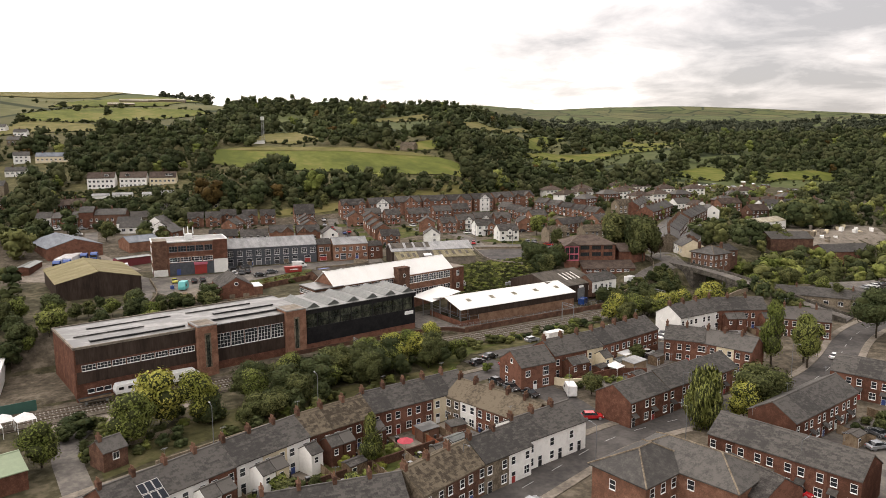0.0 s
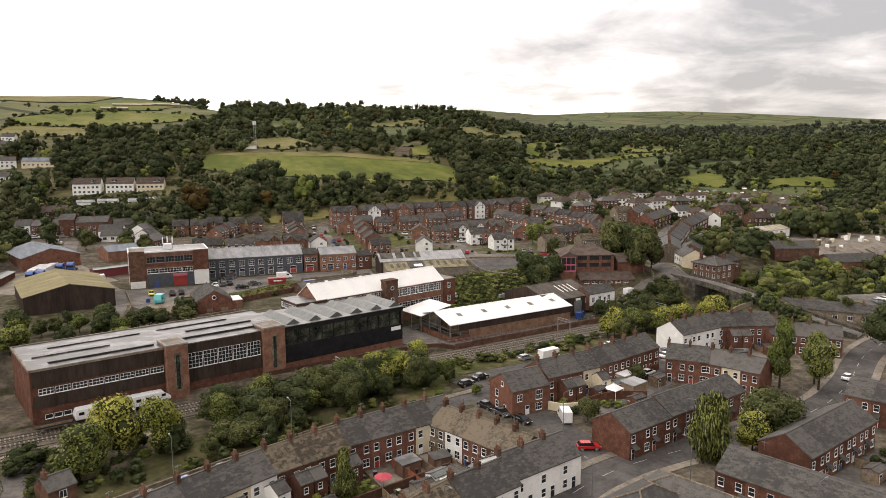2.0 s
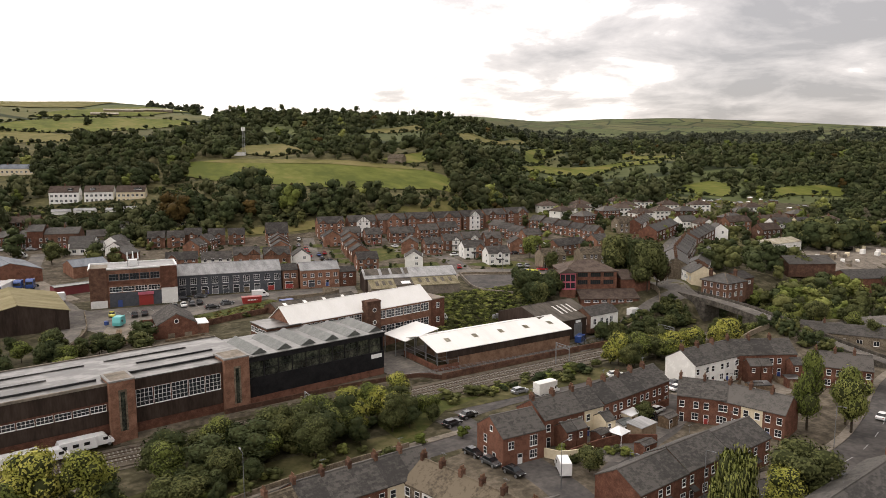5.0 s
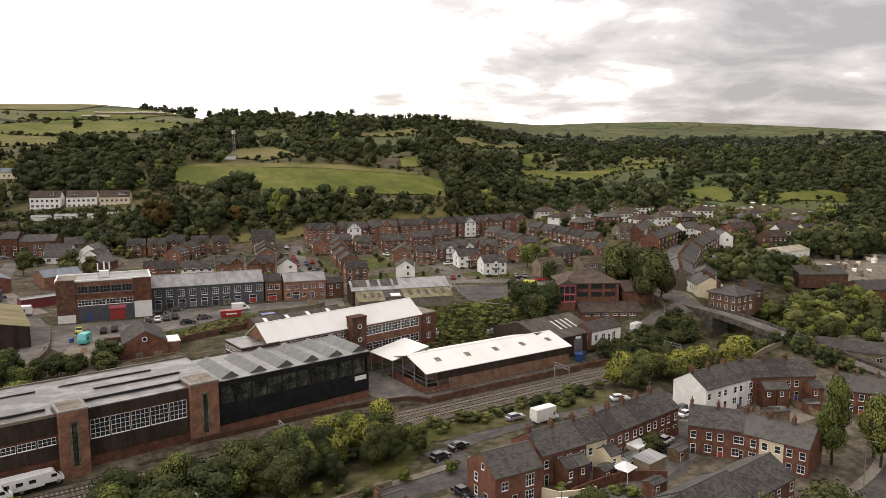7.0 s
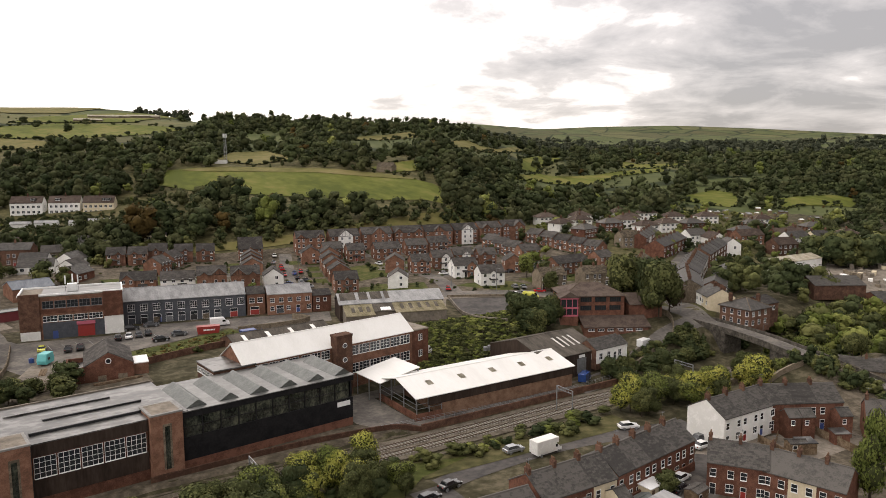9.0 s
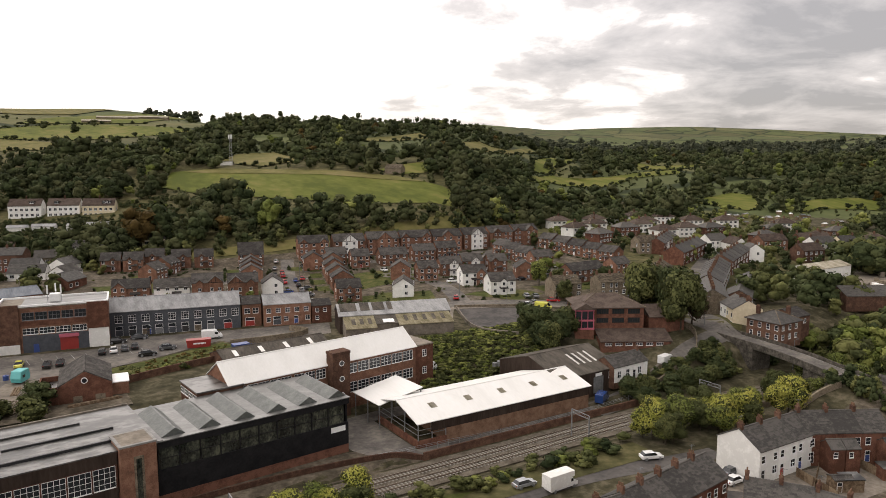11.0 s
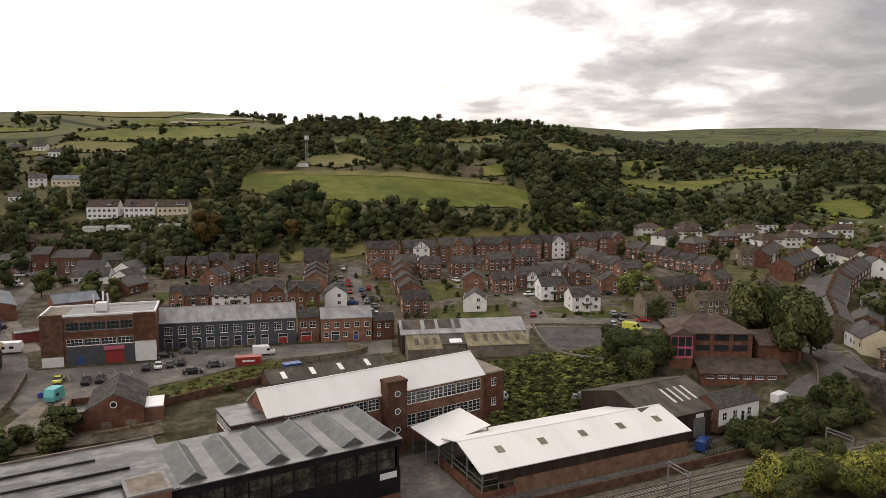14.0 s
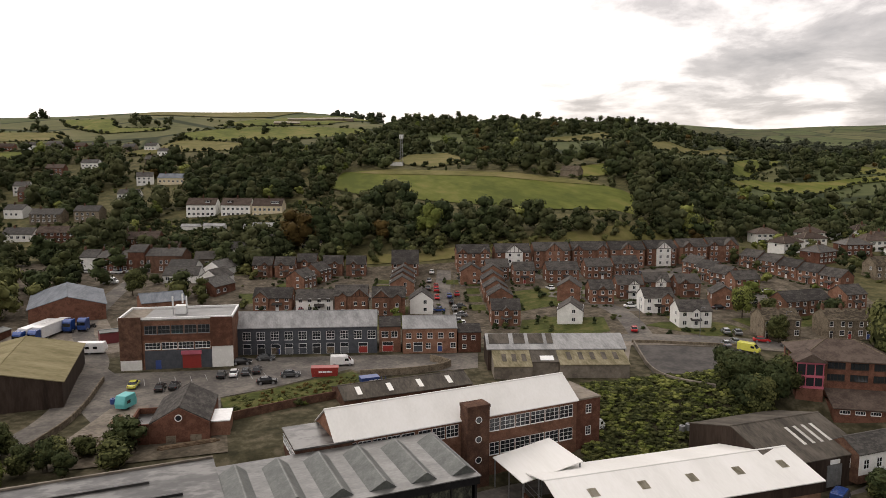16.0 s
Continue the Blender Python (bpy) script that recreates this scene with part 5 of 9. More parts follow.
works_windows(bb, 5.2, 19.4, 4.9, 1.5, 0.8, -0.02, 2, bay=3.6)
works_windows(bb, 5.2, 19.4, 8.4, 1.9, 0.9, -0.02, 2, frame_mat=LAMP_GREY, bay=2.9)
part("window", window_mesh(1.2, 1.5, 2, 2, WHITE_PAINT), None, bb, m=pose(21.6, -0.02, 6.6))
bm = bmesh.new()
box(bm, 13.2, -0.14, 0.0, 17.2, 0.1, 3.6)
box(bm, 13.0, -0.6, 3.6, 17.4, 0.1, 4.4, 1)
part("shutter", bm, [RED, PINK], bb, "red roller shutter")
bm = bmesh.new()
box(bm, 7.4, -0.14, 0.0, 8.6, 0.1, 2.4)
part("door", bm, BLUE_DOOR, bb)
bm = bmesh.new()
box(bm, 11.0, 5.0, 11.7, 13.4, 7.2, 13.6)
part("antenna_cabin", bm, WHITE_PAINT, bb, "white rooftop equipment cabin")
for x, y in ((10.6, 4.6), (13.6, 4.8), (12.2, 7.6)):
    bm = bmesh.new()
    box(bm, x, y, 11.7, x + 0.12, y + 0.12, 15.6)
    mast = part("antenna_mast", bm, GALV, bb)
    bm = bmesh.new()
    box(bm, x - 0.12, y - 0.14, 13.8, x + 0.24, y - 0.01, 16.0)
    part("antenna", bm, WHITE_PAINT, mast)
for yy in (2.0, 5.5, 9.0):
    for zz in (1.2, 5.0, 8.2):
        part("window", window_mesh(1.6, 1.6, 2, 2, WHITE_PAINT), None, bb, m=pose(0, yy + 1.6, zz, 0, 0, -90))

grey = house("grey_works", "long works with grey sheet roof and dark painted front", "factory", "", at(70.6, 262.0, 14.5, -12.4), 34, 11, 6.6, 2.7, BOARD_GREY, ROOF_GREY,
             [("w", 2.0 + 3.3 * k, 3.6, 1.9, 2.0, 3, 3) for k in range(10)] + [("d", 2.0 + 3.3 * k, 0.05, 1.9, 2.6, (BOARD_GREY, BLACK, STONE, LAMP_GREY)[k % 4]) for k in range(8)] + [("d", 29.5, 0.05, 2.2, 2.6, RED), ("d", 9.6, 0.05, 1.2, 2.3, BLUE_DOOR)], over=0.3)
link = house("brick_link", "small brick link building with a red door", "building", "", at(104.2, 254.0, 14.6, -13), 5.2, 9, 6.2, 1.4, BRICK_ORANGE, TILE_GREY,
             [("w", 0.6, 3.6, 1.6, 1.5, 2, 2), ("w", 2.9, 3.6, 1.6, 1.5, 2, 2), ("d", 0.8, 0.05, 2.6, 2.4, RED)])
brick2 = house("brick_workshop", "two-storey red brick workshop with grey sheet roof", "workshop", "", at(109.4, 251.2, 14.8, -13.0), 13.2, 9, 5.8, 2.0, BRICK_ORANGE, ROOF_GREY,
               [("w", 0.8 + 2.6 * k, 3.4, 1.3, 1.3, 2, 2) for k in range(5)] + [("w", 0.8, 0.9, 1.2, 1.3, 1, 2), ("w", 5.6, 0.9, 1.2, 1.3, 2, 2), ("w", 11.6, 0.9, 1.3, 1.3, 2, 2), ("d", 2.6, 0.05, 2.2, 2.4, BOARD_GREY), ("d", 8.4, 0.05, 1.2, 2.2, BLUE_DOOR)])
ann2 = house("brick_annex", "narrow brick annex beside the workshop", "building", "", at(122.4, 247.4, 14.8, -13), 5.6, 7, 4.6, 1.2, BRICK, TILE_GREY, [("w", 1.0, 2.8, 1.0, 1.1, 1, 2), ("w", 3.2, 2.8, 1.0, 1.1, 1, 2), ("w", 1.0, 0.6, 1.0, 1.1, 1, 2)])
CR_Z = 14.6
cream = thing("cream_shed", "long shed with a grey sheet roof and beige lean-tos", "shed", m=at(124.4, 232.0, CR_Z, -15.8))
bm = bmesh.new()
prism(bm, [(-3.4, -1.5), (6.0, -1.5), (6.0, 4.4), (1.5, 6.6), (-3.4, 4.5)], 0, 31, "x")
part("wall", bm, CLAD_DARK, cream)
bm = bmesh.new()
prism(bm, [(-3.7, 4.5), (1.5, 6.85), (6.3, 4.4), (6.3, 4.2), (1.5, 6.65), (-3.7, 4.3)], -0.3, 31.3, "x")
part("roof", bm, ROOF_PALE, cream, "pale grey profiled sheet roof")
for x0, x1 in ((0.4, 5.0), (6.0, 8.6), (9.4, 12.8), (13.6, 15.0)):
    bm = bmesh.new()
    prism(bm, [(-2.0, 5.34), (1.3, 6.82), (1.3, 6.86), (-2.0, 5.38)], x0, x1, "x")
    part("rooflight", bm, ROOF_BROWN, cream, "brown stained rooflight")
for x0, x1, y, zl, m, lights in ((0.8, 9.2, -10.0, 2.3, ROOF_BEIGE, 3), (9.25, 15.2, -8.4, 2.9, ROOF_BROWN, 0), (15.25, 30.6, -9.4, 2.5, ROOF_BEIGE, 5)):
    bm = bmesh.new()
    prism(bm, [(y + 0.3, -1.5), (-3.4, -1.5), (-3.4, 4.0), (y + 0.3, zl - 0.1)], x0 + 0.05, x1 - 0.05, "x")
    lean = part("lean_to", bm, CONCRETE, cream, "grey blockwork lean-to")
    bm = bmesh.new()
    prism(bm, [(y, zl), (-3.42, 4.3), (-3.42, 4.15), (y, zl - 0.15)], x0, x1, "x")
    part("lean_to_roof", bm, m, lean, "mossy beige sheet roof")
    for k in range(lights):
        bm = bmesh.new()
        a = x0 + 2.0 + k * (2.6 if lights == 5 else 2.2)
        f = (4.3 - zl) / (-3.42 - y)
        prism(bm, [(y + 2.0, zl + 2.0 * f + 0.02), (y + 4.8, zl + 4.8 * f + 0.02), (y + 4.8, zl + 4.8 * f + 0.06), (y + 2.0, zl + 2.0 * f + 0.06)], a, a + 1.0, "x")
        part("lean_to_rooflight", bm, ROOF_BROWN, lean, "brown stained rooflight")
bm = bmesh.new()
prism(bm, [(-8.0, 3.1), (-6.2, 3.62), (-6.2, 3.68), (-8.0, 3.16)], 11.2, 14.2, "x")
part("new_sheet", bm, WHITE_PAINT, cream, "clean white replacement sheet")
gw = house("gabled_workshop", "red brick gabled workshop with a round window", "workshop", "", at(59.4, 205.4, 13.6, 84), 14, 9.6, 3.7, 2.7, BRICK, TILE_GREY, over=0.1, end=-0.25)
bm = bmesh.new()
for r, d in ((0.62, 0.1), (0.46, 0.14)):
    bmesh.ops.create_cone(bm, cap_ends=True, segments=18, radius1=r, radius2=r, depth=d, matrix=pose(-0.02, 0.1, 4.7, 0, 90))
for f in bm.faces:
    f.material_index = 1 if max(math.hypot(v.co.y - 0.1, v.co.z - 4.7) for v in f.verts) < 0.5 else 0
part("round_window", bm, [WHITE_PAINT, GLASS], gw)
bm = bmesh.new()
for y0, y1, x0, x1 in ((4.82, 8.2, 0.0, 0.35), (7.85, 8.2, 0.35, 8.6), (4.82, 7.85, 8.3, 8.6)):
    box(bm, x0, y0, -1.5, x1, y1, 3.9)
box(bm, 0.35, 4.82, -1.5, 8.3, 7.85, 2.9, 1)
part("side_block", bm, [BRICK, FELT], gw, "roofless brick side block with parapet")
bm = bmesh.new()
box(bm, 2.0, -7.9, -1.5, 8.0, -4.82, 2.9)
box(bm, 1.9, -8.0, 2.9, 8.1, -4.82, 3.1, 1)
part("side_store", bm, [BRICK_ORANGE, WHITE_PAINT], gw, "flat white-roofed brick store")
for y, w in ((1.4, 1.6), (-2.6, 1.8)):
    bm = bmesh.new()
    box(bm, -0.05, y - w / 2, 0.0, 0.1, y + w / 2, 1.7)
    part("boarded_opening", bm, STONE, gw, "blocked-up pale opening")
lb = house("low_shed", "low brown sheet-roofed shed with pale rooflights", "shed", "", at(88, 218, 13.2, 6), 27, 9, 2.4, 1.5, BRICK_DARK, ROOF_BROWN)
for k in range(4):
    bm = bmesh.new()
    prism(bm, [(-3.6, 2.4 + 0.3 + 0.22), (-1.2, 2.4 + 1.1 + 0.22), (-1.2, 2.4 + 1.1 + 0.27), (-3.6, 2.4 + 0.3 + 0.27)], 3.0 + 6.4 * k, 4.0 + 6.4 * k, "x")
    part("rooflight", bm, RENDER_W, lb, "pale rooflight strip")
tan = house("tan_shed", "wide dark-clad shed with a tan ribbed roof", "shed", "", at(26, 229, 13.6, 92), 30, 23, 5.6, 2.6, CLAD_DARK, ROOF_TAN, over=0.4)

# ---- terraces south of the railway ----
GZ = 5.8
terrace((9.0, 101.0), (27.0, 106.8), 4, 8.4, 5.4, 2.5, BRICK, SLATE, GZ, walls=[BRICK, RENDER_W, RENDER_W, BRICK], outshot=-1)
terrace((27.2, 107.0), (40.6, 111.0), 3, 8.4, 5.4, 2.5, BRICK, SLATE, GZ, walls=[RENDER_W, RENDER_C, RENDER_W], outshot=-1)
terrace((41.0, 111.2), (54.4, 113.4), 3, 8.4, 5.4, 2.5, BRICK, STONE_SLATE, GZ, outshot=-1)
terrace((54.7, 114.4), (77.0, 115.6), 5, 8.6, 5.4, 2.6, BRICK, SLATE, GZ, walls=[BRICK, BRICK, BRICK, RENDER_C, BRICK_DARK], outshot=0)
terrace((75.2, 112.2), (79.6, 92.5), 5, 8.0, 5.2, 2.4, BRICK_DARK, STONE_SLATE, GZ, walls=[STONE, RENDER_W, BRICK, BRICK, BRICK_DARK])
terrace((27.0, 88.0), (46.0, 83.6), 4, 8.4, 5.2, 2.4, STONE, SLATE, GZ)
terrace((46.4, 83.8), (59.6, 87.4), 3, 8.4, 5.2, 2.4, STONE, STONE_SLATE, GZ, walls=[STONE, BRICK_DARK, BRICK_DARK])
terrace((59.8, 87.2), (70.0, 88.6), 2, 8.4, 5.3, 2.5, STONE, SLATE, GZ, walls=[STONE, RENDER_W])
terrace((70.2, 90.0), (84.6, 91.4), 3, 8.6, 5.3, 2.4, RENDER_W, SLATE, GZ, walls=[RENDER_W, RENDER_W, RENDER_W], front=[("w", 0.6, 3.1, 1.0, 1.4, 1, 2), ("w", 0.6, 0.8, 1.0, 1.4, 1, 2), ("d", 2.6, 0.05, 0.95, 2.1, BLACK)])
terrace((97.6, 93.0), (109.4, 94.0), 2, 8.4, 5.2, 2.4, BRICK, SLATE, GZ, chim=0)
terrace((109.6, 94.0), (121.0, 94.8), 2, 8.4, 5.4, 2.5, BRICK, SLATE, GZ, chim=0)
terrace((121.3, 94.4), (133.0, 95.4), 2, 8.4, 5.2, 2.4, BRICK, SLATE, GZ, chim=0)
terrace((113.5, 70.4), (138.0, 72.8), 5, 8.6, 5.4, 2.6, BRICK, SLATE, GZ, chim=0)
terrace((102.2, 72.5), (106.2, 49.5), 5, 8.6, 5.4, 2.6, BRICK, SLATE, GZ, chim=0)
terrace((106.8, 46.0), (109.5, 30.0), 3, 8.6, 5.4, 2.6, BRICK, SLATE, GZ, chim=0)
terrace((104.8, 122.0), (119.6, 121.8), 3, 8.4, 5.6, 2.6, BRICK, SLATE, GZ, walls=[BRICK, BRICK, RENDER_C], outshot=-1)
terrace((119.8, 122.2), (142.0, 125.0), 5, 8.2, 5.6, 2.6, BRICK, SLATE, GZ)
terrace((154.2, 127.6), (170.0, 127.4), 3, 8.6, 5.6, 2.6, RENDER_W, SLATE, 6.4, walls=[RENDER_W, RENDER_W, RENDER_W])
terrace((170.2, 127.2), (184.0, 119.6), 3, 8.2, 5.6, 2.6, BRICK, SLATE, 6.6, outshot=-1)
terrace((139.8, 116.2), (145.2, 108.6), 2, 8.2, 5.6, 2.4, BRICK, SLATE, GZ)
terrace((145.4, 108.4), (148.6, 96.6), 3, 8.2, 5.4, 2.4, BRICK, SLATE, GZ, walls=[BRICK, RENDER_C, BRICK])
terrace((151.5, 80.0), (156.0, 62.0), 4, 8.6, 5.4, 2.6, BRICK, SLATE, GZ, chim=0)
terrace((184.0, 113.0), (190.5, 103.0), 3, 8.6, 5.2, 2.4, BRICK, TILE_GREY, GZ)
house("detached_house", "red brick gabled house with white windows and slate roof", "house", "", at(93.4, 119.4, GZ, -3), 9.2, 8.2, 5.6, 2.6, BRICK, SLATE,
      [("w", 1.2, 3.3, 1.2, 1.4, 2, 2), ("w", 5.8, 3.0, 1.6, 2.0, 3, 2), ("w", 5.8, 0.8, 1.6, 1.5, 3, 2), ("d", 3.2, 0.05, 1.0, 2.1, WHITE_PAINT)],
      west=[("w", -1.8, 3.2, 1.0, 1.4, 1, 2), ("w", -1.8, 0.9, 1.0, 1.4, 1, 2), ("w", 0.2, 5.8, 0.8, 1.0, 1, 1), ("d", 1.0, 0.05, 0.95, 2.1, WHITE_PAINT)])
hipped("brick_hall", "large red brick hall with a hipped slate roof", "hall", "", at(73.5, 68.5, GZ, 6), 12.5, 9.5, 6.0, 2.8, BRICK_ORANGE, SLATE, [("w", 1.0 + 2.6 * k, z, 1.1, 1.5, 1, 2) for k in range(4) for z in (1.0, 3.8)], west=[("w", -1.5, 3.4, 1.1, 1.5, 1, 2)])
hipped("brick_hall", "red brick hall wing with a hipped slate roof", "hall", "", at(84.9, 74.4, GZ, -80), 18, 9.5, 6.0, 2.8, BRICK_ORANGE, SLATE, west=[("w", -1.5, 3.4, 1.1, 1.5, 1, 2)], front=[("w", 1.0 + 3.2 * k, 3.8, 1.1, 1.5, 1, 2) for k in range(4)])
house("bungalow", "small brick house with grey tiled roof and rooflights", "house", "", at(91.5, 63.2, GZ, -94), 9.5, 8.5, 4.4, 2.4, BRICK, TILE_GREY, front=[("w", 1, 0.9, 1.2, 1.2, 2, 1)])

# ---- the estate north of the works ----
PLOTS = []


def gablet(parent, x, w, D, e, wall, timber, zs):
    """A gabled bay a little proud of the front, with dark timbers in its peak where the house has them."""
    rise = w * 0.42
    g = part("gable_bay", wall_mesh(2.4, w, e, rise, wall), None, parent, m=pose(x, -D / 2 - 0.55, 0, 0, 0, 90))
    part("gable_roof", roof_mesh(2.4, w, e, rise, TILE_GREY, 0.25, 0.22, 0.12), None, g)
    for zz in zs:
        for y in ((w * 0.25 + 0.45, -w * 0.25 + 0.45) if w > 3.6 else (0.5,)):
            part("window", window_mesh(0.95, 1.15, 2, 1, WHITE_PAINT), None, g, m=pose(0, y, zz, 0, 0, -90))
    if timber:
        def beams():
            bm = bmesh.new()
            box(bm, -0.07, -w * 0.46, e - 0.1, 0.02, w * 0.46, e + 0.08)
            for k in (-0.24, 0.0, 0.24):
                box(bm, -0.07, k * w - 0.08, e + 0.08, 0.02, k * w + 0.08, e + rise * (1 - abs(k) * 2) - 0.12)
            return mesh_of(bm, "gable_timber", CLAD_DARK)
        part("gable_timber", shared(("timber", w, e), beams), None, g, "dark timbering in the gable")


def estate_house(u, v, w, turn=-15, wall=None, e=4.7, rise=2.3, D=7.2, bays=(), porch=True, end=False):
    """A modern house. (u, v) is the middle of its front at the ground, or of its gable end."""
    wall, a = wall or BRICK_ORANGE, radians(turn)
    zs = [0.9, 3.2] + ([5.5] if e > 6 else [])
    n = max(2, round(w / 2.6))
    fronts = []
    for s, zz in enumerate(zs):
        for k in range(n):
            x = (k + 0.5) * w / n
            if any(abs(x - f * w) < b / 2 + 0.5 for f, b, _, _ in bays):
                continue
            if s == 0 and k == n // 2:
                fronts.append(("d", x - 0.48, 0.05, 0.95, 2.1, (WHITE_PAINT, BLACK, RED)[int(u) % 3]))
            else:
                fronts.append(("w", x - 0.55, zz, 1.1, 1.15, 2, 1))
    ou, ov = (u, v) if end else (u - math.cos(a) * w / 2 - math.sin(a) * D / 2, v - math.sin(a) * w / 2 + math.cos(a) * D / 2)
    h = house("estate_house", f"modern {'white rendered' if wall is RENDER_W else 'brown brick'} house with grey tiled roof" + (" and gabled front" if bays else ""), "house", "estate houses", at(ou, ov, gz(u, v), turn), w, D, e, rise, wall, TILE_GREY, fronts,
              [("w", 0.8, 3.2, 1.1, 1.15, 2, 1), ("w", w - 1.9, 3.2, 1.1, 1.15, 2, 1)], west=[("w", 0.55, z, 1.0, 1.1, 2, 1) for z in zs[:2]], east=[("w", -0.5, 3.2, 1.0, 1.1, 2, 1)], over=0.3, end=0.18)
    PLOTS.append((u, v, w, turn, D, end))
    for f, b, m, timber in bays:
        gablet(h, f * w, b, D, e, m or wall, timber, zs)
    if porch and not end and e < 6:
        bm = bmesh.new()
        x = (n // 2 + 0.5) * w / n
        prism(bm, [(-D / 2 - 1.1, 2.3), (-D / 2 - 0.02, 2.85), (-D / 2 - 0.02, 2.7), (-D / 2 - 1.1, 2.18)], max(0.1, x - 1.5), min(w - 0.1, x + 1.5), "x")
        part("porch_roof", bm, TILE_GREY, h)
    return h


# three-storey row under the wood
for u, v, w, bays in ((156.0, 328.4, 12.2, ((0.16, 3.8, None, True), (0.84, 3.8, None, True))), (170.1, 324.5, 13.0, ((0.52, 6.4, RENDER_W, True),)), (185.8, 324.3, 13.6, ((0.55, 6.4, None, True),)), (201.2, 323.2, 13.6, ((0.15, 4.2, None, True), (0.85, 4.2, None, True))),
                      (216.4, 321.6, 13.6, ((0.5, 5.6, None, True),)), (231.6, 321.4, 12.4, ((0.55, 6.0, RENDER_W, True),)), (246.6, 322.1, 12.0, ((0.3, 4.4, None, True),)), (261.6, 322.5, 13.0, ((0.12, 3.8, None, True), (0.68, 5.6, None, True)))):
    estate_house(u, v, w, -12 if u < 225 else -6, None, 7.0, 2.6, 8.4, bays)
# two-storey houses in front of it
for u, v, w in ((160.2, 314.8, 8.0), (167.0, 306.9, 7.2), (180.4, 304.3, 11.2), (195.9, 306.8, 9.4), (208.2, 308.8, 9.2)):
    estate_house(u, v, w, -12)
for u, v in ((149.7, 313.2), (156.1, 309.0), (152.7, 300.0), (150.1, 290.8), (148.0, 281.6)):
    estate_house(u, v, 7.4, 74, D=7.4, end=True)
estate_house(143.2, 265.7, 8.1, -15, bays=((0.5, 1.9, None, False),))
estate_house(171.1, 282.1, 8.4, 60, D=7.2, end=True)
estate_house(159.6, 259.1, 8.6, 60, RENDER_W, 3.9, D=7.0, end=True)
estate_house(180.1, 277.0, 7.4, -15, bays=((0.5, 2.6, None, True),))
for u, v in ((192.6, 281.0), (203.6, 282.4)):
    estate_house(u, v, 8.4, -15, bays=((0.62, 3.4, RENDER_W, True),))
estate_house(213.0, 278.6, 7.6, -15, bays=((0.3, 3.0, None, True),))
estate_house(190.4, 261.9, 9.0, -15, RENDER_W, bays=((0.75, 3.2, BRICK_ORANGE, False),))
estate_house(190.2, 244.6, 9.0, -15, RENDER_W, bays=((0.5, 2.0, None, False),))
estate_house(212.7, 261.0, 8.0, 62, D=7.2, end=True)
estate_house(236.4, 279.0, 9.0, -10)
for u, v in ((233.3, 306.1), (232.8, 297.8), (232.6, 289.5)):
    estate_house(u, v, 8.1, -84)
for k in range(5):
    estate_house(264.3 + 1.35 * k, 311.8 - 8.55 * k, 8.4, -81, e=4.6)
for u, v, t in ((227.0, 247.1, 0), (235.4, 247.4, 0), (252.4, 250.1, 0)):
    estate_house(u, v, 7.9, t)
# houses behind the grey works
estate_house(81.1, 295.9, 11.2, -15, None, 4.2, 2.3, bays=((0.2, 4.4, None, False),))
estate_house(93.0, 292.2, 11.0, -15, RENDER_W, 4.1, 2.3)
estate_house(103.0, 287.2, 9.6, -15, None, 6.0, 2.4, bays=((0.76, 4.8, None, True), (0.25, 2.2, None, False)), porch=False)
estate_house(113.4, 283.3, 9.6, -15, None, 6.0, 2.4, bays=((0.27, 4.8, None, True), (0.76, 2.2, None, False)), porch=False)
estate_house(123.6, 284.1, 8.2, 74, RENDER_W, 4.4, 2.4, 6.8, end=True)
for k, (u, v, f) in enumerate(((80.9, 340.2, 0.65), (88.4, 338.1, 0.35), (96.5, 341.3, 0.4), (105.1, 335.8, 0.62), (113.0, 333.2, 0.38))):
    estate_house(u, v, 6.9, -15, None, 4.4, 2.4, 7.0, ((f, 2.5, None, True),))
estate_house(130.3, 329.8, 9.6, -15, None, 4.6, 4.2, 9.0, ((0.5, 1.8, None, False),))
for u, v in ((90.2, 319.8), (96.6, 328.6)):
    estate_house(u, v, 7.2, 48, D=7.2, end=True, e=4.0)
for u, v in ((127.1, 319.4), (125.1, 312.6), (123.0, 305.4)):
    estate_house(u, v, 6.0, 76, D=7.8, end=True, e=4.0)
terrace((202.6, 235.4), (212.2, 232.8), 2, 7.6, 5.0, 2.2, STONE, STONE_SLATE, None)
terrace((219.4, 231.2), (233.8, 227.2), 3, 7.6, 5.0, 2.2, STONE, STONE_SLATE, None)

# ---- three white houses on the hillside ----
for k, (u, v) in enumerate(((58.2, 470.0), (75.2, 464.4), (90.4, 455.4))):
    a = radians(-19)
    hh = house("hillside_house", "pair of white rendered houses under dark roof" if k < 2 else "pair of cream rendered houses under dark roof", "house", "hillside houses", at(u - math.cos(a) * 7.6 - math.sin(a) * 4.25, v - math.sin(a) * 7.6 + math.cos(a) * 4.25, 31.4, -19), 15.2, 8.5, 6.2, 3.2, RENDER_W if k < 2 else RENDER_C, TILE_BROWN,
               [("w", 0.8 + 2.4 * j, z, 1.3, 1.3, 2, 1) for j in range(6) for z in (0.9, 3.6)], east=[("w", -0.6, 3.4, 1.2, 1.3, 2, 1)], chimneys=[(7.6, 0, 1.3, 4)])
    for x in ((9.5,), (3.2,), (9.2, 11.0))[k]:
        bm = bmesh.new()
        box(bm, x, -3.4, 6.9, x + 2.6, -0.6, 8.6)
        dormer = part("dormer", bm, CLAD_DARK, hh, "flat-roofed dormer")
        part("window", window_mesh(2.3, 1.0, 3, 1, WHITE_PAINT), None, dormer, m=pose(x + 0.15, -3.41, 7.35))

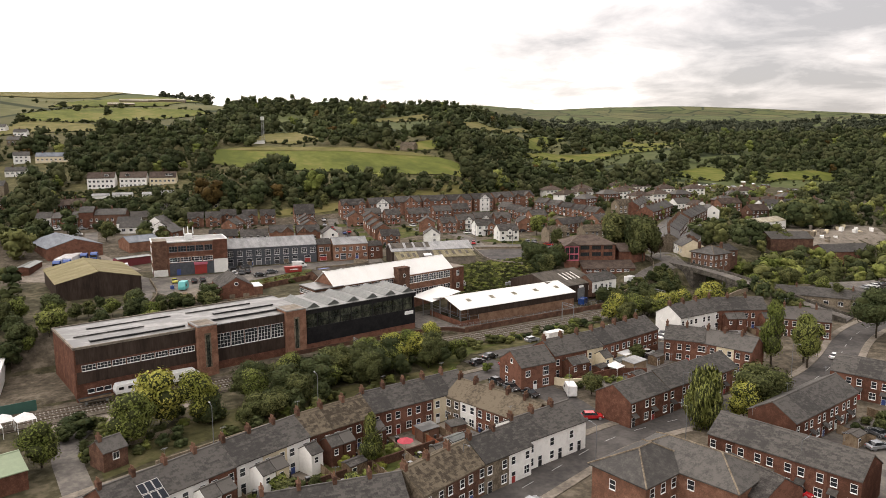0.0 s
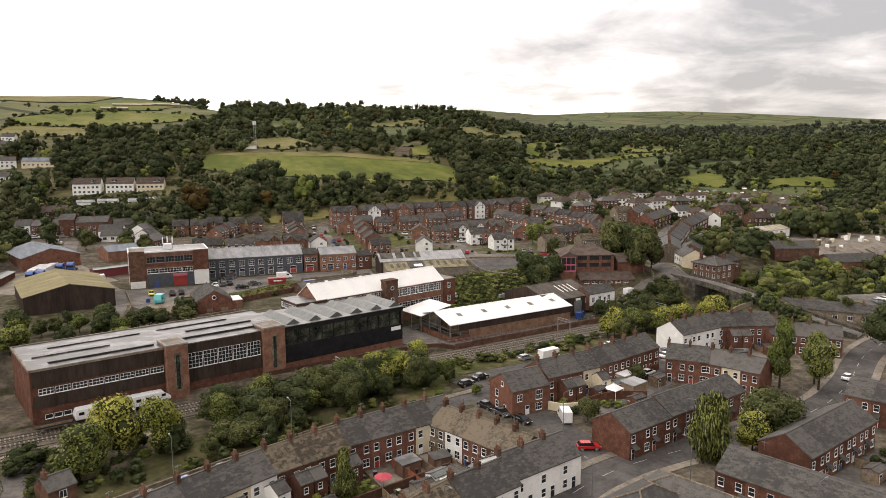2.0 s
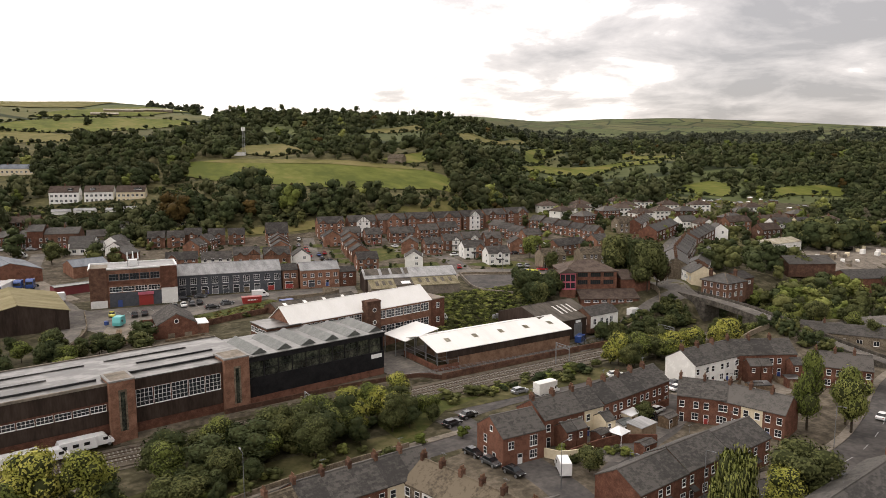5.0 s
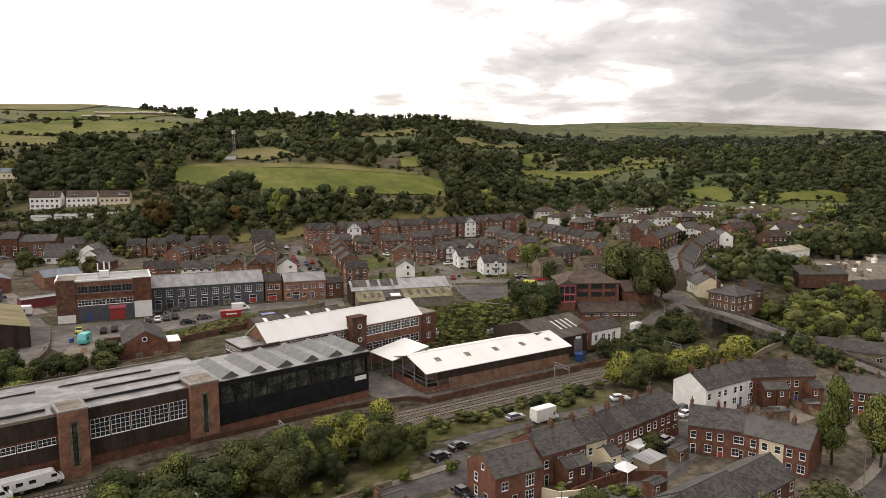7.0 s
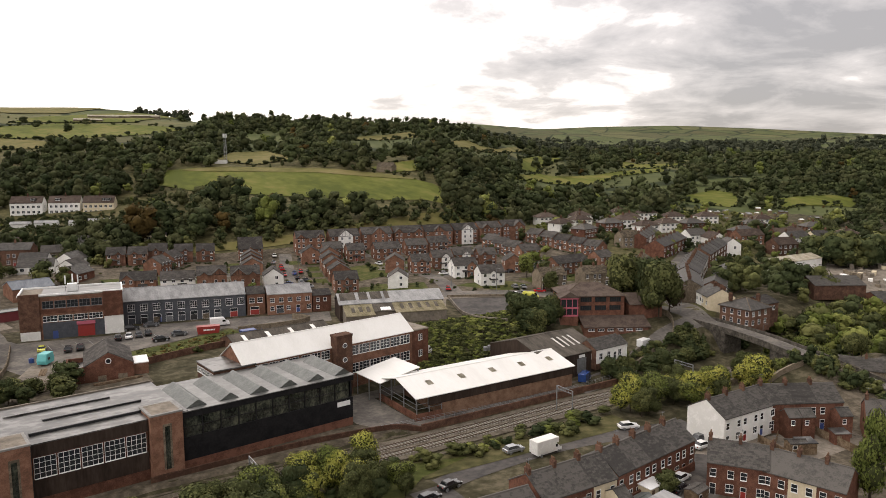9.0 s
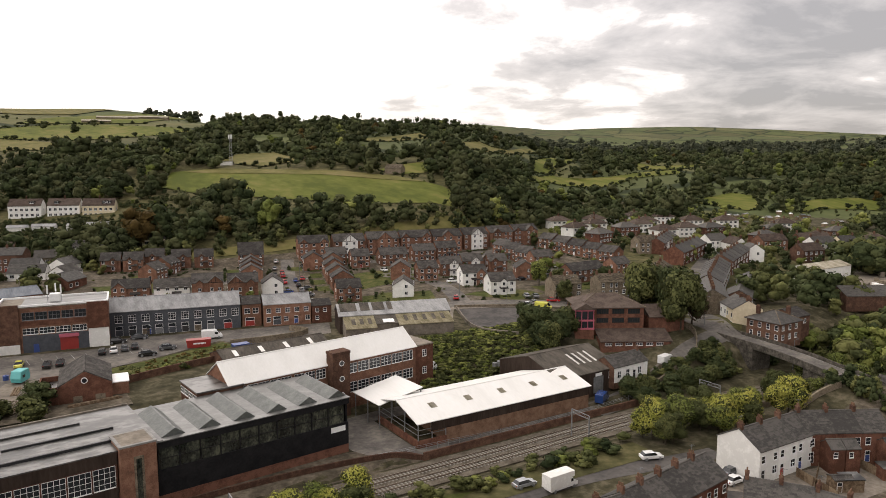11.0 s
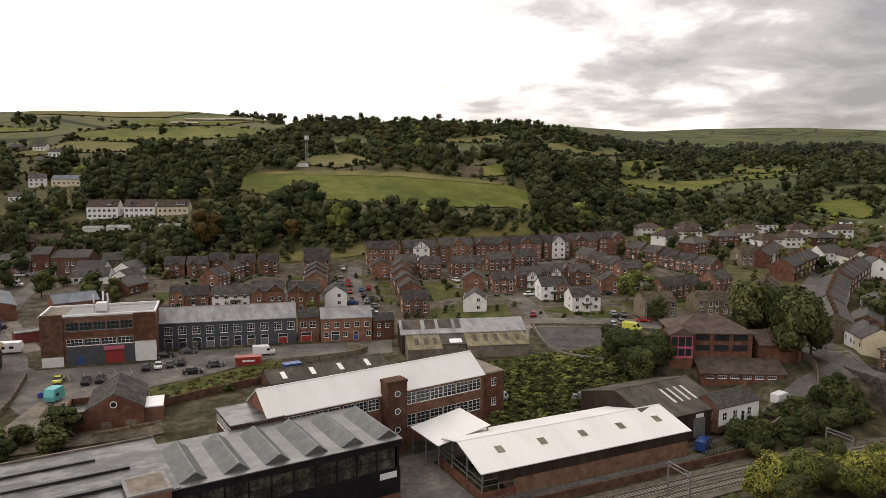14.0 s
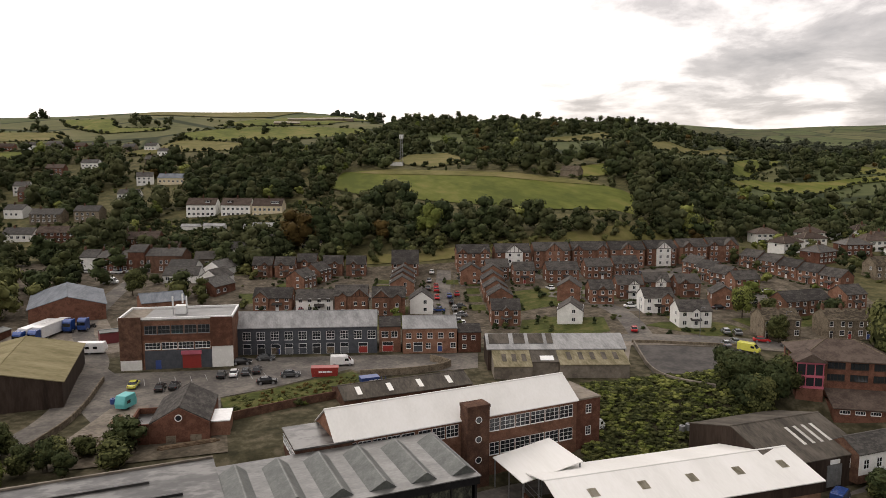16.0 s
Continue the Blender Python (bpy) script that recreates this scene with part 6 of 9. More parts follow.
# ---- streets and yards ----
for name, pts, lab in (("town_ground", [(-30, 84), (0, 100), (30, 112), (60, 119), (100, 126), (150, 134), (190, 132), (232, 132), (232, 60), (160, 30), (90, 20), (0, 50)], "worn paving, gravel and trodden earth between terraces"),
                       ("town_ground", [(70, 263), (126, 250), (150, 246), (200, 236), (215, 226), (250, 240), (290, 262), (300, 320), (286, 350), (230, 345), (150, 340), (70, 346)], "drives, paving and small plots of the estate"),
                       ("town_ground", [(-40, 262), (40, 262), (66, 270), (70, 300), (70, 376), (40, 396), (-40, 396)], "yards and lanes of the western town"),
                       ("town_ground", [(222, 176), (300, 222), (350, 220), (440, 230), (460, 320), (420, 372), (300, 372), (300, 300), (250, 236), (216, 200)], "yards and gardens of the eastern town"),
                       ("town_ground", [(40, 199), (67, 199), (67, 214), (41, 214)], "rubble ground behind the works")):
    patch(name, pts, SCRUB if "eastern" in lab else TOWN, 0.02, 6.0, lab)
street([(-30, 96), (0, 112), (27, 118.5), (48, 124.5), (66, 127.5), (84, 128.5), (97, 129)], 5.5, "narrow asphalt back street beside the railway trees", (0, 1))
street([(98.5, 140), (98.5, 128), (98.0, 114), (97.2, 103), (93.5, 92), (92, 78)], 7.0, "asphalt side street between brick terraces", (0, 0), mark=None)
street([(10, 68), (40, 75.5), (62, 80.5), (76, 84.0), (92, 88), (108, 87), (130, 84), (151, 84.5), (171, 90), (193, 99), (211, 103), (240, 104)], 7.4, "two-lane asphalt road past the terraces", (1, 1), mark=3)
street([(101, 140), (112, 141.5), (130, 142), (150, 137.5), (160, 136)], 4.6, "narrow lane behind the terrace beside the railway", (0, 0))
street([(107.5, 103), (120, 109), (136, 113), (148, 125)], 5.0, "rear lane with parked cars", (0, 0))
street([(96, 58), (97.5, 40), (100, 10)], 6.0, "short asphalt cul-de-sac road", (0, 1))
patch("parking_court", [(106, 110.5), (112, 106), (140, 112.5), (141, 119), (126, 118.5), (108, 117)], ASPHALT, 0.045, label="cracked asphalt parking court behind the terraces")
patch("parking_court", [(109, 52), (113, 66), (140, 68), (140, 44), (112, 40)], ASPHALT, 0.045, label="asphalt parking court between brick terraces")
patch("rear_yard", [(12, 98), (30, 104), (54, 108.5), (71, 110.5), (74.5, 96), (72, 93), (56, 91.5), (40, 88), (26, 91)], CONCRETE, 0.05, label="paved back yards between the terraces")
patch("garden", [(36, 92.5), (42, 106), (55, 107), (56, 93)], GRASS, 0.09, 3.0, "overgrown back garden lawn", "garden")
patch("garden", [(12, 92), (14, 98), (34, 104), (32, 93)], GRASS, 0.09, 3.0, "overgrown back garden lawn", "garden")
patch("rear_yard", [(106, 100), (104, 90), (134, 91), (134, 101)], CONCRETE, 0.05, label="paved front yards of a brick terrace")
patch("rear_yard", [(142, 122), (150, 126), (170, 122), (184, 115), (182, 110), (152, 112), (150, 100), (142, 108)], CONCRETE, 0.05, label="paved back yards behind white houses")
patch("rail_yard", [(-4, 163.8), (4, 200), (11, 200), (13.4, 166.8), (60, 171), (100, 173), (112, 169), (112, 164.2)], TOWN, 0.06, 3.0, "cracked concrete beside the works")
patch("works_yard", [(101.5, 173), (100.5, 188), (112, 190), (131, 191), (131, 185), (112, 185), (112.4, 167.2), (157, 167.2), (158, 164.6), (112, 164.6), (104, 168)], ASPHALT, 0.07, 2.5, "grey asphalt works yard")
ribbon("road", [(157, 166.5), (174, 168.5), (187, 172.5), (198, 176.5), (209, 176.5), (216, 177)], -3.2, 2.8, ASPHALT, 0.09, label="steep asphalt lane up from the works")
patch("upper_yard", [(38, 262), (44, 249), (69, 245), (72, 253), (103, 247), (126, 242), (122, 231), (98, 231), (94, 238), (76, 230), (66, 227), (66, 214), (52, 213), (46, 214), (40, 228)], ASPHALT, 0.06, 3.0, "patched asphalt parking yard")
patch("gravel_yard", [(41, 212), (46, 226), (53, 226), (52, 207), (44, 206)], CONCRETE, 0.1, 3.0, "rubble and gravel yard")
ribbon("road", [(30, 209), (37, 221), (38.5, 240), (40, 256), (36, 272), (30, 290), (34, 320), (38, 350)], -2.6, 2.6, ASPHALT, 0.08, label="rough asphalt track past the tan shed")
patch("lorry_yard", [(6, 268), (12, 292), (36, 298), (44, 268), (30, 262), (14, 260)], CONCRETE, 0.07, label="stained concrete lorry yard")
patch("car_park", [(165.5, 236.5), (191, 226), (185, 212), (175, 210), (158, 216)], ASPHALT_DARK, 0.08, 3.0, "dark asphalt car park with white bays", "car park")
ribbon("road", [(150, 243.5), (166, 241.5), (190, 233.5), (204, 225), (214, 206), (215, 190), (216, 176)], -3.6, 3.6, ASPHALT, 0.1, label="wide asphalt road past the car park")
ribbon("pavement", [(150, 243.5), (166, 241.5), (190, 233.5), (204, 225)], -5.4, -3.6, CONCRETE, 0.2, 0.3, "pavement along the car park")
ribbon("road", [(152, 222), (157, 230), (164, 240)], -3.0, 3.0, CONCRETE, 0.12, label="pale concrete drive beside the cream shed")
ribbon("road", [(171, 240), (177, 256), (181, 270), (178, 283), (170, 292)], -3.2, 3.2, ASPHALT, 0.1, label="estate road with white markings")
for pts in ([(181, 270), (200, 266), (222, 266), (240, 275)], [(170, 292), (190, 292), (220, 290), (226, 310), (240, 316)], [(131, 256), (124, 258), (128, 280), (139, 312), (146, 333)], [(76, 270), (84, 296), (92, 314), (120, 306), (126, 316)], [(146, 315), (170, 314), (215, 313), (232, 316)], [(240, 296), (246, 270), (244, 262)]):
    ribbon("road", pts, -2.6, 2.6, ASPHALT, 0.1, label="estate cul-de-sac of grey asphalt")
for pts in ([(96, 296), (118, 292), (122, 268), (104, 272), (90, 276)], [(140, 250), (152, 246), (166, 248), (172, 262), (150, 270), (144, 258)], [(150, 300), (200, 298), (206, 280), (186, 282), (150, 278)], [(184, 252), (200, 248), (204, 240), (190, 236), (178, 250)], [(206, 250), (246, 248), (240, 236), (206, 240)], [(72, 318), (112, 312), (108, 300), (74, 306)], [(68, 292), (62, 276), (58, 276), (64, 300)]):
    patch("garden", pts, GRASS, 0.07, 4.0, "small lawns and gardens between estate houses", "garden")
# lane and trodden ground by the sidings
ribbon("road", [(8.2, 112), (8.0, 121), (7.4, 136), (10.5, 143.5), (14, 148)], -2.3, 2.3, ASPHALT, 0.10, label="cracked asphalt lane to the sidings")
patch("trodden_ground", [(8, 142), (6, 150), (30, 152), (34, 147), (18, 141)], CONCRETE, 0.08, 3.0, "pale trodden earth beside the track")
patch("siding_ground", [(-20, 150.6), (-20, 154), (110, 153.2), (110, 150.4)], BALLAST, 0.10, 3.0, "dark cinder ground along the track")
patch("verge", [(12, 120.5), (30, 127), (60, 131), (84, 133), (84, 139), (40, 140), (12, 134)], SCRUB, 0.05, 3.0, "rough weedy verge below the trees", "grass")
# grass banks
patch("grass_bank", [(66, 226), (76, 229), (94, 236), (97, 228), (92, 222), (72, 216), (67, 214)], GRASS, 0.14, 2.5, "mown grass bank above the works", "grass")
patch("grass_bank", [(100, 143), (150, 141), (150, 148), (100, 150)], SCRUB, 0.10, 3.0, "rough grass beside the railway", "grass")
patch("grass_verge", [(84, 132), (100, 144), (112, 147), (100, 150), (84, 148)], GRASS, 0.12, 3.0, "grass verge by the level path", "grass")
patch("hill_strip", [(66, 350), (140, 343), (230, 346), (285, 354), (290, 360), (230, 356), (140, 352), (66, 360)], FIELD_DRY, 0.2, 5.0, "strip of dry grass below the wood", "grass")

# bay lines
for k in range(9):
    u, v = 168 + k * 2.55, 234.0 - k * 1.05
    for w in (0, 9, 15):
        bm = bmesh.new()
        x0, y0 = uvx(u - w * 0.42, v - w * 0.92)
        x1, y1 = uvx(u - w * 0.42 - 1.7, v - w * 0.92 - 3.9)
        d = Vector((y1 - y0, x0 - x1)).normalized() * 0.07
        bm.faces.new([bm.verts.new((x, y, float(ground(x, y)) + 0.1)) for x, y in ((x0 - d.x, y0 - d.y), (x1 - d.x, y1 - d.y), (x1 + d.x, y1 + d.y), (x0 + d.x, y0 + d.y))])
        tagged(part("bay_line", bm, ROAD_PAINT), "worn white parking bay line", "road marking", "parking bay lines", kind="structure")
for k in range(9):
    u, v = 51 + k * 3.1, 241.0 - k * 0.6 if k > 3 else 238.5
    bm = bmesh.new()
    x0, y0 = uvx(u, v)
    x1, y1 = uvx(u - 0.6, v + 4.6)
    bm.faces.new([bm.verts.new((x, y, float(ground(x, y)) + 0.085)) for x, y in ((x0 - 0.07, y0), (x1 - 0.07, y1), (x1 + 0.07, y1), (x0 + 0.07, y0))])
    tagged(part("bay_line", bm, ROAD_PAINT), "worn white parking bay line", "road marking", "parking bay lines", kind="structure")


# lawn and hedges of each house
spots = []
for u, v, w, turn, D, end in PLOTS:
    a = radians(turn)
    c, d = math.cos(a), math.sin(a)
    if end:
        u, v = u + c * w / 2 + d * D / 2, v + d * w / 2 - c * D / 2

    def plot(x, y):
        return (u + c * x - d * y, v + d * x + c * y)
    patch("garden", [plot(-w / 2 + 0.4, D + 0.6), plot(w / 2 - 0.4, D + 0.6), plot(w / 2 - 0.4, D + 5.0), plot(-w / 2 + 0.4, D + 5.0)], GRASS, 0.09, 6.0, "small back lawn of an estate house", "garden")
    for k in range(int(w / 1.1)):
        if k % 4 != 2:
            spots.append((*uvx(*plot(-w / 2 + 1.1 * k, -3.2)), 0.85, 1.3))
        if rng.random() < 0.6:
            spots.append((*uvx(*plot(-w / 2 + 1.1 * k, D + 5.6)), 0.95, rng.uniform(1.4, 2.4)))
woods("garden_hedge", spots, DISTANT_CROWNS, LEAF_DARK, "dark clipped hedges round the estate gardens", "hedge")


# ---- walls, fences, posts ----
def wall_run(name, pts, h, t, mat, label, category="wall"):
    """A wall that follows the ground along a line."""
    w = ribbon(name, pts, -t / 2, t / 2, mat, h, h + 0.6, label, category, kind="thing")
    del w["kind"]
    return w


def fence(pts, h, mat, label="timber garden fence"):
    """Posts, and boards between them."""
    c, n, s = path_points(pts, 1.8)
    f = tagged(new("fence"), label, "fence", "garden fences")
    f.location = (c[0][0], c[0][1], float(ground(*c[0])))
    o = f.location
    for k in range(len(c)):
        z = float(ground(*c[k])) - o.z
        x, y = c[k][0] - o.x, c[k][1] - o.y
        part("post", shared(("post", h, mat.name), lambda: mesh_of(box(bmesh.new(), -0.05, -0.05, -0.4, 0.05, 0.05, h + 0.08), "post", mat)), None, f, m=pose(x, y, z))
        if k + 1 < len(c):
            L = math.hypot(*(c[k + 1] - c[k]))
            a = math.degrees(math.atan2(*(c[k + 1] - c[k])[::-1]))

            def panel():
                front = [(0.02 + j * 0.1, -0.02 - 0.02 * (j // 2 % 2)) for j in range(19)]
                return mesh_of(prism(bmesh.new(), front + [(1.82, 0.02), (0.02, 0.02)], 0.06, h, "z"), "panel", mat)
            p = part("panel", shared(("panel", h, mat.name), panel), None, f)
            p.matrix_basis = Matrix.LocRotScale((x, y, z), Euler((0, 0, radians(a))), (L / 1.83, 1, 1))


for a, b, m in (((56, 93.5), (56.5, 108.5), WOOD), ((56, 93.5), (63, 96), WOOD), ((63, 96), (62.5, 109), WOOD_RED), ((50, 92), (49.5, 107.5), WOOD), ((43, 90), (42, 106), WOOD), ((36, 90), (35.5, 104), WOOD),
                ((29, 92), (28.5, 101), WOOD), ((66.5, 95), (66.8, 109.5), WOOD), ((71, 94), (71.2, 110), WOOD), ((110, 100.5), (132, 101.5), WOOD), ((150, 112), (168, 121), WOOD), ((145, 120), (152, 122), WOOD), ((141, 60), (141.5, 68), WOOD),
                ((128, 66.5), (128.5, 60), WOOD), ((118, 65.5), (118.5, 59), WOOD), ((160, 113), (163, 122), WOOD), ((173, 108), (176, 118), WOOD)):
    fence([a, b], 1.7, m, "weathered timber garden fence" if m is WOOD else "red-stained timber garden fence")
for pts, h, m, lab in (([(28, 97), (40, 99.5), (54, 100.5), (70, 102.5)], 1.6, BRICK_DARK, "sooty brick yard wall"), ([(57.5, 92.5), (66, 94), (75, 95)], 2.0, RENDER_W, "whitewashed brick yard wall"), ([(106, 112), (118, 112.5), (124, 108)], 1.8, BRICK, "red brick yard wall"),
                       ([(101.5, 125.5), (101.8, 112), (110, 110.5)], 1.8, RENDER_C, "cream rendered garden wall"), ([(120, 117.5), (142, 120.5)], 1.6, BRICK, "red brick yard wall behind the terrace"), ([(84, 131.8), (60, 130.6), (40, 126), (20, 121)], 1.0, STONE, "low stone wall beside the street"),
                       ([(112, 164.2), (135, 164.4), (158, 164.3), (172, 164.0)], 1.6, BRICK_DARK, "sooty retaining wall beside the track"), ([(60, 167.2), (85, 168.6), (104, 167.4), (112, 164.4)], 1.1, BRICK_DARK, "low brick wall beside the track"),
                       ([(166, 205), (156, 211.5), (166, 236.5)], 1.0, CONCRETE, "low concrete wall round the car park"), ([(166, 237.5), (190, 228)], 0.9, STONE, "low stone wall of the car park"), ([(95, 232), (108, 230.5), (118, 233), (113, 239)], 1.6, STONE, "curved stone retaining wall in the yard"),
                       ([(200, 173.5), (207, 178.5), (210, 185), (208, 192)], 1.6, STONE, "stone boundary wall under the big trees"), ([(176, 168), (190, 171)], 1.0, STONE, "low stone wall beside the lane"), ([(66.5, 213), (80, 218), (93, 221)], 1.6, BRICK_DARK, "brick retaining wall below the grass bank"),
                       ([(36, 209), (41, 222), (42.5, 244)], 1.2, STONE, "stone wall beside the track"), ([(12, 131), (26, 134)], 1.0, STONE, "low stone wall of the sidings"), ([(92, 77.5), (82, 77.5)], 1.4, BRICK, "brick wall beside the road")):
    wall_run("boundary_wall", pts, h, 0.3, m, lab)
# lineside railings
c_, n_, s_ = path_points([(104, 166.9), (125, 165.4), (160, 165.4), (170, 166)], 2.4)
rl = tagged(new("lineside_fence"), "grey steel railing between the yard and the track", "fence")
rl.location = (*c_[0], float(ground(*c_[0])))
for k in range(len(c_)):
    x, y = c_[k] - c_[0]
    z = float(ground(*c_[k])) - rl.location.z
    part("post", shared("rpost", lambda: mesh_of(box(bmesh.new(), -0.04, -0.04, -0.3, 0.04, 0.04, 1.2), "post", GALV)), None, rl, m=pose(x, y, z))
    if k + 1 < len(c_):
        L, a = math.hypot(*(c_[k + 1] - c_[k])), math.degrees(math.atan2(*(c_[k + 1] - c_[k])[::-1]))
        for h in (0.5, 0.85, 1.15):
            q = part("rail", shared("rrail", lambda: mesh_of(box(bmesh.new(), 0, -0.025, -0.025, 1, 0.025, 0.025), "rail", GALV)), None, rl)
            q.matrix_basis = Matrix.LocRotScale((x, y, z + h), Euler((0, 0, radians(a))), (L, 1, 1))


def pole(bm, p, q, r0, r1, seg=6):
    d = Vector(q) - Vector(p)
    bmesh.ops.create_cone(bm, cap_ends=True, segments=seg, radius1=r0, radius2=r1, depth=d.length, matrix=Matrix.Translation((Vector(p) + Vector(q)) / 2) @ d.to_track_quat("Z", "Y").to_matrix().to_4x4())
    return bm


def street_lamp(u, v, turn=0, h=8.0):
    s = thing("street_lamp", "tall grey steel street lamp with a short arm", "street lamp", "street lamps", at(u, v, None, turn))
    part("post", shared(("lp", h), lambda: mesh_of(pole(pole(bmesh.new(), (0, 0, -0.3), (0, 0, h), 0.09, 0.05), (0, 0, h), (0, -1.2, h + 0.2), 0.04, 0.03), "post", LAMP_GREY)), None, s)
    part("lantern", shared("lantern", lambda: mesh_of(box(bmesh.new(), -0.12, -1.8, -0.06, 0.12, -1.15, 0.06), "lantern", LAMP_GREY)), None, s, m=pose(0, 0, h + 0.2))


for u, v, t in ((96.5, 104, 90), (80, 79.5, 180), (58, 85.5, 0), (113.5, 89.5, 0), (150, 89, 0), (52, 128, 180), (30, 122.5, 180), (103, 95.5, 0), (99, 77, 180), (171, 95, 0), (222, 160, 90), (186, 237, 0), (206, 229, 0), (176, 250, 90), (214, 182, 90), (102, 58, 90), (139, 300, 90), (129, 270, 90), (94, 303, 0), (200, 269, 0)):
    street_lamp(u, v, t)


def gantry(u, v, w, h=6.2):
    """An old signal frame of slim steel over the line."""
    g = thing("signal_gantry", "rusty lattice post and arm beside the track", "railway signal", "line-side gantries", at(u, v, 5.0, 90))
    for x in (0, w):
        part("post", mesh_of(box(bmesh.new(), x - 0.1, -0.1, -0.3, x + 0.1, 0.1, h), "post", GALV), None, g)
    bm = bmesh.new()
    for z in (h - 0.7, h):
        box(bm, 0, -0.06, z - 0.06, w, 0.06, z + 0.06)
    for k in range(6):
        pole(bm, (k * w / 6, 0, h - 0.7 if k % 2 else h), ((k + 1) * w / 6, 0, h if k % 2 else h - 0.7), 0.03, 0.03)
    part("arm", bm, GALV, g)


gantry(143, 152.8, 5.0)
gantry(181, 151.5, 5.5)
gantry(74, 153.0, 4.5)

# ---- road bridge over the railway ----
brd = [(217.5, 178), (216, 164), (213.5, 153), (210.9, 143), (209, 129), (210, 118), (212, 109)]


def bz(s):
    return float(np.interp(s, (0, 12, 26, 40, 52, 64, 72), (12.7, 12.6, 12.4, 11.6, 9.8, 7.6, 6.1)))


ribbon("bridge_deck", brd, -3.3, 3.3, ASPHALT, 0.0, 0.9, "asphalt road bridge over the railway", "bridge", height=bz)
for a, b in ((-3.65, -3.3), (3.3, 3.65)):
    ribbon("parapet", brd, a, b, SOOT_STONE, 0.85, 1.6, "dark stone bridge parapet", "bridge", height=bz)
ribbon("abutment", [(217, 175), (215.6, 165)], -3.2, 3.2, SOOT_STONE, -0.4, 9, "sooty stone bridge abutment", "bridge", height=bz)
ribbon("abutment", [(212.4, 149), (209.4, 134), (209.6, 120), (210.6, 113)], -3.2, 3.2, SOOT_STONE, -1.0, 9, "sooty stone bridge abutment", "bridge", height=lambda s: bz(s + 27))
for a, b in ((-2.9, -2.8), (2.8, 2.9)):
    ribbon("road_marking", brd, a, b, ROAD_PAINT, 0.06, label="pale worn edge line on the bridge", category="road marking", height=bz)
wall_run("boundary_wall", [(188, 146), (198, 145), (205, 143.5)], 1.6, 0.4, STONE, "old stone wall beside the railway cutting")
wall_run("boundary_wall", [(186, 138), (196, 138.5), (203, 137)], 1.4, 0.4, STONE, "old stone wall of the ramp lane")


# ---- vehicles ----
def car_proto(paint, estate=False):
    c = new("car")
    bm = bmesh.new()
    prism(bm, [(-2.1, 0.32), (2.1, 0.32), (2.14, 0.62), (2.0, 0.78), (0.95, 0.92), (-1.9 if not estate else -2.1, 0.95), (-2.14, 0.7)], -0.86, 0.86, "y")
    bmesh.ops.bevel(bm, geom=bm.edges[:], offset=0.06, segments=1, affect="EDGES")
    part("body", bm, paint, c)
    bm = bmesh.new()
    back = -1.95 if estate else -1.55
    lo = [(1.05, -0.8), (1.05, 0.8), (back, 0.8), (back, -0.8)]
    hi = [(0.35, -0.64), (0.35, 0.64), (back + 0.4, 0.64), (back + 0.4, -0.64)]
    a, b = [bm.verts.new((x, y, 0.9)) for x, y in lo], [bm.verts.new((x, y, 1.40)) for x, y in hi]
    for k in range(4):
        bm.faces.new((a[k], a[(k + 1) % 4], b[(k + 1) % 4], b[k]))
    bm.faces.new(b[::-1])
    part("glazing", bm, GLASS_CAR, c, "dark car glass")
    bm = bmesh.new()
    box(bm, back + 0.42, -0.64, 1.385, 0.36, 0.64, 1.45)
    bmesh.ops.bevel(bm, geom=bm.edges[:], offset=0.03, segments=1, affect="EDGES")
    part("roof", bm, paint, c)
    for x in (-1.3, 1.32):
        for y in (-0.8, 0.8):
            w = part("wheel", shared("wheel", lambda: wheel_mesh()), None, c, m=pose(x, y, 0.31))
    for y in (-0.6, 0.6):
        part("headlight", shared("headl", lambda: mesh_of(box(bmesh.new(), 0, -0.16, -0.06, 0.05, 0.16, 0.06), "headlight", WHITE_PAINT)), None, c, m=pose(2.08, y, 0.66))
        part("tail_light", shared("taill", lambda: mesh_of(box(bmesh.new(), -0.05, -0.12, -0.08, 0, 0.12, 0.08), "tail_light", RED)), None, c, m=pose(-2.08, y, 0.76))
    return c


def wheel_mesh():
    bm = bmesh.new()
    bmesh.ops.create_cone(bm, cap_ends=True, segments=14, radius1=0.31, radius2=0.31, depth=0.2, matrix=pose(0, 0, 0, 90))
    n = len(bm.faces)
    bmesh.ops.create_cone(bm, cap_ends=True, segments=10, radius1=0.19, radius2=0.19, depth=0.22, matrix=pose(0, 0, 0, 90))
    bm.faces.ensure_lookup_table()
    for k, f in enumerate(bm.faces):
        f.material_index = 1 if k >= n else 0
    return mesh_of(bm, "wheel", TYRE, GALV)


NAMES = ["white", "silver", "grey", "black", "blue", "red", "green", "yellow"]
PROTOS = {}


def put(kind, color, m, label, category, group, make):
    """The first of a kind is built, the others are copies of it."""
    if (kind, color) not in PROTOS:
        ob = make()
        ob.name = kind
        tagged(ob, label, category, group)
        ob.matrix_basis = m
        PROTOS[(kind, color)] = ob
        return ob
    return copy_thing(PROTOS[(kind, color)], m)


def car(u, v, turn, color):
    est = (u * 7 + v * 3) % 2 < 0.8
    put("car" if not est else "estate_car", color, at(u, v, gz(u, v) + 0.09, turn), f"{color} {'estate car' if est else 'hatchback car'} parked on the asphalt", "car", "parked cars", lambda: car_proto(PAINTS[NAMES.index(color)], est))


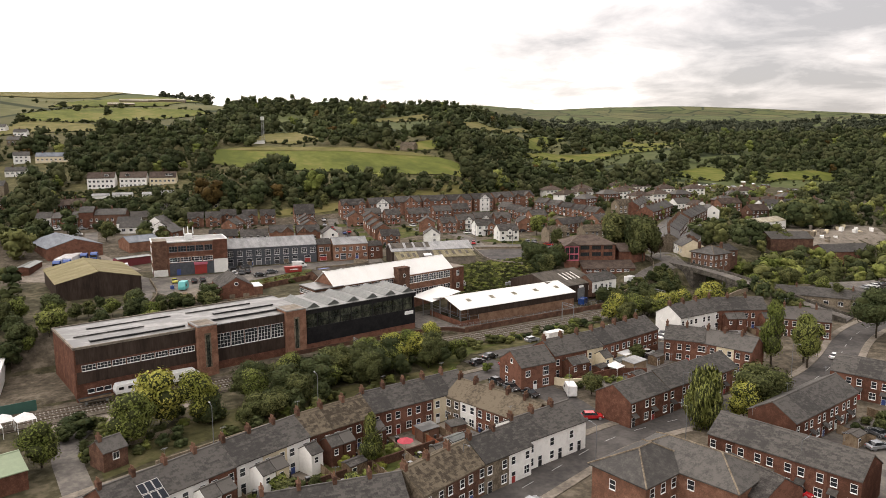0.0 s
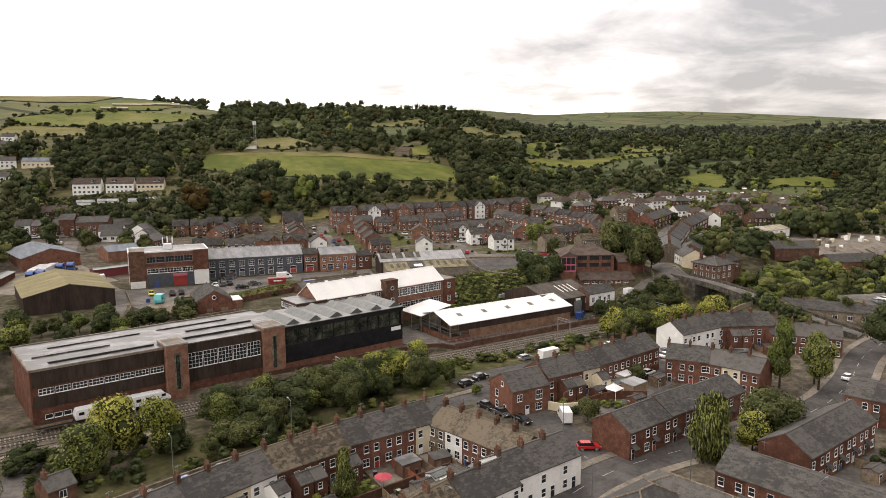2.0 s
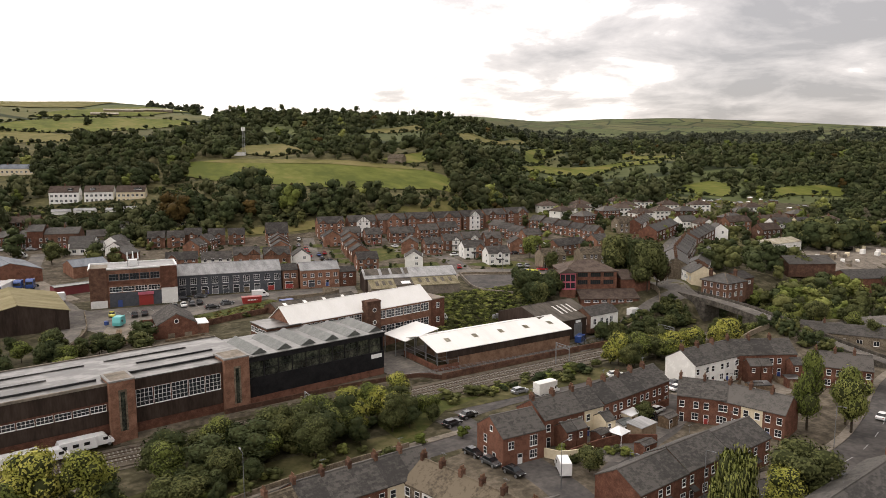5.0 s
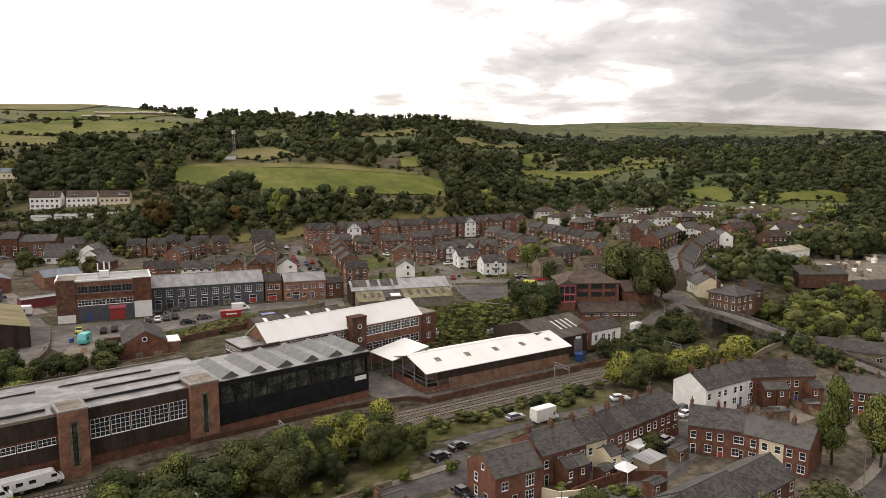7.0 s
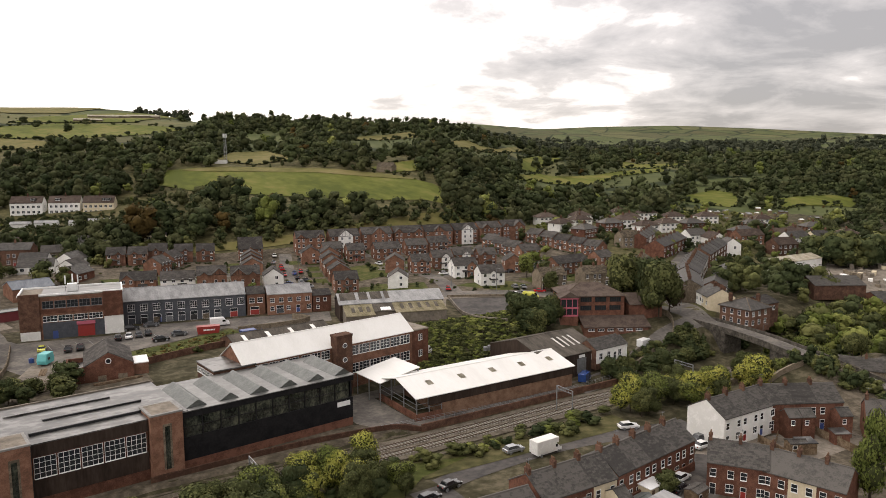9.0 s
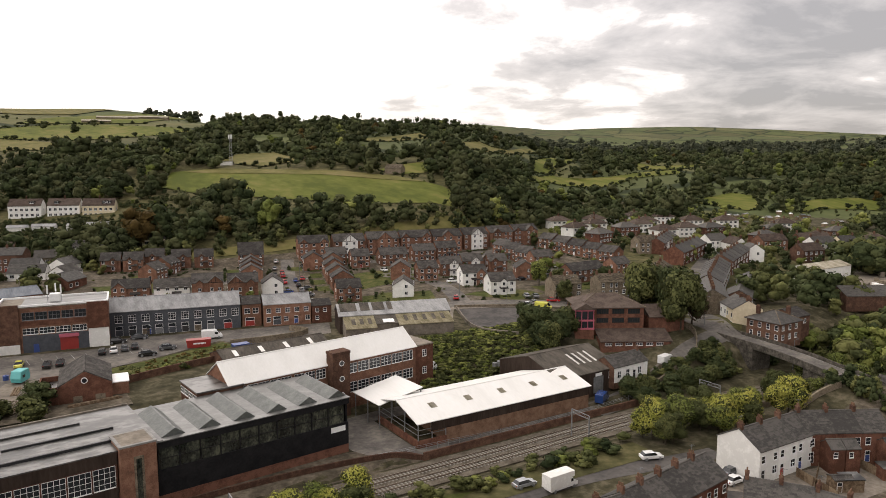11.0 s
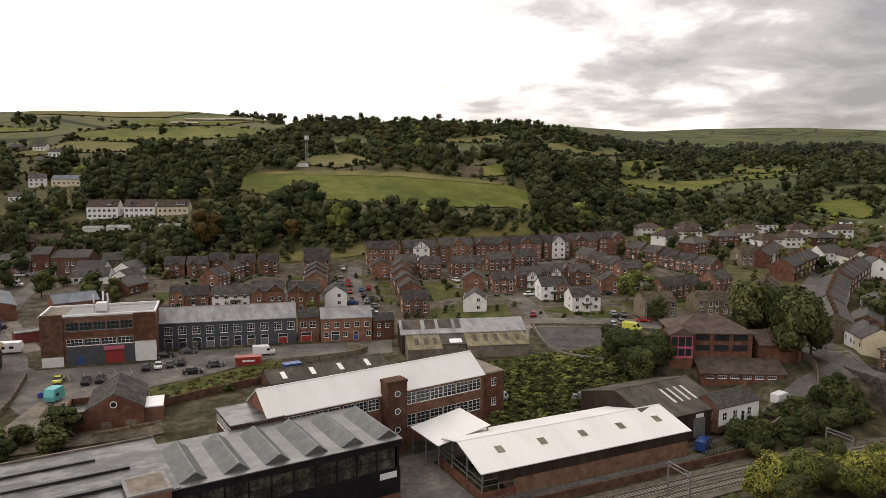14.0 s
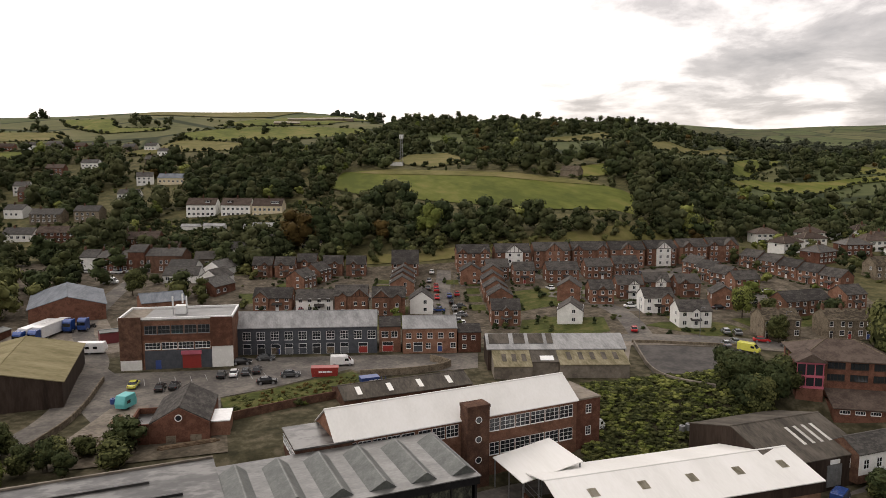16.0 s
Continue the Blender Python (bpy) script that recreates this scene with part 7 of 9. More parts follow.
def van_proto(paint, L=5.2, H=2.3, luton=False):
    c = new("van")
    bm = bmesh.new()
    prism(bm, [(-L / 2, 0.35), (L / 2, 0.35), (L / 2 + 0.05, 0.95), (L / 2 - 0.55, 1.15), (L / 2 - 1.25, H - 0.25 if not luton else 1.95), (L / 2 - 1.6, H if not luton else 2.05), (-L / 2, H if not luton else 2.05)], -0.98, 0.98, "y")
    bmesh.ops.bevel(bm, geom=bm.edges[:], offset=0.07, segments=1, affect="EDGES")
    part("body", bm, paint, c)
    if luton:
        bm = bmesh.new()
        box(bm, -L / 2 - 0.3, -1.1, 0.8, L / 2 - 1.7, 1.1, 3.1)
        box(bm, L / 2 - 1.7, -1.1, 2.1, L / 2 - 0.9, 1.1, 3.1)
        part("box_body", bm, RENDER_W, c, "cream box body")
    bm = bmesh.new()
    q = [(L / 2 - 0.50, -0.86, 1.18), (L / 2 - 0.50, 0.86, 1.18), (L / 2 - 1.19, 0.8, (H if not luton else 2.2) - 0.32), (L / 2 - 1.19, -0.8, (H if not luton else 2.2) - 0.32)]
    bm.faces.new([bm.verts.new(p) for p in q])
    bmesh.ops.solidify(bm, geom=bm.faces[:], thickness=0.06)
    part("windscreen", bm, GLASS_CAR, c)
    for y in (-0.985, 0.985):
        bm = bmesh.new()
        box(bm, L / 2 - 1.9, y - 0.01, 1.2, L / 2 - 1.05, y + 0.01, 1.75)
        part("side_window", bm, GLASS_CAR, c)
    for x in (-L / 2 + 0.9, L / 2 - 0.85):
        for y in (-0.9, 0.9):
            part("wheel", shared("wheel", wheel_mesh), None, c, m=pose(x, y, 0.31))
    return c


def van(u, v, turn, color, kind="van", z=None, **kw):
    put(kind, color, at(u, v, (gz(u, v) if z is None else z) + 0.09, turn), f"{color} panel van standing on the asphalt" if kind == "van" else f"{color} {kind.replace('_', ' ')} parked at the kerb", "van", "vans", lambda: van_proto(PAINTS[NAMES.index(color)], **kw))


for spec in ("95.4 96.1 -30 red", "31.8 121.5 14 blue", "26.0 119.5 14 black", "38.0 123.0 14 grey", "96.5 136.2 8 black", "101.8 138.2 8 black", "100.2 130.5 70 red", "92.4 117.6 -84 grey", "93.4 112.4 -84 black", "92.0 122.4 -84 black",
             "136.6 119.0 10 white", "151.4 126 0 white", "133.1 116.4 10 black", "128 115.5 10 silver", "99.6 68.6 -82 green", "100.4 57.0 -80 red", "113.3 56.0 60 silver", "127.3 58.9 -20 silver", "133 62 80 grey", "172.4 91.4 12 white",
             "225.7 127.7 70 grey", "235.4 125.0 70 white", "238.5 123.6 70 black", "248.5 123.7 70 silver", "254.1 123.8 70 white", "258.8 123.8 70 black", "188.2 229.5 66 silver", "191.8 230.5 66 silver", "199.4 229.8 -30 red", "203.3 224.5 -40 grey", "216.2 208 80 grey",
             "66.3 240.2 82 black", "68.9 240.5 82 white", "71.4 240.8 82 grey", "73.8 241.3 82 black", "75.4 233.1 -4 black", "80.6 236.3 -4 grey", "48.9 238.3 82 yellow", "54.3 234.9 82 black", "57.0 235.2 82 black", "76.3 250.3 -12 grey", "70.9 248.6 -12 black",
             "140.6 331 75 white", "136.7 321 75 silver", "133.4 311.0 75 grey", "129.6 302.4 75 silver", "137.5 300.3 75 blue", "136.0 293.5 75 black", "134.7 286.4 75 silver", "131.7 273.5 75 silver", "128.0 262.9 75 black", "136.6 244.0 -16 white", "141.3 242.8 -16 white", "146.2 241.5 -16 white",
             "195.3 238.5 66 silver", "197.9 237.1 66 silver", "208.9 265.7 10 white", "187.3 272.3 40 grey", "262.1 330.9 20 silver", "20.0 368.5 -18 white", "25.4 366.3 -18 white", "30.6 363.8 -18 white", "35.9 361.8 -18 silver", "188 290 -5 silver", "200 290.5 -5 blue", "160 312.5 -3 grey", "186 312.2 -3 red", "240 300 -80 silver", "242 288 -80 white", "225 262 -10 black", "100 305 -12 white", "88 312 60 red", "110 303 -14 grey",
             "112 80.6 -4 grey", "140 88.2 4 silver", "154 128.5 0 grey", "120 144 0 silver", "147 140.5 -20 white", "64 76.5 14 silver", "250 300 -78 white", "172 246 60 red"):
    a_ = spec.split()
    car(float(a_[0]), float(a_[1]), float(a_[2]), a_[3])
van(190.3, 174.9, 12, "white")
van(134.5, 200.0, 30, "white")
van(92.7, 241.5, -10, "white")
van(31.1, 343.5, -18, "white")
van(190.5, 224.0, -60, "yellow")
van(161.7, 168.4, 30, "blue")
van(28.0, 161.2, 5, "white", z=5.9)
van(35.6, 164.2, 5, "white", z=5.9)
van(101.1, 108.6, 60, "white", "camper_van", H=2.6)
van(124.8, 140.2, 2, "white", "box_van", luton=True, L=6.0)


def lorry(u, v, turn, trailer=True):
    def make():
        c = new("lorry")
        bm = bmesh.new()
        prism(bm, [(-1.1, 0.5), (1.15, 0.5), (1.2, 1.5), (0.95, 3.0), (0.4, 3.6), (-1.1, 3.6)], -1.2, 1.2, "y")
        bmesh.ops.bevel(bm, geom=bm.edges[:], offset=0.1, segments=1, affect="EDGES")
        part("cab", bm, PAINTS[4], c)
        part("windscreen", mesh_of(box(bmesh.new(), 1.02, -1.05, 1.7, 1.16, 1.05, 2.6), "windscreen", GLASS_CAR), None, c)
        if trailer:
            bm = bmesh.new()
            box(bm, -13.5, -1.25, 1.1, -1.3, 1.25, 3.9)
            part("trailer_body", bm, PAINTS[0], c, "grey-white curtain-sided trailer")
        part("chassis", mesh_of(box(bmesh.new(), -13.3 if trailer else -4.5, -0.5, 0.6, 0.8, 0.5, 1.1), "chassis", BLACK), None, c)
        for x in ((0.2, -3.6, -10.5, -11.8) if trailer else (0.2, -3.6)):
            for y in (-1.05, 1.05):
                w = part("wheel", shared("wheel", wheel_mesh), None, c)
                w.matrix_basis = Matrix.LocRotScale((x, y, 0.5), None, (1.6, 1.6, 1.6))
        return c
    put("lorry" if trailer else "tractor_unit", trailer, at(u, v, gz(u, v) + 0.09, turn), "dark blue articulated lorry with a pale trailer" if trailer else "dark blue lorry tractor unit", "lorry", "lorries", make)


lorry(18.6, 279.0, -112)
lorry(21.8, 279.6, -112)
lorry(28.2, 288.0, -112, False)
lorry(31.6, 288.4, -112, False)


def caravan(u, v, turn, L, H, mat, label, name="caravan", z=None):
    c = thing(name, label, "caravan" if name == "caravan" else "cabin", "", at(u, v, z, turn))
    bm = bmesh.new()
    prism(bm, [(0, 0.5), (L, 0.5), (L + 0.2, 1.4), (L - 0.3, H), (0.3, H), (-0.2, 1.4)], -1.1, 1.1, "y")
    bmesh.ops.bevel(bm, geom=bm.edges[:], offset=0.08, segments=1, affect="EDGES")
    part("body", bm, mat, c)
    for k in range(max(1, int(L / 2))):
        part("window", mesh_of(box(bmesh.new(), 0, -0.03, 0, 1.0, 0.02, 0.6), "window", GLASS_CAR), None, c, m=pose(0.6 + k * 1.9, -1.1, 1.4))
    for y in (-0.95, 0.95):
        part("wheel", shared("wheel", wheel_mesh), None, c, m=pose(L / 2, y, 0.31))


caravan(28.6, 163.2, 6, 6.6, 2.7, PAINTS[0], "white touring caravan beside the works wall", z=5.7)
caravan(19.6, 162.0, 6, 6.4, 2.6, PAINTS[0], "long white caravan beside the works wall", z=5.7)
caravan(33.0, 268.6, -12, 7.0, 2.9, PAINTS[0], "white horse box lorry in the yard")
caravan(48.0, 224.2, 60, 3.4, 2.9, TEAL, "turquoise and white site cabin", "site_cabin")
tw = thing("flatbed_trailer", "empty flatbed trailer beside the works", "trailer", m=at(12.5, 160.4, 5.7, 6))
part("bed", mesh_of(box(bmesh.new(), 0, -1.2, 0.7, 6.5, 1.2, 0.95), "bed", BLACK), None, tw)
part("side_board", mesh_of(box(bmesh.new(), 0, -1.22, 0.95, 6.5, -1.14, 1.4), "side_board", WOOD), None, tw)
for x in (1.2, 5.2):
    for y in (-1.0, 1.0):
        part("wheel", shared("wheel", wheel_mesh), None, tw, m=pose(x, y, 0.31))


def skip(u, v, turn, mat, label, L=6.0, H=2.0, name="skip"):
    s = thing(name, label, "skip", "", at(u, v, None, turn))
    bm = bmesh.new()
    prism(bm, [(0.3, 0.05), (L - 0.3, 0.05), (L, H), (0, H)], -1.15, 1.15, "y")
    part("body", bm, mat, s)
    for k in range(6):
        part("rib", mesh_of(box(bmesh.new(), 0.7 + k * 0.9, -1.22, 0.1, 0.8 + k * 0.9, -1.14, H), "rib", mat), None, s)
    bm = bmesh.new()
    box(bm, 1.6, -1.19, 0.9, 4.6, -1.17, 1.3)
    part("lettering_bar", bm, WHITE_PAINT, s)


skip(85.0, 235.9, -12, RED, "red roll-on skip at the yard's edge")
skip(94, 226.5, 4, BLUE_DOOR, "blue metal container behind the mill", 4.0, 1.8)
for u, v in ((58, 252), (64, 251), (149, 168.4), (151.5, 168.6), (153.5, 168.2)):
    b = thing("wheelie_bin", "blue wheeled waste bin", "bin", "wheeled bins", at(u, v, None, rng.uniform(0, 90)))
    part("body", shared("binb", lambda: mesh_of(prism(bmesh.new(), [(-0.25, 0.1), (0.25, 0.1), (0.32, 1.0), (-0.32, 1.0)], -0.3, 0.3, "y"), "body", BLUE_DOOR)), None, b)
    part("lid", shared("binl", lambda: mesh_of(box(bmesh.new(), -0.34, -0.33, 1.0, 0.36, 0.33, 1.08), "lid", BLUE_DOOR)), None, b)
for k in range(46):
    u, v = rng.uniform(30, 74), rng.uniform(95, 108)
    b = thing("wheelie_bin", "dark wheeled bin in a back yard", "bin", "wheeled bins", at(u, v, None, rng.uniform(0, 90)))
    part("body", shared("binb2", lambda: mesh_of(prism(bmesh.new(), [(-0.25, 0.1), (0.25, 0.1), (0.32, 1.0), (-0.32, 1.0)], -0.3, 0.3, "y"), "body", BLACK)), None, b)
    part("lid", shared("binl2", lambda: mesh_of(box(bmesh.new(), -0.34, -0.33, 1.0, 0.36, 0.33, 1.08), "lid", rng.choice([BLACK, BLUE_DOOR, GALV]))), None, b)

# garden parasol, sheds, solar panels
par = thing("parasol", "red garden parasol over a back garden", "parasol", m=at(57.8, 103.2))
part("pole", mesh_of(pole(bmesh.new(), (0, 0, 0), (0, 0, 2.3), 0.03, 0.03), "pole", WOOD), None, par)
bm = bmesh.new()
bmesh.ops.create_cone(bm, cap_ends=False, segments=8, radius1=1.5, radius2=0.04, depth=0.6, matrix=Matrix.Translation((0, 0, 2.3)))
bmesh.ops.solidify(bm, geom=bm.faces[:], thickness=0.03)
part("canopy", bm, plain("parasol_red", (0.42, 0.05, 0.07), 0.8), par)
for u, v, t, m in ((64, 99, 10, RENDER_W), (60, 97.5, 5, CONCRETE), (68.5, 100, -80, CONCRETE), (45, 100, 12, WOOD), (31.5, 96, 10, WOOD), (114, 114, 8, BRICK), (121, 115, 8, RENDER_W), (117, 106, 5, BRICK), (131, 112.6, 8, WOOD), (163, 116, -30, WOOD), (124, 62, 4, WOOD), (20, 95, 14, WOOD)):
    house("garden_shed", "small flat-topped back yard shed", "shed", "garden sheds", at(u, v, None, t), 3.4, 2.4, 2.1, 0.35, m, TILE_GREY if m is not RENDER_W else FELT_GREEN, [("d", 0.4, 0.05, 0.9, 1.8, WOOD)], over=0.1)
sp = thing("solar_panel", "dark solar panels on a slate roof", "solar panel", m=at(13.2, 100.3, GZ, 17.9))
for k in range(3):
    for j in range(2):
        bm = bmesh.new()
        x, b = 0.3 + k * 1.05, -0.8 - j * 1.6
        bm.faces.new([bm.verts.new((a, y, 5.4 + 2.5 * (1 + y / 4.2) + 0.26)) for a, y in ((x, b - 1.5), (x + 1.0, b - 1.5), (x + 1.0, b), (x, b))])
        bmesh.ops.solidify(bm, geom=bm.faces[:], thickness=0.04)
        panel = part("panel", bm, SOLAR, sp)
        bm = bmesh.new()
        for a0, b0, a1, b1 in ((x, b - 1.5, x + 1.0, b - 1.44), (x, b - 0.06, x + 1.0, b), (x, b - 1.44, x + 0.06, b - 0.06), (x + 0.94, b - 1.44, x + 1.0, b - 0.06)):
            bm.faces.new([bm.verts.new((a, y, 5.4 + 2.5 * (1 + y / 4.2) + 0.275)) for a, y in ((a0, b0), (a1, b0), (a1, b1), (a0, b1))])
        bmesh.ops.solidify(bm, geom=bm.faces[:], thickness=0.012)
        part("panel_frame", bm, WHITE_PAINT, panel, "pale metal frame")

# ---- radio mast on the hill ----
mz = float(ground(-137.4, 553.9))
mast = thing("radio_mast", "grey lattice radio mast on the hillside", "mast", m=pose(-137.4, 553.9, mz))
bm = bmesh.new()
for x, y in ((-0.9, -0.9), (0.9, -0.9), (0.9, 0.9), (-0.9, 0.9)):
    pole(bm, (x, y, -0.5), (x * 0.55, y * 0.55, 20), 0.10, 0.08, 4)
for k in range(10):
    z0, z1, a, b = k * 2.0, k * 2.0 + 2.0, 0.9 - k * 0.04, 0.86 - k * 0.04
    for p, q in (((-a, -a, z0), (b, -b, z1)), ((a, -a, z0), (b, b, z1)), ((a, a, z0), (-b, b, z1)), ((-a, a, z0), (-b, -b, z1))):
        pole(bm, p, q, 0.05, 0.05, 4)
part("lattice", bm, GALV, mast)
for k in range(6):
    a = k * 60
    part("antenna", shared("ant", lambda: mesh_of(box(bmesh.new(), 1.0, -0.2, 0, 1.3, 0.2, 2.6), "antenna", PAINTS[0])), None, mast, m=pose(0, 0, 17.2, 0, 0, a))
cab = thing("equipment_cabin", "pale equipment cabin at the mast's foot", "cabin", m=pose(-144, 551, float(ground(-144, 551))))
part("body", mesh_of(box(bmesh.new(), 0, 0, -0.5, 8, 3, 2.6), "body", RENDER_W), None, cab)
part("roof", mesh_of(box(bmesh.new(), -0.2, -0.2, 2.6, 8.2, 3.2, 2.8), "roof", CONCRETE), None, cab)
house("barn", "old stone barn on the edge of the field", "barn", "", pose(-30, 528, float(ground(-28, 526)), 0, 0, -20), 11, 7, 3.0, 2.4, STONE, STONE_SLATE)

# ---- the pub and the street climbing east ----
hipped("public_house", "dark brick public house with a hipped slate roof", "pub", "", at(221.6, 169.0, 12.2, 0), 9.6, 10, 5.4, 2.6, BRICK_DARK, SLATE,
       [("w", 0.9 + 2.9 * k, z, 1.1, 1.4, 2, 2) for k in range(3) for z in (0.9, 3.4)], west=[("w", -4.0 + 2.5 * k, z, 1.0, 1.4, 1, 2) for k in range(4) for z in (0.9, 3.4)], chimneys=[(2, 3, 1.2, 4), (8, -2, 1.2, 4)])
house("pub_annex", "brick rear annex with white windows", "building", "", at(231.4, 170, 12.2, 0), 7, 8, 5.6, 1.6, BRICK_DARK, TILE_GREY, [("w", 1.0, 3.6, 1.2, 1.2, 2, 1), ("w", 4.0, 3.6, 1.2, 1.2, 2, 1)])
terrace((227.0, 177.5), (232.5, 186.0), 2, 8.4, 5.8, 2.4, RENDER_C, SLATE, 12.8, walls=[RENDER_C, RENDER_W])
terrace((229, 191), (250, 209), 5, 9.0, 5.4, 2.5, BRICK_DARK, SLATE, None, walls=[STONE, BRICK_DARK, STONE, RENDER_W, BRICK_DARK])
terrace((252, 210.5), (288, 234), 8, 9.0, 5.4, 2.5, BRICK_DARK, SLATE, None)
terrace((292, 236), (326, 252), 6, 9.0, 5.4, 2.5, BRICK_DARK, SLATE, None)
terrace((238, 222), (262, 240), 5, 8.4, 5.2, 2.4, STONE, STONE_SLATE, None)
terrace((290, 258), (326, 275), 6, 8.6, 5.6, 2.6, BRICK, SLATE, None)
terrace((240, 190), (252, 198), 3, 7.5, 4.6, 2.0, BRICK_DARK, SLATE, None, chim=0)
terrace((262, 202), (276, 212), 3, 7.5, 4.6, 2.0, BRICK_DARK, SLATE, None, chim=0)
ribbon("road", [(216, 172), (218.5, 182), (226, 194), (246, 214), (286, 242), (318, 262), (350, 285)], -3.6, 3.6, ASPHALT, 0.12, label="asphalt street climbing between terraces")
# semis and terraces on the eastern slope
def semi(u, v, turn, white=True):
    """A pair of houses; (u, v) is the middle of the front."""
    a = radians(turn)
    hipped("semi_detached_house", "pair of houses, white above brick, under a hipped roof" if white else "pair of brick houses under a hipped slate roof", "house", "semi-detached houses", at(u - math.cos(a) * 6.2 - math.sin(a) * 4.2, v - math.sin(a) * 6.2 + math.cos(a) * 4.2, None, turn), 12.4, 8.4, 5.0, 2.6, RENDER_W if white else BRICK, TILE_BROWN if white else SLATE,
           [("w", 0.9 + 2.9 * k, z, 1.6, 1.2, 3, 1) for k in range(4) for z in (0.9, 3.2)], west=[("w", -0.6, 3.2, 1.0, 1.2, 1, 1)], chimneys=[(6.2, 0, 1.6, 4)])


for u, v, t, w in ((330, 375, -10, 1), (310, 337, 10, 1), (338, 353, -8, 1), (356, 372, -8, 1), (373, 378, -12, 1), (390, 372, -14, 1), (402, 360, -20, 1), (303, 311, 14, 0), (330, 321, -10, 0), (350, 330, -8, 1), (369, 343, -12, 1), (343, 307, -10, 1), (362, 309, -14, 1), (377, 304, -16, 0), (392, 330, -18, 1),
                   (410, 320, -25, 1), (412, 290, -25, 0), (408, 262, -20, 1), (384, 276, -10, 0), (436, 300, -30, 1), (440, 270, -30, 0), (420, 240, -25, 1)):
    semi(u, v, t, w)
# brick rows and white houses where the street bends
terrace((306, 282), (332, 297), 5, 8.0, 5.2, 2.3, BRICK, SLATE, None, walls=[BRICK, RENDER_W, BRICK, BRICK, BRICK])
for u, v, t, L, m, r in ((338, 280, -10, 11, RENDER_W, SLATE), (341, 262, 62, 12, RENDER_W, TILE_BROWN), (329, 246, 60, 8, RENDER_W, SLATE), (362, 268, -14, 15, BRICK_ORANGE, TILE_BROWN), (350, 240, -14, 12, BRICK_DARK, TILE_BROWN), (376, 250, -14, 13, RENDER_W, SLATE), (392, 246, -16, 10, RENDER_C, SLATE), (384, 262, -14, 16, BRICK, TILE_BROWN), (300, 289, -14, 10, STONE, STONE_SLATE)):
    house("street_house", f"{'white rendered' if m is RENDER_W else 'cream rendered' if m is RENDER_C else 'brick or stone'} gabled house near the street bend", "house", "houses at the street bend", at(u, v, None, t), L, 8, 5.2, 2.8, m, r,
          [("w", 1.0 + 2.8 * k, z, 1.2, 1.3, 2, 1) for k in range(int(L / 2.9)) for z in (0.9, 3.3)], west=[("w", 0.6, 3.2, 1.1, 1.3, 2, 1)], chimneys=[(0.6, 0, 1.2, 3), (L - 0.6, 0, 1.2, 3)])
# industrial roofs and builder's yard beyond the pub
patch("builders_yard", [(292, 176), (300, 196), (352, 214), (384, 196), (360, 168), (310, 160)], CONCRETE, 0.1, 5.0, "pale stone merchant's yard")
patch("car_park", [(222, 117), (222, 131), (264, 132), (266, 118)], ASPHALT, 0.1, 4.0, "asphalt station car park", "car park")
house("industrial_shed", "low grey slate-roofed works", "shed", "industrial sheds", at(276, 180, None, -30), 18, 12, 3.4, 2.2, BRICK_DARK, SLATE)
house("industrial_shed", "long pale concrete-fronted shed", "shed", "industrial sheds", at(312, 214, None, 0), 26, 10, 4.5, 1.5, RENDER_W, ROOF_CREAM)
house("industrial_shed", "low brick works with slate roof", "shed", "industrial sheds", at(296, 168, None, -25), 22, 12, 4.0, 2.4, BRICK, SLATE)
house("station_building", "long low stone building with slate roof", "building", "", at(216, 135.5, 6.6, -60), 30, 7.5, 3.4, 2.0, STONE, SLATE, [("w", 2 + 4 * k, 1.0, 1.4, 1.3, 2, 1) for k in range(7)], chimneys=[(6, 0, 1.0, 2), (22, 0, 1.0, 2)])
house("brick_store", "orange brick store with flat gables", "building", "", at(262, 112, None, -20), 20, 12, 6, 2, BRICK_ORANGE, TILE_GREY)
for k in range(40):
    u, v = rng.uniform(300, 372), rng.uniform(172, 202)
    s = thing("stone_pallet", "stack of pale stone blocks on a pallet", "building material", "stone stacks", at(u, v, None, rng.uniform(0, 60)))
    a, h = rng.uniform(1.5, 4), rng.uniform(0.8, 2.2)
    part("stone_block", mesh_of(box(bmesh.new(), 0, 0, 0.12, a, 1.6, h), "stone_block", rng.choice([RENDER_W, RENDER_C, CONCRETE, STONE])), None, s)
    part("pallet", mesh_of(box(bmesh.new(), -0.05, -0.05, -0.3, a + 0.05, 1.65, 0.12), "pallet", WOOD), None, s)

# ---- the western side of the town ----
house("brick_depot", "wide brick depot with a blue-grey sheet roof", "depot", "", at(26.5, 297, None, 100), 26, 19, 4.4, 2.8, BRICK, ROOF_BLUE, over=0.4)
house("sheet_shed", "low shed with blue-grey sheet roof", "shed", "", at(44, 303, None, 12), 12, 11, 3.6, 1.8, BRICK_ORANGE, ROOF_BLUE)
house("container_store", "flat red-painted store in the lorry yard", "building", "", at(37, 277, None, 14), 12, 4, 2.8, 0.3, plain("maroon_paint", (0.16, 0.03, 0.035), 0.6), FELT_GREEN)
house("yard_wall_store", "low red brick store beside the lorries", "building", "", at(8, 276, None, 70), 14, 4, 2.6, 0.4, BRICK, FELT_GREEN)
terrace((19, 374), (25, 372), 1, 8.4, 5.6, 2.2, RENDER_W, SLATE, None)
terrace((25.5, 371.8), (36, 368), 3, 8.6, 5.4, 2.2, BRICK, SLATE, None)
terrace((36.2, 368), (42, 366), 1, 9, 7.6, 2.2, BRICK, SLATE, None)
terrace((42.4, 366), (55, 361.5), 2, 9, 6.2, 2.2, BRICK_DARK, SLATE, None)
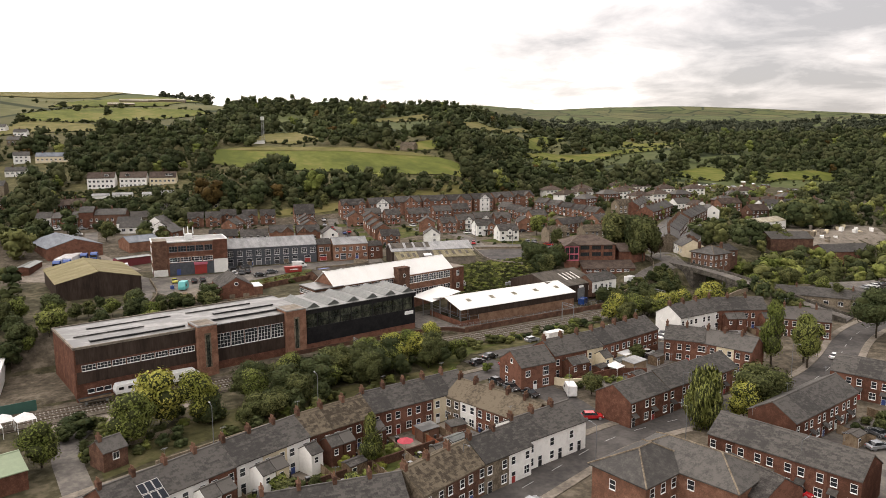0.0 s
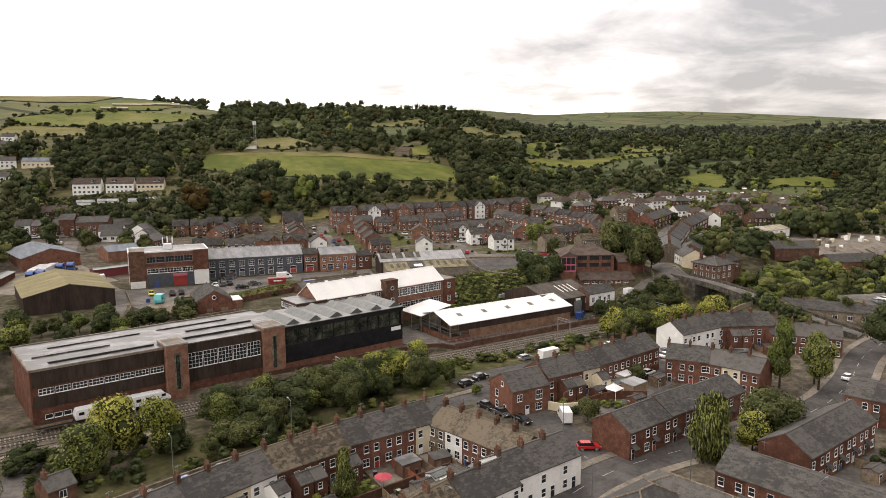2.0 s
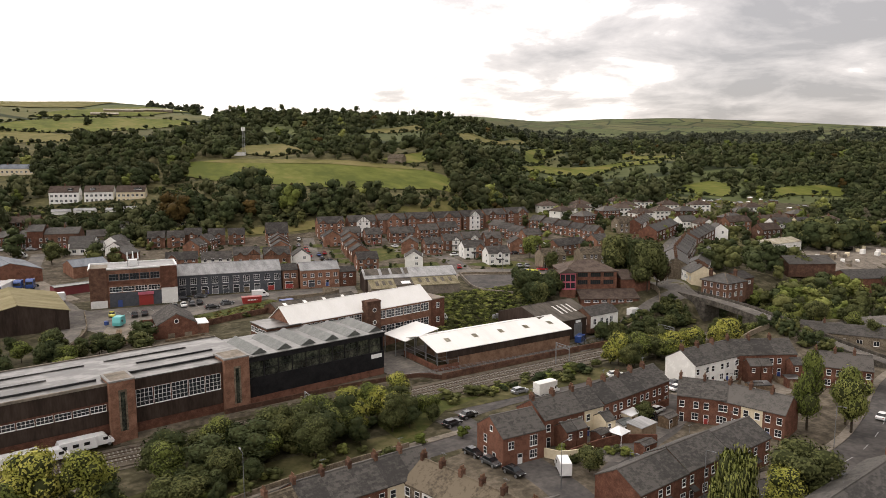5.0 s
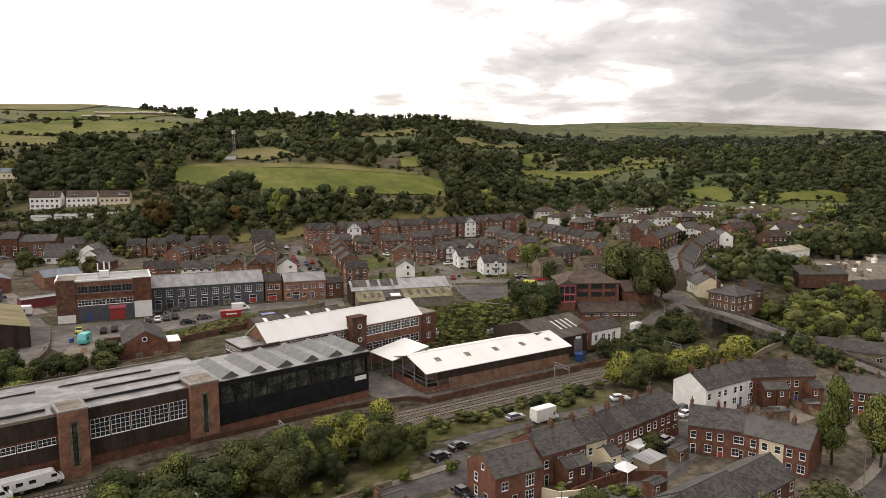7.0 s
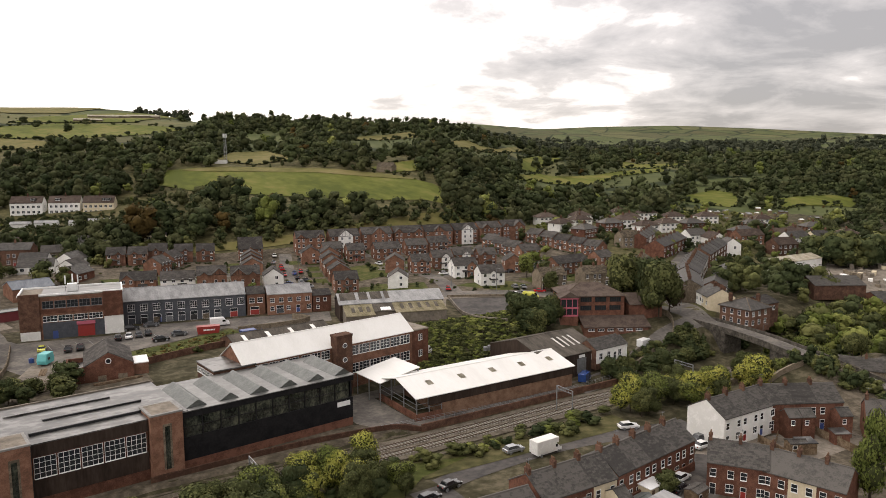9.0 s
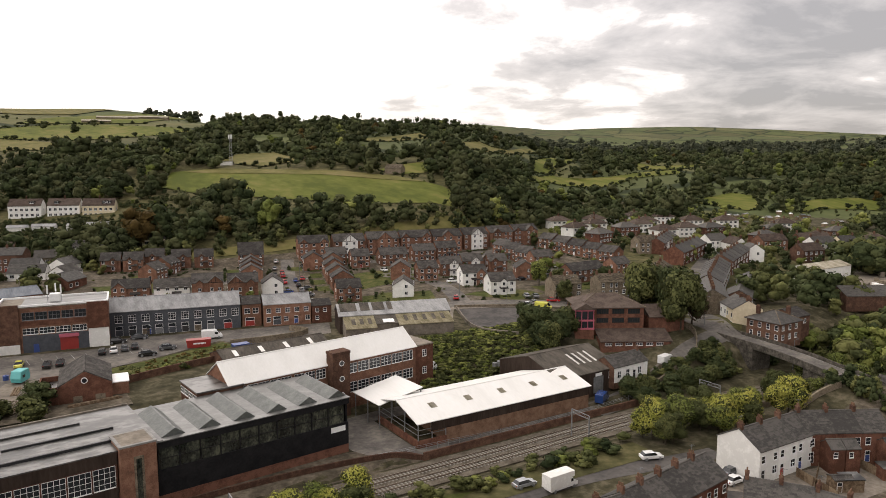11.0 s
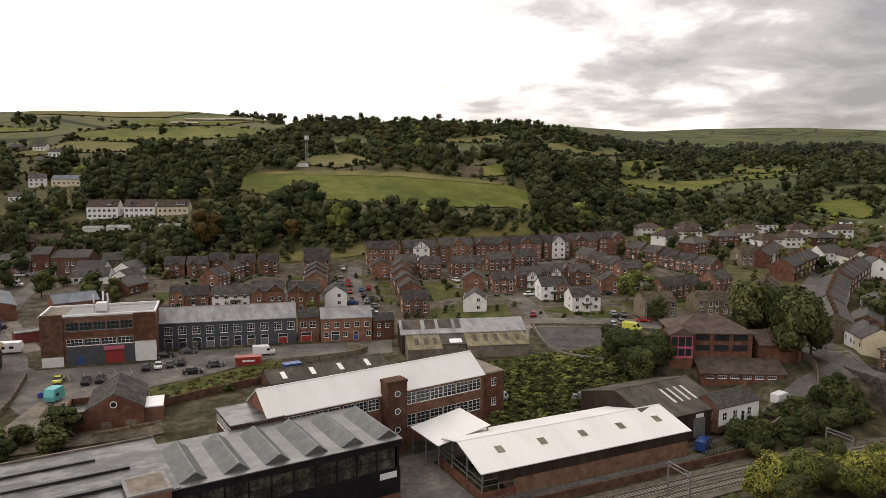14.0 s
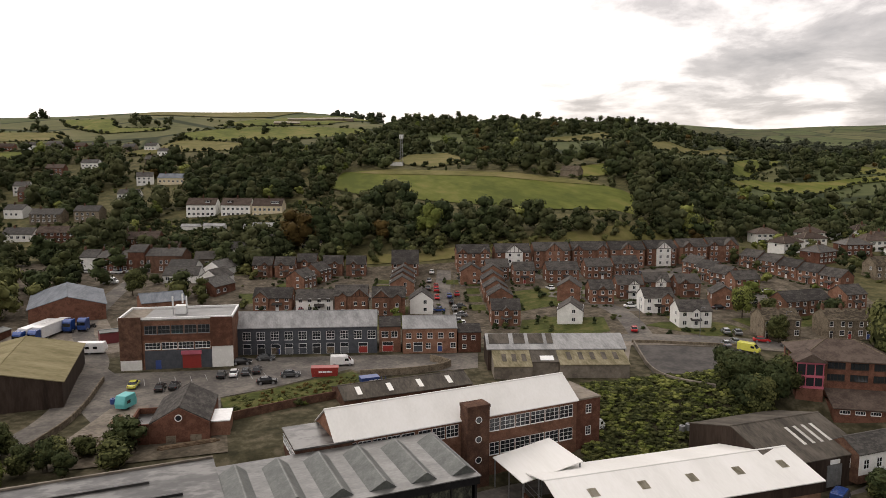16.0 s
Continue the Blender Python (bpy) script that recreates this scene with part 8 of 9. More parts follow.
terrace((36, 392), (52, 388), 3, 8.4, 5.0, 2.4, BRICK_ORANGE, TILE_BROWN, None)
for u, v, t, w, m in ((50, 356, -20, 10, RENDER_W), (49, 343, -16, 12, RENDER_W), (64, 346, 55, 10, RENDER_W), (63, 330, 55, 9, RENDER_W), (76, 370, -12, 10, RENDER_C), (58, 372, -10, 9, STONE), (70, 384, -14, 10, RENDER_W), (84, 388, -10, 9, STONE), (62, 318, 50, 10, BRICK), (98, 376, -10, 9, RENDER_C)):
    house("bungalow", f"{'white' if m is RENDER_W else 'small'} gabled cottage with grey roof", "house", "cottages", at(u, v, None, t), w, 7.5, 3.0 if w < 11 else 2.6, 2.4, m, SLATE if w > 9 else TILE_GREY, [("w", 1 + 3 * k, 0.9, 1.4, 1.2, 2, 1) for k in range(w // 4)], west=[("w", -0.6, 1.0, 1.1, 1.2, 1, 1)])
for x, y, t, L, e, kind in VILLAS:
    m, rf = ((BRICK, TILE_BROWN), (RENDER_W, SLATE), (STONE, SLATE), (RENDER_C, ROOF_BLUE))[kind]
    house("villa", ("red brick", "white rendered", "grey stone", "long pale")[kind] + " house among trees on the western slope", "house", "hillside villas", pose(x, y, float(ground(x, y)) + 0.3, 0, 0, t), L, 8, e, 2.5, m, rf,
          [("w", 1.0 + 2.8 * j, zz, 1.3, 1.2, 2, 1) for j in range(int(L / 2.9)) for zz in ((0.9, 3.2) if e > 4.5 else (0.9,))], chimneys=[(min(4, L / 2), 0, 1.0, 3)])
# greenhouses and sheds on the terraces below the white houses
for u, v, L in ((50, 444, 9), (60, 440, 7), (74, 430, 5), (82, 427, 10), (66, 436, 4)):
    house("greenhouse", "low pale greenhouse on a garden terrace", "greenhouse", "hillside greenhouses", at(u, v, None, -19), L, 3.0, 1.9, 0.9, RENDER_W, ROOF_PALE)
terrace((29.0, 415.0), (43.0, 411.0), 3, 8.0, 5.0, 2.6, BRICK, TILE_BROWN, None)

# farm on the far left hill
for x, y, L, t in ((-404, 880, 30, 20), (-412, 930, 34, 25), (-392, 945, 22, 25), (-380, 965, 26, 15), (-360, 975, 16, 10)):
    house("farm_building", "pale farm shed high on the hillside", "farm", "farm buildings", pose(x, y, float(ground(x, y)), 0, 0, t), L, 9, 2.4, 1.6, STONE, ROOF_CREAM)
# the tall clipped hedge and the barn above the town
spots = [(246 + 106 * f + rng.uniform(-1, 1), 674 - 30 * f + rng.uniform(-1.5, 1.5), 3.4, 10.0) for f in np.linspace(0, 1, 60)]
woods("tall_hedge", spots, DISTANT_CROWNS, LEAF_DARK, "tall dark clipped conifer hedge along the field", "hedge")
# allotments with pale sheds
for k in range(34):
    x, y = rng.uniform(185, 262), rng.uniform(508, 568)
    s = thing("allotment_shed", "small pale shed or greenhouse on an allotment", "shed", "allotment sheds", pose(x, y, float(ground(x, y)), 0, 0, rng.uniform(0, 90)))
    part("wall", shared("alw", lambda: mesh_of(box(bmesh.new(), 0, 0, -0.5, 3.0, 2.0, 1.9), "wall", WOOD)), None, s)
    part("roof", shared(("alr", k % 3), lambda: mesh_of(prism(bmesh.new(), [(-0.15, 1.9), (2.15, 1.9), (1.0, 2.6)], -0.15, 3.15, "x") , "roof", (WHITE_PAINT, ROOF_GREY, FELT_GREEN)[k % 3])), None, s)
# western edge: white shed, tents, green roof
house("white_store", "white metal storage shed", "shed", "", at(-6, 172, 6.0, 84), 18, 9, 4.6, 1.4, WHITE_PAINT, WHITE_PAINT)
house("green_roof_store", "brick store with a pale green roof", "shed", "", at(-9, 126, GZ, 12), 10, 9, 3.4, 1.6, BRICK, plain("pale_green_sheet", (0.22, 0.27, 0.17), 0.7))
for u, v in ((-3, 149), (2.5, 151), (-1, 155), (-6, 152)):
    t_ = thing("market_tent", "white peaked garden marquee", "tent", "marquees", at(u, v, None, 10))
    bm = bmesh.new()
    bmesh.ops.create_cone(bm, cap_ends=False, segments=4, radius1=2.4, radius2=0.05, depth=1.2, matrix=pose(0, 0, 2.9, 0, 0, 45))
    bmesh.ops.solidify(bm, geom=bm.faces[:], thickness=0.03)
    part("canopy", bm, WHITE_PAINT, t_)
    for x in (-1.6, 1.6):
        for y in (-1.6, 1.6):
            part("leg", shared("tleg", lambda: mesh_of(box(bmesh.new(), -0.04, -0.04, -0.2, 0.04, 0.04, 2.4), "leg", WHITE_PAINT)), None, t_, m=pose(x, y, 0))
house("brick_cabin", "tall narrow brick signal cabin", "building", "", at(11.6, 125.2, GZ, 20), 4.2, 4.6, 3.6, 1.4, BRICK_DARK, SLATE, [("w", 1.6, 2.0, 1.1, 1.2, 2, 1)], chimneys=[(0.6, 0, 1.0, 2)])
wall_run("hoarding", [(-16, 162.5), (-2, 163.2), (5, 163.6)], 2.4, 0.1, plain("green_hoarding", (0.03, 0.09, 0.07), 0.6), "dark green metal hoarding", "fence")

# ---- trees ----
YEL, DRK = "tree turning yellow beside the railway", "dense dark green tree by the road"
tree(24.0, 137.5, 5.6, 12.0, "broad", LEAF_YELLOW, "large tree turning yellow beside the railway sidings")
tree(31.0, 136.5, 5.0, 11.2, "broad", LEAF_YELLOW, YEL)
tree(18.6, 132.5, 5.2, 10.4, "broad", LEAF_BRIGHT, YEL)
tree(3.9, 131.0, 3.9, 8.6, "broad", LEAF_BRIGHT, YEL)


def grove(n, u0, u1, v0, v1, h0, h1, mats, label, kinds=("broad",), slope=0.0, wide=0.48):
    """Trees scattered over a stretch: near ones as things, far ones as one mesh a colour."""
    if v1 > 250 or u0 > 225:
        spots = {}
        for _ in range(n):
            u, h = rng.uniform(u0, u1), rng.uniform(h0, h1)
            x, y = uvx(u, rng.uniform(v0, v1) + slope * (u - u0))
            spots.setdefault(rng.choice(mats).name, []).append((x, y, h * wide * rng.uniform(0.9, 1.2), h))
        for m, some in spots.items():
            woods("tree_group", some, FAR_CROWNS if v1 > 250 else NEAR_CROWNS, bpy.data.materials[m], label, "trees")
        return
    near_grove(n, u0, u1, v0, v1, h0, h1, mats, label, kinds, slope, wide)


def near_grove(n, u0, u1, v0, v1, h0, h1, mats, label, kinds=("broad",), slope=0.0, wide=0.48):
    if kinds == ("bush",):
        spots = {}
        for _ in range(n):
            u, h = rng.uniform(u0, u1), rng.uniform(h0, h1)
            x, y = uvx(u, rng.uniform(v0, v1) + slope * (u - u0))
            spots.setdefault(rng.choice(mats).name, []).append((x, y, h * wide * 1.5, h))
        for m, some in spots.items():
            woods("scrub", some, NEAR_CROWNS, bpy.data.materials[m], label, "bushes")
        return
    for _ in range(n):
        u, h = rng.uniform(u0, u1), rng.uniform(h0, h1)
        v = rng.uniform(v0, v1) + slope * (u - u0)
        k = rng.choice(kinds)
        tree(u, v, h * wide * rng.uniform(0.85, 1.15) * (1.5 if k == "bush" else 1), h, k, rng.choice(mats), label)


GREENS = [LEAF, LEAF, LEAF_DARK, LEAF_BRIGHT]
grove(14, 30, 56, 127, 136, 2.5, 5.5, [LEAF, LEAF_DARK], "scrub beside the back street", ("bush", "broad"))
grove(10, 8, 34, 134, 149, 2, 4.5, [LEAF, LEAF_DARK], "scrub around the sidings", ("bush", "broad"))
grove(26, 42, 74, 134, 147, 5, 9.5, GREENS, "mixed green tree on the railway embankment", ("broad", "broad", "tall", "bush"))
grove(24, 70, 97, 137, 149, 4.5, 9.0, GREENS + [LEAF_YELLOW], "mixed green tree on the railway embankment", ("broad", "broad", "tall"))
grove(14, 38, 96, 130, 136, 2, 4, GREENS, "scrub bush on the embankment", ("bush",))
grove(34, 102, 150, 145, 151, 1.4, 3.4, GREENS, "low bramble bush beside the track", ("bush",), wide=0.6)
grove(18, 152, 172, 141, 149, 5.5, 9, [LEAF_YELLOW, LEAF_BRIGHT, LEAF], "yellow-green tree beside the railway", ("broad",))
grove(10, 172, 188, 138, 146, 5.5, 9, [LEAF_YELLOW, LEAF_BRIGHT, LEAF], "yellow-green tree beside the railway", ("broad",))
grove(26, 168, 204, 161.5, 168, 3.0, 5.5, [LEAF, LEAF_DARK, LEAF_DARK], "dense bush on the cutting slope", ("bush", "broad"), slope=0.06)
grove(12, 196, 206, 166, 172, 3.0, 5.5, [LEAF, LEAF_DARK, LEAF_DARK], "dense bush on the cutting slope", ("bush", "broad"))
tree(206, 183.5, 7.5, 18, "broad", LEAF, DRK)
tree(211.0, 190.5, 7.0, 18, "broad", LEAF_DARK, DRK)
tree(211.5, 184.5, 5.0, 14, "broad", LEAF_COPPER, DRK)
tree(207, 199, 7.0, 18, "broad", LEAF, DRK)
tree(213, 200, 6.0, 16, "broad", LEAF_DARK, DRK)
grove(12, 168, 182, 196, 209, 6, 10, [LEAF, LEAF_DARK], "dense dark tree beside the office", ("broad",))
# ivy and bramble over the bank behind the mill
spots = []
for k in range(1700):
    u, v = rng.uniform(130, 174), rng.uniform(188.5, 213)
    if u > 150 and v < 195.5:
        continue
    x, y = uvx(u, v)
    spots.append((x, y, rng.uniform(0.9, 1.9), rng.uniform(0.8, 1.7)))
woods("ivy_bank", spots[::3], DISTANT_CROWNS, LEAF_BRIGHT, "yellow-green ivy and bramble on the steep bank", "undergrowth")
woods("ivy_bank", spots[1::3] + spots[2::3], DISTANT_CROWNS, LEAF, "dark ivy and bramble on the steep bank", "undergrowth")
grove(8, 68, 92, 216, 226, 1.2, 2.4, GREENS, "rough bush on the grass bank", ("bush",))
spots = [(*uvx(u, 215.5 + 0.28 * (u - 67) + 10 * rng.random()), rng.uniform(0.5, 1.1), rng.uniform(0.5, 1.3)) for u in (rng.uniform(68, 95) for k in range(260))]
woods("bank_scrub", spots[::3], DISTANT_CROWNS, LEAF_RUST, "rusty bracken on the bank above the works", "undergrowth")
woods("bank_scrub", spots[1::3] + spots[2::3], DISTANT_CROWNS, LEAF, "rough green scrub on the bank above the works", "undergrowth")
# by the tan shed and the west end
grove(64, -16, 36, 188, 213, 4.0, 7.0, [LEAF, LEAF, LEAF_DARK, LEAF_BRIGHT], "green tree behind the works", ("broad",))
grove(10, 36, 52, 196, 206, 3, 6, GREENS, "small tree behind the works", ("broad", "bush"))
grove(22, -40, 6, 222, 262, 7, 12, [LEAF, LEAF_DARK], "dark tree west of the tan shed", ("broad",))
grove(26, -30, 14, 300, 345, 9, 15, [LEAF_DARK, LEAF], "tall dark tree beside the depot", ("broad",))
tree(40.5, 322, 4.5, 9, "broad", LEAF, "small round tree by the depot lane")
grove(5, 54, 62, 306, 318, 7, 10, [LEAF, LEAF_DARK], "garden tree among cottages", ("broad",))
grove(60, 30, 120, 366, 400, 2.5, 7, [LEAF, LEAF_DARK, LEAF_BRIGHT], "garden tree below the wood", ("broad", "bush"))
grove(14, 46, 80, 330, 372, 3, 6, GREENS, "garden shrub among cottages", ("broad", "bush"))
# near streets
tree(109.6, 81.5, 4.8, 12.5, "willow", LEAF_BRIGHT, "weeping willow on the street corner")
tree(125.0, 79.5, 6.6, 11.5, "broad", LEAF, "broad chestnut tree with rusting leaves")
tree(118.8, 79.5, 4.2, 8.5, "broad", LEAF_YELLOW, "chestnut tree turning yellow")
tree(153.8, 96.5, 4.0, 17.5, "poplar", LEAF_BRIGHT, "tall narrow poplar beside the road")
tree(159.6, 91.0, 4.6, 15, "tall", LEAF_BRIGHT, "tall drooping birch beside the road")
tree(163.0, 94.0, 4.2, 13, "tall", LEAF_BRIGHT, "drooping birch beside the poplar")
tree(199.0, 95.0, 8.0, 15, "broad", LEAF_DARK, DRK)
tree(206, 90.0, 7.0, 13, "broad", LEAF_DARK, DRK)
tree(50.4, 101.5, 3.0, 10.5, "conifer", LEAF_BRIGHT, "narrow clipped conifer in a back garden")
tree(104.8, 106.0, 3.0, 5.5, "broad", LEAF, "small tree on the street corner")
tree(130.0, 117.0, 2.6, 4.5, "broad", LEAF, "small tree in the parking court")
tree(172.5, 121.5, 2.2, 5.5, "broad", LEAF_DARK, "garden tree behind white houses")
grove(9, 26, 46, 92, 101, 2.2, 4.0, GREENS, "garden shrub in a back garden", ("bush", "broad"))
grove(6, 44, 56, 94, 105, 1.6, 3.0, [LEAF_BRIGHT, LEAF_YELLOW], "yellow-green shrub in a garden", ("bush",))
grove(10, 128, 146, 52, 68, 2.0, 4.5, GREENS, "garden shrub by the brick terrace", ("bush", "broad"))
grove(5, 138, 146, 52, 64, 5, 7, GREENS, "garden tree by the brick terrace", ("broad",))
grove(8, 104, 118, 106, 116, 1.4, 2.6, [LEAF_BRIGHT, LEAF], "small yellow-green yard shrub", ("bush",))
grove(6, 88, 93, 56, 64, 1.5, 2.6, GREENS, "garden shrub beside the hall", ("bush",))
# valley to the east of the pub
grove(24, 232, 290, 140, 168, 6, 12, GREENS, "tree on the railway side east of the bridge", ("broad",))
grove(8, 212, 228, 140, 152, 4, 7, [LEAF, LEAF_BRIGHT], "bush beside the bridge", ("broad",))
grove(16, 250, 292, 172, 200, 7, 13, [LEAF, LEAF_DARK], "tree behind the public house", ("broad",))
grove(10, 280, 300, 196, 222, 7, 12, [LEAF, LEAF_DARK], "tree below the street", ("broad",))
grove(34, 338, 376, 196, 216, 12, 18, [LEAF_DARK, LEAF], "tall dark tree beside the yard", ("broad",))
grove(120, 268, 460, 100, 165, 7, 13, GREENS, "tree along the valley railway", ("broad",))
grove(190, 290, 470, 225, 385, 4, 9, [LEAF, LEAF, LEAF_DARK, LEAF_WOOD, LEAF_BRIGHT], "garden tree among houses", ("broad",))
grove(20, 196, 300, 244, 340, 4, 8, GREENS, "garden tree on the estate", ("broad",))
grove(12, 72, 150, 256, 330, 3, 5, GREENS, "small garden tree on the estate", ("broad", "bush"))
tree(210, 250, 4.0, 10, "broad", LEAF_BRIGHT, "estate tree beside the white house")
tree(213, 243, 4.0, 8, "broad", LEAF, "tree behind the old stone cottages")
tree(203, 228, 3.6, 8, "broad", LEAF, "tree beside the old cottages")
tree(228, 236, 4.5, 9, "broad", LEAF_DARK, "tree behind the old stone cottages")
grove(10, 172, 196, 243, 250, 1.0, 1.6, [LEAF_DARK], "clipped dark garden hedge", ("bush",), slope=-0.35)
spots = [(*uvx(rng.uniform(76, 246), rng.uniform(256, 318)), rng.uniform(0.8, 1.5), rng.uniform(1.0, 2.2)) for k in range(90)]
woods("garden_bushes", spots, DISTANT_CROWNS, LEAF, "small clipped bushes in estate gardens", "bushes")
spots = [(*uvx(rng.uniform(24, 74), rng.uniform(92, 108)), rng.uniform(0.5, 1.1), rng.uniform(0.7, 1.8)) for k in range(60)]
woods("garden_bushes", spots, NEAR_CROWNS, LEAF_BRIGHT, "small shrubs in terraced back yards", "bushes")
grove(150, 376, 520, 170, 300, 6, 12, [LEAF, LEAF_DARK, LEAF_WOOD, LEAF_BRIGHT], "trees among the houses of the eastern valley", ("broad",))
grove(170, 62, 290, 346, 366, 3.0, 7.5, [LEAF, LEAF_DARK, LEAF_WOOD], "scrub and saplings behind the estate", ("broad",))
grove(70, -80, 46, 330, 400, 6, 12, [LEAF, LEAF_DARK, LEAF_WOOD], "trees among the western houses", ("broad",))
grove(44, 10, 60, 126, 141, 1.4, 3.4, [LEAF, LEAF_DARK, LEAF_BRIGHT], "weedy scrub below the sidings", ("bush",))
grove(22, 44, 100, 141, 150, 1.8, 3.6, [LEAF, LEAF_DARK], "dark bramble beside the railway", ("bush",))
grove(26, 232, 286, 134, 168, 6, 11, [LEAF, LEAF_BRIGHT, LEAF_WOOD], "trees on the railway side beyond the bridge", ("broad",))
grove(14, 219, 232, 112, 160, 4, 8, [LEAF, LEAF_BRIGHT], "young trees beside the bridge approach", ("broad",))
grove(12, 196, 206, 142, 152, 4, 7, [LEAF, LEAF_BRIGHT, LEAF_DARK], "young trees below the road bridge", ("broad",))
# growth against the bridge approaches and over the cutting
spots = [(*uvx(rng.uniform(201, 207), v), rng.uniform(1.4, 2.6), rng.uniform(2.5, 5.5)) for v in [rng.uniform(112, 147) for k in range(46)]]
spots += [(*uvx(rng.uniform(172, 208), rng.uniform(164.5, 172)), rng.uniform(1.0, 2.2), rng.uniform(1.8, 3.8)) for k in range(90)]
spots += [(*uvx(rng.uniform(220, 262), rng.uniform(140, 167)), rng.uniform(1.4, 3.0), rng.uniform(2.5, 5.0)) for k in range(60)]
woods("scrub", spots[::2], NEAR_CROWNS, LEAF, "green scrub over the cutting and the bridge ramp", "bushes")
woods("scrub", spots[1::2], NEAR_CROWNS, LEAF_DARK, "dark scrub over the cutting and the bridge ramp", "bushes")
# lone trees in the pastures
spots = [(110, 800, 8, 14), (122, 815, 9, 15), (130, 760, 9, 15), (160, 850, 7, 12), (170, 858, 8, 13), (182, 862, 7, 12), (196, 868, 8, 13), (210, 872, 8, 13), (225, 880, 8, 13), (-60, 560, 5, 10), (-52, 566, 6, 11), (-20, 575, 8, 15), (-10, 570, 7, 13), (0, 580, 9, 16), (6, 600, 8, 14), (-400, 690, 6, 9), (-390, 780, 7, 11), (-350, 760, 7, 11), (-430, 830, 7, 10), (-370, 840, 6, 10), (-500, 900, 4, 6), (-560, 950, 4, 6)]
woods("field_trees", spots, NEAR_CROWNS, LEAF_WOOD, "lone round trees standing in the pastures", "trees")


# ---- yard clutter ----
def gazebo(u, v):
    g = thing("gazebo", "white fabric gazebo in a back yard", "gazebo", "", at(u, v, None, 12))
    bm = bmesh.new()
    bmesh.ops.create_cone(bm, cap_ends=False, segments=4, radius1=2.3, radius2=0.05, depth=1.1, matrix=pose(0, 0, 2.7, 0, 0, 45))
    bmesh.ops.solidify(bm, geom=bm.faces[:], thickness=0.03)
    part("canopy", bm, WHITE_PAINT, g)
    for x in (-1.5, 1.5):
        for y in (-1.5, 1.5):
            part("leg", shared("gleg", lambda: mesh_of(box(bmesh.new(), -0.04, -0.04, -0.2, 0.04, 0.04, 2.3), "leg", WHITE_PAINT)), None, g, m=pose(x, y, 0))


gazebo(118.5, 112.5)
gazebo(66.5, 96.0)


def flat_shed(u, v, turn, L, D, H, wall, roof, label):
    s = thing("flat_roofed_shed", label, "shed", "yard sheds", at(u, v, None, turn))
    bm = bmesh.new()
    box(bm, 0, 0, -0.4, L, D, H)
    part("wall", bm, wall, s)
    bm = bmesh.new()
    prism(bm, [(-0.15, H), (D + 0.15, H + 0.25), (D + 0.15, H + 0.37), (-0.15, H + 0.12)], -0.15, L + 0.15, "x")
    part("roof", bm, roof, s)
    part("door", shared("fsd", lambda: mesh_of(box(bmesh.new(), 0, -0.04, 0, 0.85, 0.02, 1.9), "door", WOOD)), None, s, m=pose(0.4, 0, 0))


flat_shed(122.6, 110.6, 8, 5.0, 3.4, 2.3, WOOD, ROOF_PALE, "timber garage with pale felt roof")
flat_shed(126.0, 116.4, 8, 4.0, 3.0, 2.2, RENDER_C, WHITE_PAINT, "rendered store with white sheet roof")
flat_shed(62.0, 104.2, 5, 3.6, 2.6, 2.3, BRICK_DARK, FELT, "brick outhouse with felt roof")
flat_shed(67.5, 103.4, -5, 3.2, 2.4, 2.2, BRICK_DARK, SLATE, "brick outhouse with slate roof")
flat_shed(71.0, 98.5, -80, 3.0, 2.2, 2.1, BRICK_DARK, FELT, "brick outhouse with felt roof")
flat_shed(164.0, 114.0, -30, 3.2, 2.4, 2.2, WOOD, FELT, "timber garden shed with felt roof")
flat_shed(174.0, 113.0, -30, 3.0, 2.4, 2.2, BRICK, FELT, "brick outhouse with felt roof")


def cylinder_thing(name, label, category, group, u, v, r, h, mat):
    c = thing(name, label, category, group, at(u, v))
    bm = bmesh.new()
    bmesh.ops.create_cone(bm, cap_ends=True, segments=14, radius1=r, radius2=r, depth=h, matrix=pose(0, 0, h / 2))
    bmesh.ops.bevel(bm, geom=[e for e in bm.edges if abs(e.verts[0].co.z - e.verts[1].co.z) < 0.01], offset=0.05, segments=1, affect="EDGES")
    part("drum", bm, mat, c)
    bm = bmesh.new()
    bmesh.ops.create_cone(bm, cap_ends=True, segments=10, radius1=r * 0.35, radius2=r * 0.3, depth=0.16, matrix=pose(0, 0, h + 0.06))
    part("cap", bm, mat, c)


